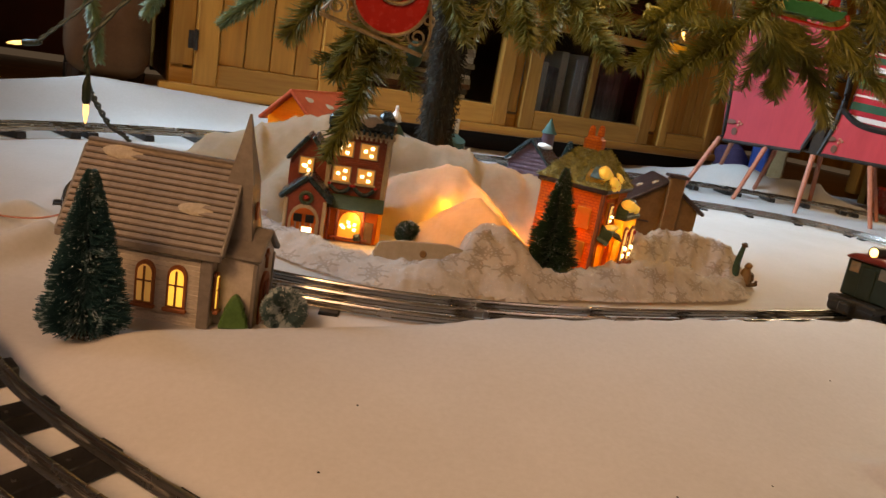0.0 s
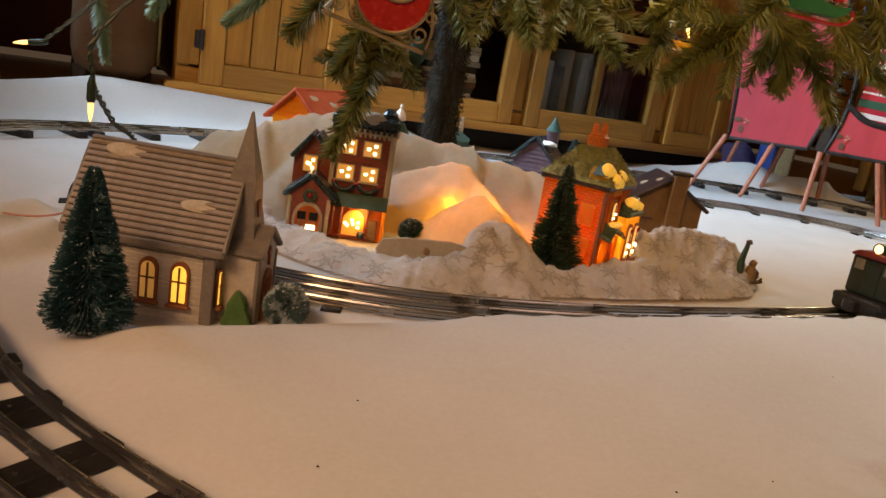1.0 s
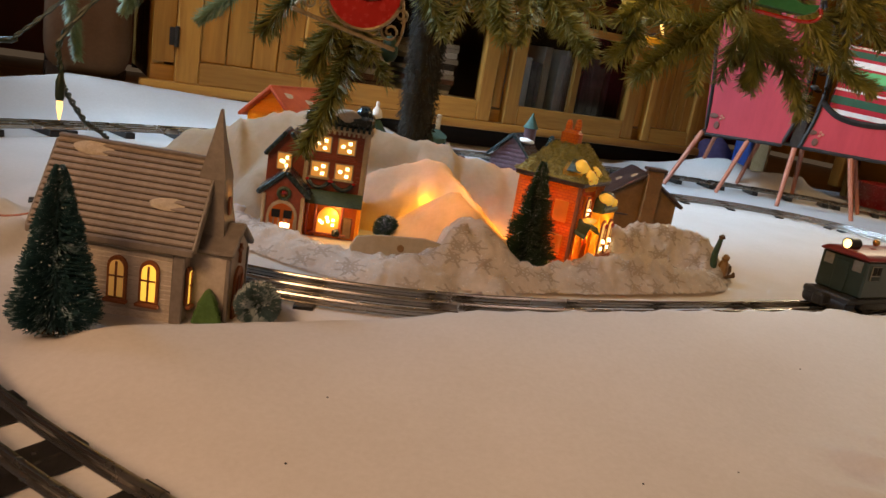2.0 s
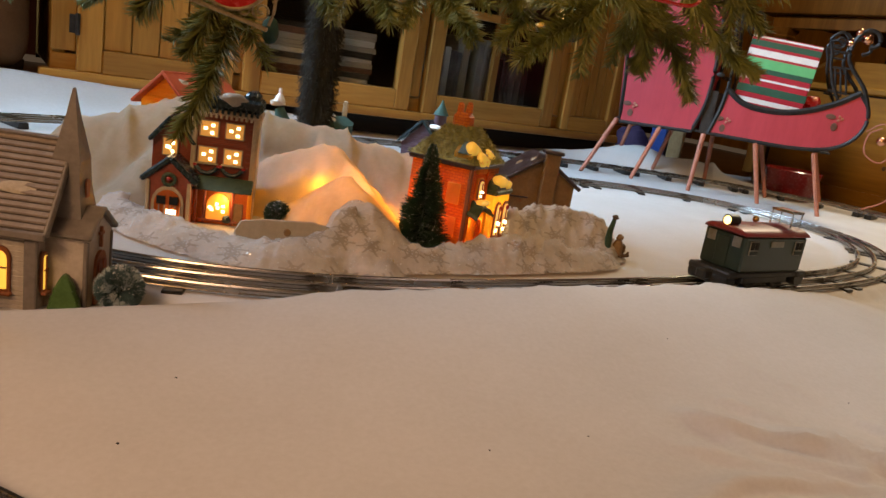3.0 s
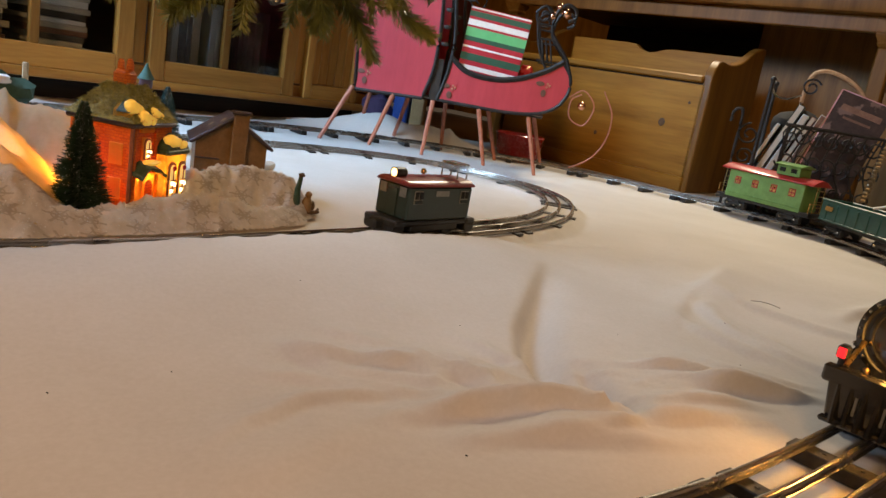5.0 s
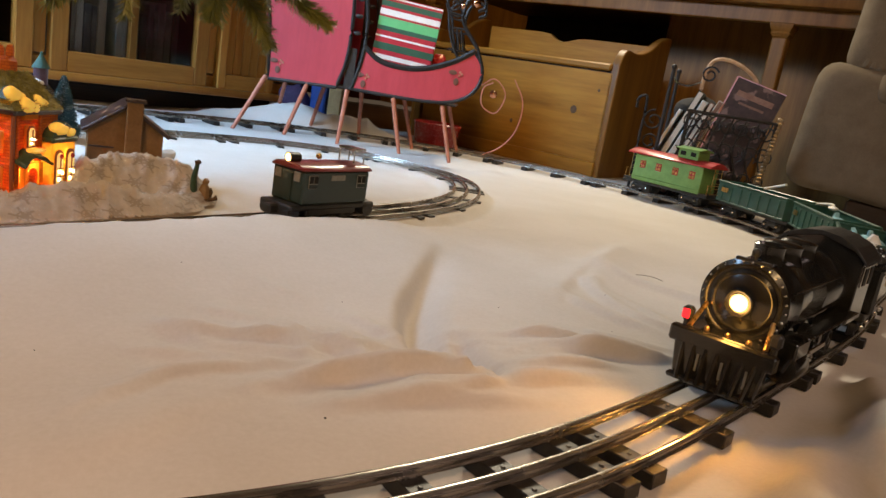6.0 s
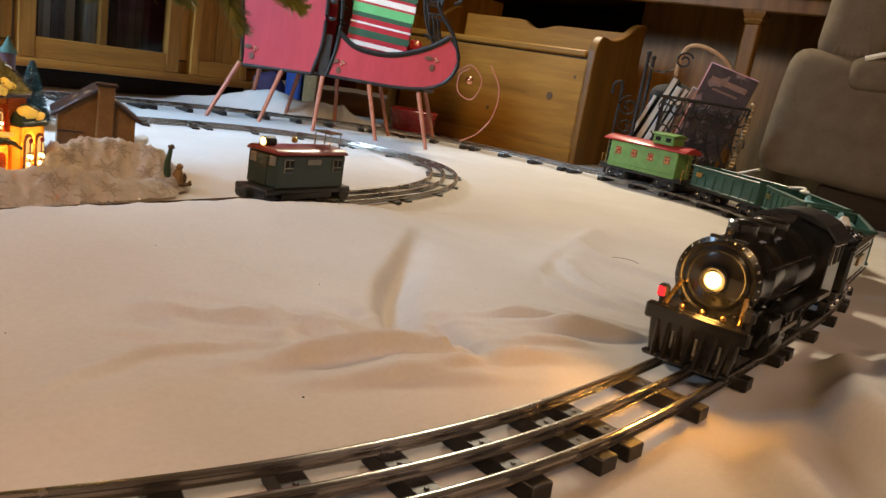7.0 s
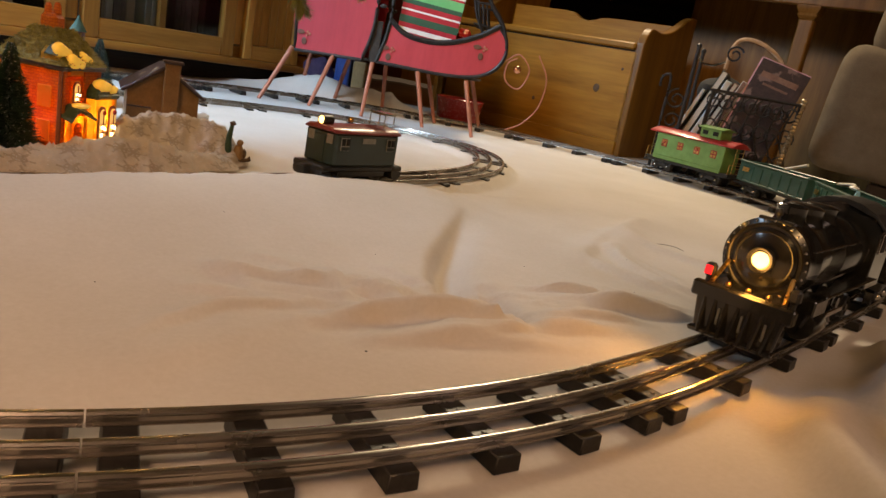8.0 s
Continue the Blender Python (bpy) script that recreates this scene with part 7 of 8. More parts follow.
def cabinet():
    c = thing("glazed_pine_cabinet", CAB, "honey pine cabinet with glazed and panelled doors over a shade-coloured plinth", "cabinet")
    S0, S1, TOP, D = -0.755, 0.430, 0.64, 0.34
    # The plinth's near-black colour paints the shade under the cabinet.
    part("plinth", box(S1 - S0 - 0.06, D - 0.06, 0.040, ((S0 + S1) / 2, D / 2 + 0.03, 0.020)), DARK_SHADE_WOOD, c, "recessed plinth coloured dark as shade")
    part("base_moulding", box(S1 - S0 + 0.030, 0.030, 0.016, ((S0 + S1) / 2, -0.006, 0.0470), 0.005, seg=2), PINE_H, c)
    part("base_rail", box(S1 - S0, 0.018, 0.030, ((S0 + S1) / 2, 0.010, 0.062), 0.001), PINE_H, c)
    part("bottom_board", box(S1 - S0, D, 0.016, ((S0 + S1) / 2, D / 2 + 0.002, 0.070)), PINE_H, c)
    # Near-black back board stands in for the dim inside.
    part("back_board", box(S1 - S0, 0.012, TOP - 0.05, ((S0 + S1) / 2, D, TOP / 2 + 0.02)), DARK_SHADE_WOOD, c)
    part("top_board", box(S1 - S0 + 0.04, D + 0.04, 0.024, ((S0 + S1) / 2, D / 2 - 0.01, TOP), 0.004), PINE_H, c)
    for x in (S0 + 0.010, S1 - 0.010):
        part("side_panel", box(0.020, D, TOP - 0.06, (x, D / 2 + 0.004, TOP / 2 + 0.022), 0.002), PINE, c)
    # uprights of the face frame
    for s, w in ((S0 + 0.0162, 0.0324), (-0.486, 0.016), (-0.158, 0.022), (0.181, 0.022), (S1 - 0.045, 0.088)):
        part("face_stile", box(w, 0.018, TOP - 0.092, (s, 0.004, TOP / 2 + 0.036), 0.001), PINE, c)
    for z in (0.30,):
        part("shelf", box(S1 - S0 - 0.05, D - 0.05, 0.014, ((S0 + S1) / 2, D / 2 + 0.03, z), 0.001), PINE_H, c)
    # panelled door on the left
    d, a, b, z0, z1 = framed_door(c, -0.722, -0.496, 0.055, 0.60)
    n = 4
    for k in range(n):
        w = (b - a) / n
        part("panel_board", box(w - 0.0016, 0.010, z1 - z0 - 0.001, (a + w * (k + 0.5), -0.006, (z0 + z1) / 2), 0.0012), PINE, d)
    hinge = part("hinge", rod((-0.7225, -0.0190, 0.106), (-0.7225, -0.0190, 0.136), 0.0032, seg=8), IRON, d, "dark steel hinge")
    part("hinge", box(0.010, 0.003, 0.026, (-0.728, -0.0170, 0.121), 0.001), IRON, d)
    # two glazed doors
    for s0, s1, mid in ((-0.482, -0.172, -0.330), (-0.144, 0.168, 0.006)):
        d, a, b, z0, z1 = framed_door(c, s0, s1, 0.055, 0.60, 0.030, 0.036)
        part("glazing_bar", box(0.014, 0.015, z1 - z0, (mid, -0.009, (z0 + z1) / 2), 0.001), DESK_WOOD, d)
        for z in (0.246, 0.42):
            part("glazing_bar", box(b - a, 0.014, 0.014, ((a + b) / 2, -0.009, z), 0.001), PINE_H, d)
        for x0, x1 in ((a, mid - 0.0075), (mid + 0.0075, b)):
            for y0, y1 in ((z0, 0.2385), (0.2535, 0.4125), (0.4275, z1)):
                p = part("pane", box(x1 - x0, 0.002, y1 - y0, ((x0 + x1) / 2, -0.006, (y0 + y1) / 2)), GLASS, d, "clear glass pane", shade=0)
                p.visible_shadow = False
        part("knob", lathe([(0.003, 0), (0.003, 0.008), (0.008, 0.012), (0.007, 0.018), (0, 0.020)], 12, pose(s0 + 0.015 if s0 > -0.2 else s1 - 0.015, -0.018, 0.34, 90, 0, 0)), DESK_WOOD, d)
    # panelled section on the right
    d, a, b, z0, z1 = framed_door(c, 0.194, 0.340, 0.055, 0.60, 0.020, 0.030)
    for k in range(5):
        w = (b - a) / 5
        part("panel_board", box(w - 0.0016, 0.010, z1 - z0 - 0.001, (a + w * (k + 0.5), -0.006, (z0 + z1) / 2), 0.0012), PINE, d)
    return c


cabinet()
k = 0
rnd = random.Random(21)
for s0, s1 in ((-0.440, -0.350), (-0.318, -0.225)):      # flat stacks of magazines behind the first glazed door
    z = 0.079
    while z < 0.175:
        h = rnd.uniform(0.005, 0.012)
        w = (s1 - s0) * rnd.uniform(0.86, 1.0)
        ob = part("magazine", box(w, 0.20, h - 0.0006, (0, 0, h / 2), 0.0006), rnd.choice([PAPER, PAPER, WHITE, BOOK_DARK, BOOK_BROWN]), None)
        ob.matrix_world = CAB @ pose((s0 + s1) / 2 + rnd.uniform(-0.004, 0.004), 0.14, z, 0, 0, rnd.uniform(-2, 2))
        tagged(ob, "magazine lying in a flat stack inside the cabinet", "magazine", "magazines in the cabinet")
        z += h
for s0, s1, seed, mats in ((-0.110, -0.075, 31, [BOOK_BROWN, BOOK_GREY]), (-0.072, -0.010, 32, [WHITE, PAPER, BOOK_GREY]), (0.016, 0.032, 33, [MAG_BLUE]), (0.034, 0.134, 34, [BOOK_GREY, BOOK_DARK])):
    for ob, m, mat in book_row(s0, s1, 0.11, 0.0785, seed, (0.095, 0.135), mats):
        o = part("book", ob, mat, None)
        o.matrix_world = m
        tagged(o, "upright book on the cabinet shelf behind glass", "book", "books in the cabinet")


# ---------------------------------------------------------------- decorative sleigh
SL = pose(0.5056, 1.334, 0, 0, 0, -26.74)


def sleigh_side(parent, y, front):
    lp = [(-0.024, 0.098), (0.104, 0.102)]
    edge_l = bez([(0.104, 0, 0.102), (0.117, 0, 0.150), (0.120, 0, 0.198), (0.118, 0, 0.26), (0.110, 0, 0.33), (0.098, 0, 0.375)], 5)
    back = bez([(0.098, 0, 0.375), (0.03, 0, 0.385), (-0.060, 0, 0.36), (-0.052, 0, 0.30), (-0.040, 0, 0.245), (-0.031, 0, 0.19), (-0.024, 0, 0.098)], 5)
    out = [(p.x, p.z) for p in [Vector((-0.024, 0, 0.098))] + edge_l + back[1:-1]]
    part("side_panel", prism(out, 0.002, pose(0, y, 0)), SLEIGH_RED, parent, "matt crimson panel")
    part("edge_bar", tube([(x, y + 0.001, z) for x, z in out], 0.0036, 6, closed=True), IRON, parent)
    low = bez([(0.133, 0, 0.104), (0.20, 0, 0.1035), (0.267, 0, 0.104), (0.320, 0, 0.111), (0.352, 0, 0.128), (0.368, 0, 0.156), (0.366, 0, 0.185), (0.350, 0, 0.206)], 6)
    dip = bez([(0.350, 0, 0.206), (0.315, 0, 0.182), (0.270, 0, 0.163), (0.226, 0, 0.156), (0.180, 0, 0.161), (0.147, 0, 0.182)], 6)
    lft = bez([(0.147, 0, 0.182), (0.144, 0, 0.150), (0.133, 0, 0.104)], 5)
    out = [(p.x, p.z) for p in low + dip[1:] + lft[1:-1]]
    part("side_panel", prism(out, 0.002, pose(0, y, 0)), SLEIGH_RED, parent, "matt crimson panel")
    part("edge_bar", tube([(x, y + 0.001, z) for x, z in out], 0.0036, 6, closed=True), IRON, parent)
    part("seat_rail", tube([(p.x, y - 0.001, p.z + 0.003) for p in dip], 0.0045, 6), IRON, parent)
    part("seat_post", tube(bez([(0.133, y, 0.104), (0.146, y, 0.16), (0.148, y, 0.22), (0.140, y, 0.28), (0.132, y, 0.34)], 5), 0.0036, 6), IRON, parent)
    part("gap_strip", box(0.018, 0.0015, 0.075, (0.1255, y + 0.004, 0.140)), IRON, parent)
    for z in (0.205, 0.235, 0.265):
        part("leaf", ball(0.008, (0.131, y, z), (0.9, 0.25, 0.5), seg=8), IRON, parent)
    # scrolled dash with balusters
    part("dash_bar", tube(bez([(0.366, y, 0.185), (0.352, y, 0.215), (0.328, y, 0.243), (0.318, y, 0.262), (0.322, y, 0.290), (0.336, y, 0.305), (0.352, y, 0.300), (0.355, y, 0.285), (0.343, y, 0.277)], 6), 0.0036, 6), IRON, parent)
    part("dash_bar", tube(bez([(0.322, y, 0.188), (0.306, y, 0.215), (0.296, y, 0.243), (0.292, y, 0.265), (0.286, y, 0.285), (0.300, y, 0.298), (0.312, y, 0.288)], 6), 0.0028, 6), IRON, parent)
    for f, g in (((0.300, 0.205), (0.330, 0.203)), ((0.296, 0.242), (0.327, 0.243)), ((0.290, 0.268), (0.318, 0.266))):
        part("cross_bar", rod((f[0], y, f[1]), (g[0], y, g[1]), 0.0022, seg=6), IRON, parent)
    for k in range(3):
        part("baluster", rod((0.303 + 0.0075 * k, y, 0.242), (0.312 + 0.008 * k, y, 0.204), 0.0018, seg=6), IRON, parent)
    part("scroll", tube(spiral(0.300, 0.283, 0.016, 0.004, 0.5, 1.4, y), 0.0022, 6), IRON, parent)
    part("scroll", tube(spiral(0.166, 0.303, 0.020, 0.006, 2.6, 1.3, y), 0.0022, 6), IRON, parent)


def holly(parent, x, z, y):
    for a, r in ((160, 0.013), (250, 0.012)):
        d = radians(a)
        part("holly_leaf", ball(0.0062, (x + r * math.cos(d), y, z + r * math.sin(d)), (1.3 if a < 200 else 0.8, 0.05, 0.7 if a < 200 else 1.1), seg=8), HOLLY, parent, "maroon brown painted holly leaf")
    for dx, dz in ((0.0, 0.0), (0.005, 0.003), (0.001, 0.006)):
        part("holly_berry", ball(0.0024, (x + dx, y, z + dz), (1, 0.3, 1), seg=8), COPPER, parent, "orange berry")


def sleigh():
    s = thing("metal_sleigh", SL, "crimson sheet-metal sleigh with black scrollwork on splayed copper legs", "decorative sleigh")
    sleigh_side(s, 0.0, True)
    sleigh_side(s, 0.130, False)
    part("floor_pan", box(0.36, 0.128, 0.003, (0.150, 0.066, 0.1045)), IRON, s)
    part("seat_back", box(0.003, 0.126, 0.24, (-0.040, 0.066, 0.235), rot=(0, -6, 0)), SLEIGH_RED, s)
    for x, z in ((-0.004, 0.128), (0.158, 0.128), (0.328, 0.160)):
        holly(s, x, z, -0.0018)
    legs = ((-0.030, -0.064, -0.055), (0.050, 0.020, -0.012), (0.126, 0.124, -0.022), (0.213, 0.240, -0.004), (0.306, 0.336, -0.010))
    for top, foot, out in legs:
        part("leg", rod((foot, out, 0.0), (top, 0.002, 0.101), 0.0036, 0.0046, 8), COPPER, s, "copper splayed leg")
        part("leg", rod((foot + 0.010, 0.138 - out * 0.8, 0.0), (top + 0.006, 0.128, 0.101), 0.0036, 0.0046, 8), COPPER, s, "copper splayed leg")
    for x, z, r in ((0.338, 0.291, 0.0085), (0.325, 0.300, 0.0070), (0.316, 0.283, 0.0075), (0.166, 0.303, 0.0075)):
        part("jingle_bell", ball(r, (x, 0.003, z), seg=14), COPPER_BALL, s, "polished copper ball")
    curl = part("wire_curl", tube(bez([(0.372, -0.004, 0.150), (0.395, -0.010, 0.165), (0.418, -0.012, 0.140), (0.405, -0.010, 0.105), (0.378, -0.008, 0.115), (0.376, -0.006, 0.145), (0.392, -0.010, 0.158)], 8), 0.0013, 6), COPPER, s, "copper wire curl")
    part("curl_ball", ball(0.0072, (0.396, -0.012, 0.138), seg=14), COPPER_BALL, curl, "polished copper ball")
    part("wire_tail", tube(bez([(0.430, -0.012, 0.170), (0.452, -0.014, 0.130), (0.448, -0.012, 0.080), (0.425, -0.010, 0.045), (0.395, -0.012, 0.026)], 8), 0.0014, 6), COPPER, s, "copper wire tail")
    return s


sleigh()

gift = thing("wrapped_gift", SL @ pose(0.209, 0.050, 0.1075, 0, 0, 4) @ pose(0, 0, 0, 0, 4, 0), "gift box in red, green and white striped paper in the sleigh", "gift box")
part("box", box(0.112, 0.062, 0.170, (0, 0, 0.085), 0.0015), STRIPE_RED, gift)
for z, h, mat in ((0.062, 0.008, WHITE), (0.081, 0.013, STRIPE_GREEN), (0.0985, 0.0035, WHITE), (0.1130, 0.008, STRIPE_GREEN), (0.1250, 0.016, STRIPE_LIME), (0.1420, 0.0105, WHITE), (0.1570, 0.010, STRIPE_GREEN), (0.1672, 0.0030, WHITE), (0.040, 0.014, STRIPE_GREEN)):
    part("stripe", box(0.1128, 0.0628, h, (0, 0, z), 0.0003), mat, gift)
apple = thing("red_berry_pick", SL @ pose(0.282, 0.045, 0.106), "cluster of glossy red berries leaning by the gift", "berries")
part("berries", ball(0.013, (0.0, 0.0, 0.075), lump=0.5), RED_GLOSS, apple)
part("berries", ball(0.010, (0.006, -0.012, 0.056), lump=0.5), RED_GLOSS, apple)
part("stem", rod((0, 0, 0.0), (0, 0, 0.075), 0.003), WIRE_GREEN, apple)
tub = part("red_tub", lathe([(0.040, 0), (0.046, 0.004), (0.052, 0.050), (0.055, 0.054), (0.052, 0.056), (0.047, 0.050), (0.041, 0.008), (0, 0.008)], 28), RED_GLOSS, None)
tub.matrix_world = SL @ pose(0.290, 0.240, 0.0)
tagged(tub, "round glossy red tub on the floor behind the sleigh", "tub")
bb = part("storage_box", box(0.034, 0.05, 0.095, (0, 0, 0.0475), 0.004), BLUE_BOX, None)
bb.matrix_world = SL @ pose(0.012, 0.300, 0.0)
tagged(bb, "small bright blue plastic box behind the sleigh", "box")
vb = part("folded_shawl", ball(0.036, (0, 0, 0.034), (1.0, 0.8, 1.0), lump=0.3), VIOLET, None)
vb.matrix_world = SL @ pose(-0.046, 0.290, 0.012)
tagged(vb, "dark violet folded shawl behind the sleigh", "shawl")
tb = part("cardboard_box", box(0.030, 0.05, 0.090, (0, 0, 0.045), 0.003), BOARD_TAN, None)
tb.matrix_world = SL @ pose(0.048, 0.306, 0.0, 0, 0, 4)
tagged(tb, "narrow tan cardboard box behind the sleigh", "box")


# ---------------------------------------------------------------- pine bench, rack, desk and armchair
BENCH = pose(1.12, 1.28, 0, 0, 0, -61.0)       # x along the front towards the open room, y into the bench


def bench():
    b = thing("pine_storage_bench", BENCH, "orange pine storage bench with a lid and curved side panels", "bench")
    F0, F1, D = -0.42, 0.085, 0.245
    part("front_panel", box(F1 - F0 - 0.02, 0.016, 0.200, ((F0 + F1) / 2, 0.008, 0.118), 0.001), BENCH_WOOD, b)
    part("skirting", box(F1 - F0 - 0.02, 0.012, 0.030, ((F0 + F1) / 2, 0.0, 0.016), 0.002), BENCH_WOOD, b)
    part("lid", box(F1 - F0 - 0.024, D - 0.02, 0.014, ((F0 + F1) / 2 - 0.004, D / 2 - 0.018, 0.229), 0.003), BENCH_WOOD, b)
    # A dark strip painted in as the shade under the lid.
    part("shadow_gap", box(F1 - F0 - 0.03, 0.010, 0.004, ((F0 + F1) / 2, 0.006, 0.220)), DARK_SHADE_WOOD, b)
    side = [(p.x, p.z) for p in [Vector((0, 0, 0.0)), Vector((D, 0, 0))] + bez([(D, 0, 0.322), (0.22, 0, 0.320), (0.185, 0, 0.308), (0.145, 0, 0.286), (0.108, 0, 0.273), (0.070, 0, 0.268), (0.030, 0, 0.270), (0.010, 0, 0.256), (0, 0, 0.236)], 5)]
    # Sides take the darker copy of the front's wood, as shade.
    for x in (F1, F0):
        part("side_panel", prism(side, 0.018, pose(x, 0, 0, 0, 0, 90), 0.002), SHADED_PINE, b)
    n = 24
    back = []
    L = F1 - F0 - 0.03
    for i in range(n + 1):
        x = F0 + 0.015 + L * i / n
        t = (x - (F1 - 0.27)) / 0.03
        back.append((x, 0.300 - 0.013 * math.exp(-t * t) + (0.006 if x < F1 - 0.30 else 0)))
    part("back_panel", prism([(F0 + 0.015, 0.03), (F1 - 0.015, 0.03)] + back[::-1], 0.016, pose(0, D - 0.016, 0), 0.0008), BENCH_WOOD, b)
    for x, z, r in ((0.0, 0.133, 0.0075), (-0.15, 0.085, 0.004), (0.05, 0.18, 0.003)):
        k = part("wood_knot", ball(r, (x, -0.0003, z), (1.0, 0.12, 1.15), seg=12), TWIG, b, "dark pine knot")
    return b


bench()


def desk():
    d = thing("oak_desk", BENCH, "golden oak desk with square posts behind the bench", "desk")
    part("desk_top", box(1.70, 0.62, 0.045, (0.18, 0.48, 0.425), 0.008, seg=2), DESK_WOOD, d)
    part("apron", box(1.62, 0.020, 0.032, (0.18, 0.205, 0.3870), 0.002), DESK_WOOD, d)
    # Near-black panel paints the shade of the kneehole.
    part("back_panel", box(1.62, 0.016, 0.40, (0.18, 0.76, 0.205)), DARK_SHADE_WOOD, d)
    for x in (-0.60, 0.325, 0.98):
        leg = part("post", box(0.030, 0.030, 0.345, (x, 0.215, 0.1725), 0.003), DESK_WOOD, d)
        part("capital", lathe([(0.020, 0), (0.027, 0.006), (0.024, 0.011), (0.032, 0.020), (0.032, 0.026)], 4, pose(x, 0.215, 0.345, 0, 0, 45)), DESK_WOOD, leg)
    return d


desk()
pnl = part("wall_panelling", box(0.90, 0.016, 0.42, (0, 0, 0.21), 0.002), DESK_WOOD, None)
pnl.matrix_world = BENCH @ pose(0.45, 0.42, 0)
tagged(pnl, "golden oak wall panelling under the desk", "panelling", kind="structure")

RACK = pose(1.150, 1.027, 0, 0, 0, -45)


def rack():
    r = thing("magazine_rack", RACK, "black wrought-iron magazine rack with scrolled front and wicker handle", "magazine rack")
    for y in (0.0, 0.12):
        part("post", rod((0, y, 0.0), (0, y, 0.236), 0.0040, 0.0034, 8), IRON, r)
        part("post_ball", ball(0.0052, (0, y, 0.240), seg=10), IRON, r)
    part("hook_bar", tube(bez([(-0.052, 0.01, 0.158), (-0.052, 0.01, 0.174), (-0.044, 0.01, 0.182), (-0.036, 0.01, 0.174), (-0.036, 0.01, 0.10), (-0.036, 0.01, 0.02), (-0.036, 0.01, 0.0)], 6), 0.0030, 6), IRON, r)
    part("end_scroll", tube(spiral(-0.018, 0.140, 0.020, 0.005, 1.6, 1.5, 0.02), 0.0020, 6), IRON, r)
    part("end_scroll", tube(spiral(-0.018, 0.100, 0.018, 0.005, 4.6, 1.5, 0.02), 0.0020, 6), IRON, r)
    part("handle_wire", tube(bez([(0.0, 0.0, 0.230), (0.010, 0.01, 0.214), (0.030, 0.02, 0.212), (0.050, 0.03, 0.222)], 6), 0.0018, 6), STEEL, r)
    for x in (0.040, 0.186):
        part("frame_bar", rod((x, -0.010, 0.0), (x + 0.006, -0.030, 0.170), 0.0030, seg=6), IRON, r)
    for z, y in ((0.010, -0.012), (0.168, -0.030)):
        part("frame_bar", rod((0.040, y, z), (0.192, y, z), 0.0030, seg=6), IRON, r)
    for k in range(7):
        x = 0.052 + k * 0.0215
        for z, a in ((0.150, 0.3), (0.108, 3.4), (0.064, 0.8)):
            part("scroll", tube(spiral(x, z, 0.017, 0.004, a + k * 0.4, 1.35, -0.028 + (0.15 - z) * 0.1, 16), 0.0017, 5), IRON, r)
        part("scroll_stem", tube(bez([(x - 0.009, -0.013, 0.012), (x + 0.008, -0.018, 0.06), (x - 0.006, -0.024, 0.11), (x + 0.006, -0.030, 0.168)], 5), 0.0016, 5), IRON, r)
    chain_b = bmesh.new()
    for k in range(18):
        ball(0.0048, (0.196 - 0.0006 * k, -0.030 + k * 0.0005, 0.176 - k * 0.0065), (1, 0.7, 0.8), chain_b, 8, 0.4)
    part("bead_chain", chain_b, GOLD_WIRE, r, "tarnished gold bead chain")
    part("tray", box(0.20, 0.13, 0.004, (0.090, 0.055, 0.008)), IRON, r)
    part("handle", tube(bez([(0.052, 0.05, 0.17), (0.054, 0.05, 0.245), (0.072, 0.05, 0.268), (0.110, 0.05, 0.262), (0.145, 0.05, 0.236), (0.160, 0.05, 0.19)], 8), 0.0036, 8), STRAW, r, "wicker handle")
    part("handle_scroll", tube(spiral(0.062, 0.238, 0.016, 0.005, 0.4, 1.4, 0.046), 0.0020, 6), IRON, r)
    return r


rack()
# magazines standing in the rack
for x, lean, h, w, mat, y, lab in (
        (-0.030, 20, 0.165, 0.006, MAG_BLUE, 0.012, "pale blue magazine leaning in the iron rack"),
        (-0.014, 20, 0.205, 0.012, DARK_GREEN, 0.016, "dark green magazine leaning in the iron rack"),
        (0.002, 20, 0.188, 0.011, MAG_BLUE, 0.006, "pale blue magazine leaning in the iron rack"),
        (0.016, 20, 0.186, 0.008, BOOK_BROWN, 0.008, "maroon magazine leaning in the iron rack"),
        (0.028, 20, 0.192, 0.010, PAPER, 0.006, "off-white magazine leaning in the iron rack"),
        (0.046, 18, 0.180, 0.014, PAPER, 0.012, "cream paper magazine leaning in the iron rack")):
    mg = thing("magazine", RACK @ pose(x, y, 0.012, 0, lean, 0), lab, "magazine", "magazines in the rack")
    part("cover", box(w, 0.10, h, (0, 0.05, h / 2), 0.0008), mat, mg)
    part("page_block", box(w * 0.72, 0.0992, h - 0.003, (0, 0.0492, h / 2)), BOOK_BROWN if mat is PAPER else PAPER, mg)
mg = thing("magazine", RACK @ pose(0.100, -0.004, 0.012, -6, 0, 0) @ pose(0, 0, 0, 0, 14, 0), "thick magazine with a dark floral cover and pink page edges", "magazine", "magazines in the rack")
part("cover", box(0.088, 0.010, 0.225, (0, 0, 0.1125), 0.001), MAG_COVER, mg)
part("page_block", box(0.0025, 0.0105, 0.226, (-0.0450, 0, 0.1125)), MAG_PINK, mg, "pink page edges")
part("page_block", box(0.088, 0.0075, 0.0018, (0, 0, 0.2260)), MAG_PINK, mg, "pink page edges")
for w, z, h in ((0.066, 0.200, 0.010), (0.046, 0.184, 0.004)):
    part("printed_bar", box(w, 0.0006, h, (0, -0.0052, z)), BOOK_BROWN, mg, "plain printed bar")
lump_b = part("black_plush_bag", ball(0.045, (0, 0, 0.036), (1.0, 0.9, 0.9), seg=18, lump=0.2), CAR_BLACK, None)
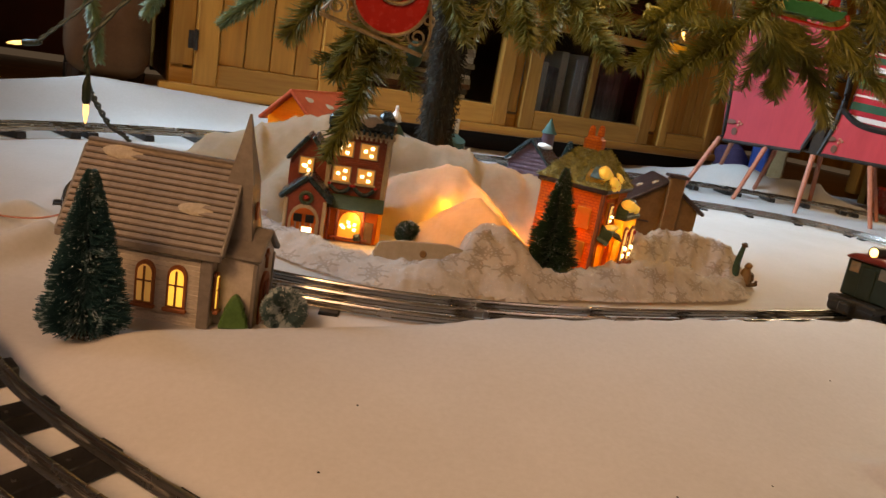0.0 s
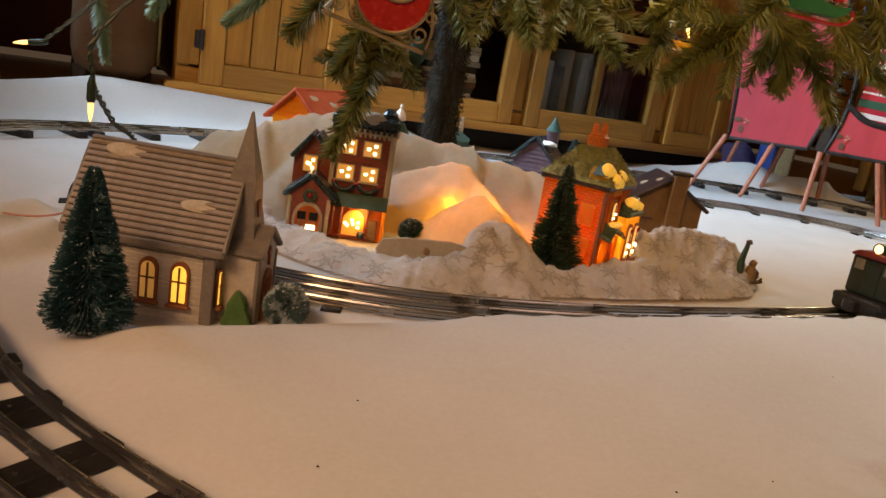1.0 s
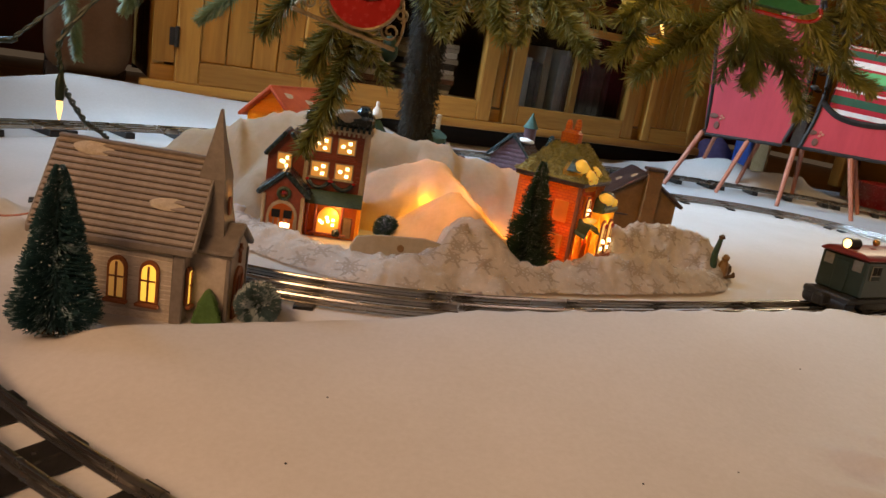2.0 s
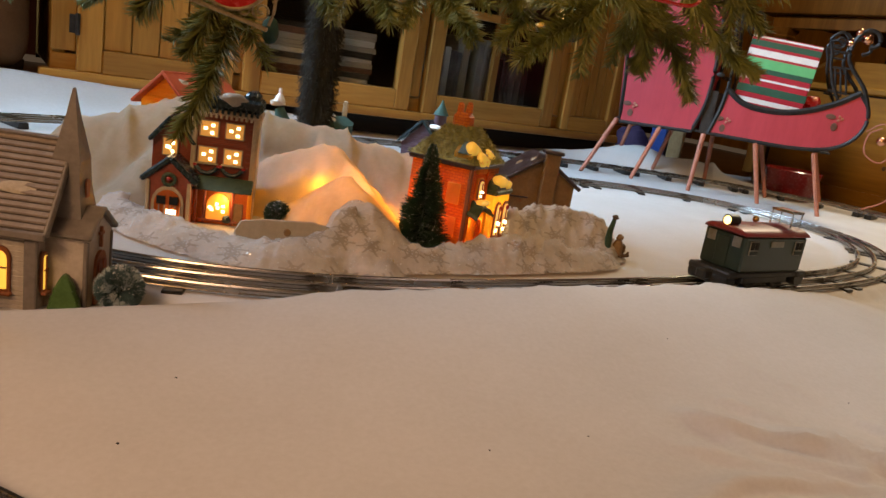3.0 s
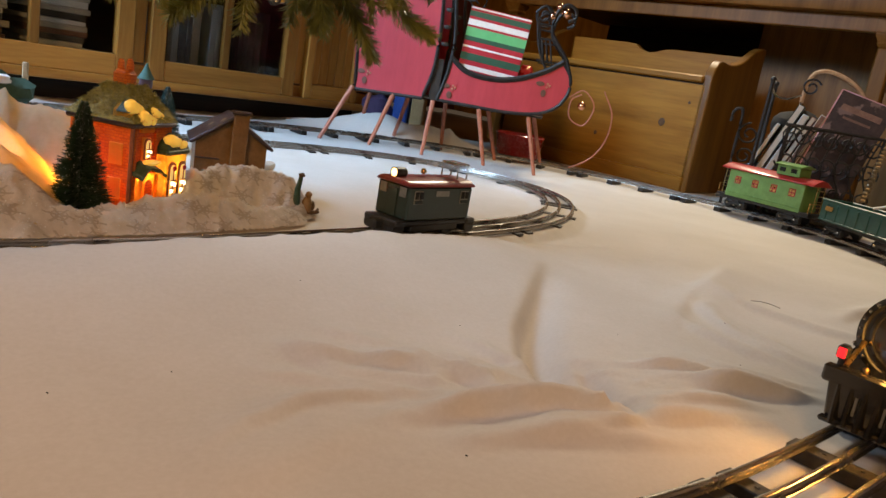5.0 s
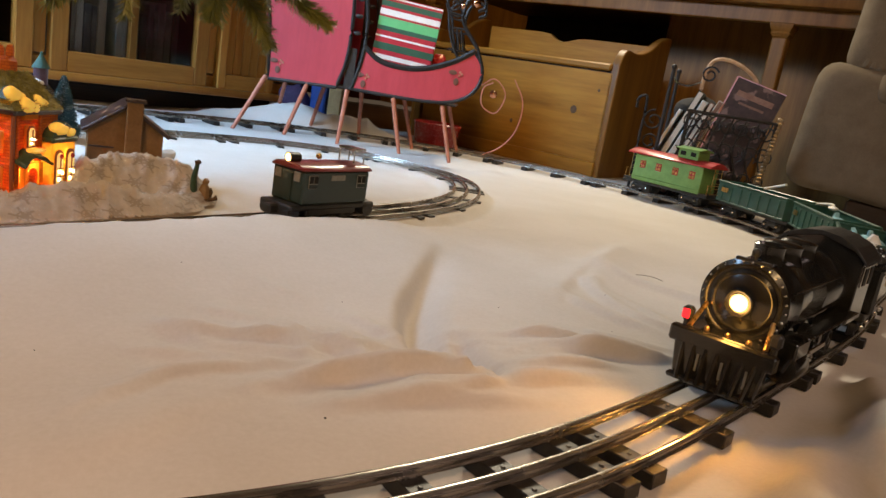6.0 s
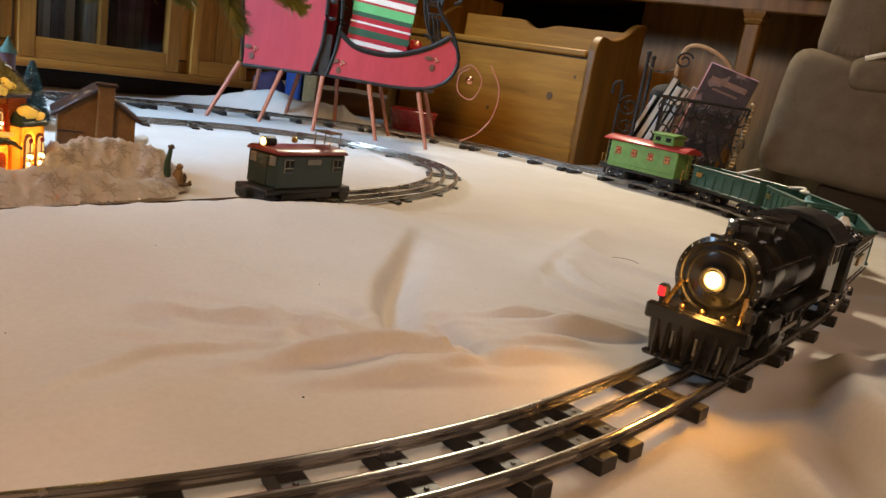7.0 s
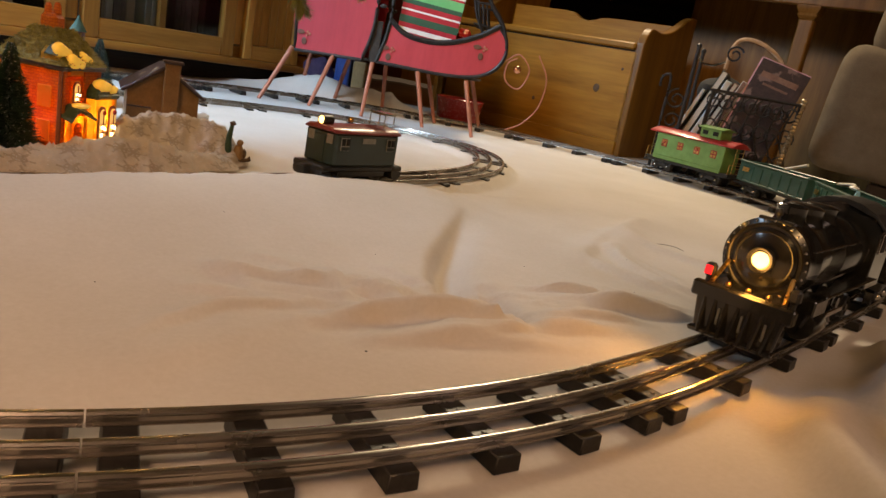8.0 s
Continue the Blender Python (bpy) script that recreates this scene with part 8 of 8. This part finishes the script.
lump_b.matrix_world = RACK @ pose(0.055, 0.075, 0.120)
tagged(lump_b, "soft black plush bag stuffed in the iron rack", "bag")


def cushion(name, sx, sy, sz, at, parent, material, bevel=0.04, rot=(0, 0, 0), sag=0.006, seed=1):
    b = box(sx, sy, sz, (0, 0, 0), bevel, seg=5)
    bmesh.ops.subdivide_edges(b, edges=[e for e in b.edges if e.calc_length() > 0.05], cuts=5, use_grid_fill=True)
    for v in b.verts:
        v.co += sag * noise.noise_vector(v.co * 9 + Vector((seed, 0, 0)))
    bmesh.ops.transform(b, matrix=pose(*at, *rot), verts=b.verts)
    return part(name, b, material, parent, shade=60)


def armchair():
    a = thing("upholstered_armchair", pose(1.340, 0.873, 0, 0, 0, -56), "taupe upholstered recliner armchair with gathered back cushion", "armchair")
    # The base is coloured as the shade under the chair.
    part("base", box(0.36, 0.26, 0.060, (0.27, 0.17, 0.030), 0.004), DARK_SHADE_WOOD, a, "recessed base coloured dark as shade")
    cushion("side", 0.44, 0.24, 0.225, (0.205, 0.125, 0.168), a, TAUPE, 0.045, (0, 4, 0), 0.006, 1)
    cushion("arm", 0.36, 0.20, 0.060, (0.270, 0.095, 0.262), a, TAUPE, 0.028, (0, -2, 0), 0.004, 3)
    cushion("backrest", 0.125, 0.26, 0.24, (0.092, 0.150, 0.385), a, TAUPE, 0.055, (0, 6, 0), 0.008, 4)
    part("arm_edge", tube(bez([(0.110, -0.006, 0.282), (0.150, -0.008, 0.294), (0.22, -0.008, 0.294), (0.40, -0.008, 0.292)], 8), 0.0042, 8), WHITE, a, "pale piping")
    for k in range(5):
        part("gather", tube(bez([(0.112 - 0.013 * k, 0.028, 0.288), (0.104 - 0.008 * k, 0.0255, 0.335), (0.100 - 0.002 * k, 0.030, 0.42)], 6), 0.0052, 8, taper=0.5), TAUPE, a)
    return a


armchair()

# brown upholstered seat and cord at the far left
left = thing("upholstered_footstool", CAB @ pose(-0.86, -0.02, 0, 0, 0, 0), "tan brown upholstered seat with rounded corners beside the cabinet", "seat")
cushion("seat", 0.115, 0.30, 0.44, (0.02, 0.15, 0.265), left, BROWN_CLOTH, 0.045, (0, 0, 0), 0.006, 8)
for x in (-0.02, 0.06):
    for y in (0.04, 0.26):
        part("foot", rod((x, y, 0.0), (x, y, 0.06), 0.010, 0.014, 10), DARK_SHADE_WOOD, left)
cord = part("power_cord", tube(bez([(-0.62, 1.16, 0.0), (-0.60, 1.14, 0.10), (-0.55, 1.12, 0.16), (-0.50, 1.12, 0.12), (-0.49, 1.12, 0.0)], 8), 0.003, 6), IRON, None)
tagged(cord, "black power cord looping up from the floor", "cord")


# ---------------------------------------------------------------- the fir tree over the village
def fir_branch(parent, pts, length, material, seed, density=1.0, spread=1.0):
    """A twig with needles all round, longest in its middle; it sits on points from root to tip."""
    rnd = random.Random(seed)
    line = bez(pts, 10)
    b = bmesh.new()
    tube(line, 0.0022, 6, b, taper=0.45)
    total = sum((q - p).length for p, q in zip(line, line[1:]))
    count = int(total * 3400 * density)
    n = len(line) - 1
    for k in range(count):
        f = rnd.random() * n
        i = min(int(f), n - 1)
        p = line[i].lerp(line[i + 1], f - i)
        d = (line[i + 1] - line[i]).normalized()
        a = rnd.uniform(0, 2 * math.pi)
        s = d.cross(Vector((0.3, 0.2, 1))).normalized()
        u = s.cross(d)
        side = s * math.cos(a) + u * math.sin(a)
        w = (side * rnd.uniform(0.7, 1.1) * spread + d * rnd.uniform(0.55, 1.0) + Vector((0, 0, rnd.uniform(-0.12, 0.06)))).normalized()
        L = length * rnd.uniform(0.7, 1.15) * (1 - 0.45 * (f / n) ** 3)
        e = w.cross(d).normalized() * 0.00055
        g = w.cross(e).normalized() * 0.00042
        q = p + w * L
        m = p + w * L * 0.6 + d * L * 0.05
        v = [b.verts.new(p + e), b.verts.new(p - e * 0.5 + g), b.verts.new(p - e * 0.5 - g)]
        x = [b.verts.new(m + e), b.verts.new(m - e * 0.5 + g), b.verts.new(m - e * 0.5 - g)]
        t = b.verts.new(q)
        for i in range(3):
            j = (i + 1) % 3
            b.faces.new((v[i], v[j], x[j], x[i]))
            b.faces.new((x[i], x[j], t))
    return part("branch", b, material, parent, shade=0)


tree = thing("christmas_tree", pose(0.010, 0.715, 0.0), "artificial fir tree with dark fuzzy trunk and drooping green branches", "christmas tree")
T0 = Vector((0.010, 0.715, 0.0))
b = lathe([(0.016, 0.0), (0.0148, 0.06), (0.0138, 0.12), (0.0135, 0.40), (0.014, 0.90), (0.010, 1.5)], 18)
for v in b.verts:
    v.co += 0.0016 * noise.noise_vector(v.co * 60)
part("trunk", b, BARK, tree, "dark fuzzy trunk")
rnd = random.Random(77)
fz = bmesh.new()
for k in range(3600):            # the trunk's short bristles
    z, a = rnd.uniform(0.05, 0.34), rnd.uniform(0, 2 * math.pi)
    r = 0.0135
    p = Vector((r * math.cos(a), r * math.sin(a), z))
    q = p + Vector((math.cos(a) * rnd.uniform(0.002, 0.008), math.sin(a) * rnd.uniform(0.002, 0.008), rnd.uniform(-0.012, 0.004)))
    rod(p, q, 0.0006, 0.0003, 3, fz)
part("trunk_bristles", fz, BARK, tree, shade=0)
sleeve = part("trunk_sleeve", lathe([(0.0175, 0.0), (0.0165, 0.05), (0.0155, 0.070), (0.0140, 0.074)], 18), BARK, tree)


def rel(x, y, z):
    return (x - T0.x, y - T0.y, z)


TWIGS = {
    "droop": [(-0.031, 0.56, 0.221), (-0.028, 0.52, 0.166), (-0.028, 0.48, 0.124), (-0.04, 0.452, 0.079)],
    "droop2": [(-0.032, 0.54, 0.206), (-0.039, 0.5, 0.156), (-0.049, 0.49, 0.128)],
    "topleft": [(-0.057, 0.56, 0.209), (-0.079, 0.53, 0.171), (-0.093, 0.52, 0.148)],
    "pale": [(-0.147, 0.7, 0.21), (-0.172, 0.68, 0.174), (-0.194, 0.67, 0.15)],
    "fl": [(-0.403, 0.8, 0.201), (-0.384, 0.8, 0.139), (-0.374, 0.8, 0.089)],
    "fl2": [(-0.27, 0.75, 0.203), (-0.291, 0.75, 0.167), (-0.301, 0.75, 0.146)],
    "trunkR": [(-0.017, 0.66, 0.252), (0.008, 0.62, 0.205), (0.03, 0.6, 0.167)],
    "trunkR2": [(0.023, 0.64, 0.254), (0.048, 0.6, 0.218), (0.061, 0.58, 0.182)],
    "mid": [(0.074, 0.62, 0.254), (0.095, 0.58, 0.219), (0.122, 0.55, 0.188), (0.138, 0.53, 0.169)],
    "mid2": [(0.049, 0.6, 0.239), (0.068, 0.57, 0.201), (0.077, 0.55, 0.171)],
    "mid3": [(0.091, 0.62, 0.257), (0.105, 0.58, 0.216), (0.118, 0.56, 0.184)],
    "r1": [(0.264, 0.6, 0.243), (0.232, 0.58, 0.207), (0.202, 0.56, 0.183), (0.176, 0.54, 0.159)],
    "r1b": [(0.224, 0.62, 0.268), (0.197, 0.6, 0.228), (0.164, 0.58, 0.2)],
    "r2": [(0.246, 0.64, 0.262), (0.279, 0.65, 0.223), (0.3, 0.66, 0.193), (0.299, 0.665, 0.171)],
    "r3": [(0.286, 0.66, 0.261), (0.311, 0.67, 0.219), (0.338, 0.675, 0.185), (0.36, 0.68, 0.152)],
    "r3b": [(0.297, 0.66, 0.272), (0.336, 0.67, 0.238), (0.38, 0.68, 0.202), (0.416, 0.68, 0.183)],
    "r4": [(0.327, 0.66, 0.285), (0.364, 0.66, 0.255), (0.403, 0.66, 0.22)],
    "r5": [(0.211, 0.66, 0.277), (0.246, 0.66, 0.251), (0.272, 0.66, 0.227)],
    "r6": [(0.178, 0.66, 0.272), (0.196, 0.66, 0.238), (0.235, 0.66, 0.216)],
    "r7": [(0.295, 0.66, 0.263), (0.302, 0.67, 0.218), (0.287, 0.68, 0.187)],
    "s1": [(0.169, 0.62, 0.22), (0.18, 0.6, 0.194), (0.165, 0.59, 0.171)],
    "far1": [(0.003, 0.72, 0.265), (-0.0, 0.74, 0.211), (-0.001, 0.76, 0.174)],
}

NEAR_PALE = {"pale", "fl", "fl2"}
for k, (nm, pts) in enumerate(TWIGS.items()):
    loc = [Vector(rel(*p)) for p in pts]
    root = loc[0]
    out = Vector((root.x, root.y, 0))
    start = Vector((0, 0, root.z + 0.06 + 0.10 * out.length)) + out.normalized() * 0.012
    mid = start.lerp(root, 0.55) + Vector((0, 0, 0.03))
    fir_branch(tree, [start, mid, root + Vector((0, 0, 0.012))], 0.020, NEEDLE, 500 + k, 0.55)
    pale = nm in NEAR_PALE
    fir_branch(tree, loc, 0.0165 if pale else 0.0215 if nm.startswith(("droop", "top", "mid", "trunk")) else 0.023, NEEDLE_PALE if pale else NEEDLE, 100 + k, 2.6 if pale else 1.9 if nm.startswith(("droop", "mid", "r")) else 1.3, 0.7 if pale else 0.9)
    if nm in ("droop", "mid", "r1", "r2", "r3", "r3b", "r4", "mid3", "trunkR2"):
        d = (loc[-1] - loc[0]).normalized()
        sx = Vector((d.z, 0, -d.x)).normalized() if abs(d.y) < 0.95 else Vector((1, 0, 0))
        for e in (-1, 1):
            p0 = loc[1]
            fir_branch(tree, [p0, p0 + (d + sx * e * 0.7).normalized() * 0.025, p0 + (d * 1.1 + sx * e * 0.8).normalized() * 0.055], 0.018, NEEDLE, 300 + 2 * k + e, 0.9)
# Unseen branches, set dense so they shade the village from the far light.
for k in range(72):              # upper whorls, above the view
    a, z = k * 2.4, 0.42 + 0.05 * (k % 8)
    L = (0.42 - 0.02 * (k % 8)) * (0.75 + 0.25 * ((k * 7) % 5) / 4)
    d = Vector((math.cos(a), math.sin(a), 0))
    fir_branch(tree, [d * 0.012 + Vector((0, 0, z)), d * L * 0.5 + Vector((0, 0, z + 0.03)), d * L + Vector((0, 0, z - 0.02))], 0.030, NEEDLE, 700 + k, 0.36)


# fairy lights, with their twisted wire
def fairy_bulb(at, turn=(0, 0, 0), watts=0.0):
    b = thing("fairy_light", pose(*at, *turn), "warm white fairy light in a dark green socket", "fairy light", "fairy lights")
    part("socket", lathe([(0.0020, 0.004), (0.0028, 0.006), (0.0028, 0.016), (0.0014, 0.020), (0, 0.020)], 10), WIRE_GREEN, b)
    part("bulb", lathe([(0, -0.009), (0.0008, -0.007), (0.0018, -0.001), (0.0018, 0.003), (0.0014, 0.006), (0, 0.006)], 10), BULB, b, "glowing bulb")
    return b


for x, y, z, w in ((-0.05, 0.60, 0.36, 0.22), (0.24, 0.60, 0.345, 0.22), (-0.24, 0.66, 0.34, 0.08), (0.12, 0.54, 0.325, 0.22), (0.06, 0.86, 0.34, 0.14)):
    fairy_bulb((x, y, z))
    bulb_light("fairy_glow", (x, y, z - 0.016), w, (1.0, 0.55, 0.16), 0.008)
for at, turn in (((-0.199, 0.452, 0.081), (0, 0, 0)), ((-0.340, 0.600, 0.106), (0, 80, 10)), ((0.254, 0.84, 0.222), (0, -20, 0)), ((0.296, 0.70, 0.228), (0, 30, 0)), ((-0.02, 0.50, 0.235), (0, 0, 0)), ((0.15, 0.60, 0.245), (0, 20, 0)), ((0.40, 0.70, 0.27), (0, 0, 0))):
    fairy_bulb(at, turn)


for x, y, z in ((0.246, 0.815, 0.212), (0.286, 0.690, 0.218), (0.145, 0.585, 0.236)):      # the lit bulbs low in the branches
    bulb_light("fairy_glow", (x, y, z), 0.10, (1.0, 0.60, 0.22), 0.006)


def twisted_wire(pts, label):
    line = bez(pts, 14)
    b = bmesh.new()
    for ph in (0, math.pi):
        pp = []
        for i, p in enumerate(line):
            pp.append(p + Vector((0.0012 * math.cos(i * 0.9 + ph), 0.0006 * math.sin(i * 0.9 + ph), 0.0012 * math.sin(i * 0.9 + ph))))
        tube(pp, 0.0011, 5, b)
    w = part("light_wire", b, WIRE_GREEN, None)
    return tagged(w, label, "wire", "fairy light wires")


twisted_wire([(-0.199, 0.452, 0.097), (-0.204, 0.47, 0.088), (-0.222, 0.53, 0.062), (-0.238, 0.59, 0.045), (-0.246, 0.62, 0.028), (-0.262, 0.63, 0.006), (-0.30, 0.64, 0.004)], "twisted dark green fairy light wire hanging to the sheet")
twisted_wire([(-0.199, 0.452, 0.099), (-0.20, 0.46, 0.13), (-0.16, 0.50, 0.19), (-0.10, 0.58, 0.26), (-0.04, 0.66, 0.30)], "twisted dark green fairy light wire rising into the tree")
twisted_wire([(-0.325, 0.600, 0.108), (-0.30, 0.62, 0.14), (-0.25, 0.66, 0.21), (-0.12, 0.69, 0.29), (-0.02, 0.70, 0.33)], "twisted dark green fairy light wire rising into the tree")

# ornaments
med = thing("medallion_ornament", pose(-0.013, 0.44, 0.1755, 0, 13, 0), "red enamel medallion ornament on a gold filigree stand", "ornament", "ornaments")
part("plate", lathe([(0.0, -0.0012), (0.0225, -0.0012), (0.0235, 0), (0.0225, 0.0012), (0.0, 0.0012)], 32, pose(0, 0, 0.006, 90, 0, 0)), RED_GLOSS, med, "red enamel disc")
part("rim", tube([(0.0232 * math.cos(2 * math.pi * i / 40), -0.001, 0.006 + 0.0232 * math.sin(2 * math.pi * i / 40)) for i in range(40)], 0.0012, 6, closed=True), GOLD_WIRE, med)
part("inner_rim", tube([(0.0135 * math.cos(2 * math.pi * i / 32), -0.002, 0.012 + 0.0105 * math.sin(2 * math.pi * i / 32)) for i in range(32)], 0.0012, 6, closed=True), GOLD_WIRE, med)
part("boss", lathe([(0.0115, 0), (0.010, 0.0022), (0.0, 0.0030)], 24, pose(0, -0.001, 0.014, 90, 0, 0)), CREAMTRIM, med)
part("foot_bar", box(0.066, 0.0030, 0.0026, (-0.004, 0, -0.0200), 0.0006), GOLD_WIRE, med)
for x, z, r, a in ((-0.028, -0.012, 0.0060, 0.0), (-0.0165, -0.0135, 0.0050, 2.0), (0.0130, -0.0135, 0.0050, 1.0), (0.0225, -0.011, 0.0058, 3.0), (-0.023, -0.002, 0.0042, 4.0), (0.0255, 0.0, 0.0042, 5.0), (-0.002, -0.0165, 0.0030, 1.5)):
    part("filigree", tube(spiral(x, z, r, r * 0.25, a, 1.4, 0.0, 16), 0.0008, 5), GOLD_WIRE, med)
part("filigree", tube(bez([(-0.036, 0, -0.0175), (-0.030, 0, -0.006), (-0.0235, 0, 0.006)], 6), 0.0010, 5), GOLD_WIRE, med)
part("filigree", tube(bez([(0.029, 0, -0.0175), (0.029, 0, -0.006), (0.0235, 0, 0.008)], 6), 0.0010, 5), GOLD_WIRE, med)
part("hanger", tube([(0, 0, 0.029), (0.002, 0, 0.06), (0, 0.01, 0.10)], 0.0004, 4), GOLD_WIRE, med)
tealb = part("bauble", ball(0.0075, (0, 0, 0), (0.8, 0.8, 1.2), seg=16, lump=0.15), TEAL, None)
tealb.matrix_world = pose(0.000, 0.505, 0.150)
tagged(tealb, "small teal glitter bauble hanging in the fir", "ornament", "ornaments")

car = thing("toy_car_ornament", pose(0.262, 0.90, 0.199, 0, 6, 4), "yellow convertible toy car hanging as an ornament", "ornament", "ornaments")
part("body", prism([(-0.028, 0.004), (0.028, 0.004), (0.029, 0.009), (0.022, 0.0125), (0.008, 0.0140), (-0.012, 0.0140), (-0.026, 0.0115), (-0.030, 0.008)], 0.022, pose(0, -0.011, 0), 0.0015), YELLOW_PAINT, car)
part("windscreen", prism([(-0.010, 0.0135), (-0.0085, 0.0135), (-0.0015, 0.0205), (-0.0035, 0.0205)], 0.018, pose(0, -0.009, 0), 0.0003), STEEL, car, "bright windscreen frame")
part("seat", box(0.012, 0.016, 0.003, (0.006, 0, 0.0145), 0.001), SATIN, car)
for x in (-0.017, 0.018):
    for y in (-0.0112, 0.0112):
        w = part("wheel", lathe([(0.0052, -0.0018), (0.0052, 0.0018), (0.004, 0.0024), (0, 0.0020)], 14, pose(x, y, 0.0045, 90 if y < 0 else -90, 0, 0)), SATIN, car)
        part("hub", lathe([(0.0026, 0.0020), (0.0020, 0.0030), (0, 0.0032)], 10, pose(x, y, 0.0045, 90 if y < 0 else -90, 0, 0)), STEEL, w)
part("hanger", tube([(0, 0, 0.020), (0.001, 0, 0.05), (0, 0, 0.09)], 0.0004, 4), GOLD_WIRE, car)

sl = thing("sleigh_ornament", pose(0.283, 0.60, 0.2275, 0, 3, 0), "small red and green painted sleigh ornament with presents", "ornament", "ornaments")
part("body", prism([(-0.026, 0.006), (-0.020, 0.001), (0.022, 0.0), (0.030, 0.004), (0.032, 0.010), (0.020, 0.008), (0.006, 0.012), (-0.008, 0.010), (-0.018, 0.014), (-0.026, 0.012)], 0.010, pose(0, -0.005, 0), 0.0008), GREEN_GLOSS, sl)
part("runner", tube(bez([(-0.038, 0, 0.006), (-0.036, 0, -0.001), (-0.022, 0, -0.003), (0.024, 0, -0.004), (0.036, 0, 0.002), (0.034, 0, 0.008)], 6), 0.0016, 6), RED_GLOSS, sl, "red runner")
for x, mat, w, h in ((0.0, YELLOW_PAINT, 0.008, 0.012), (0.010, WHITE, 0.011, 0.010), (0.021, RED_GLOSS, 0.007, 0.007)):
    p = part("present", box(w, 0.008, h, (x, 0, 0.012 + h / 2), 0.0006), mat, sl)
    part("ribbon", box(0.0018, 0.0086, h + 0.0006, (x, 0, 0.012 + h / 2)), RED_GLOSS, p)
part("hanger", tube([(0, 0, 0.02), (0, 0.01, 0.06)], 0.0004, 4), GOLD_WIRE, sl)
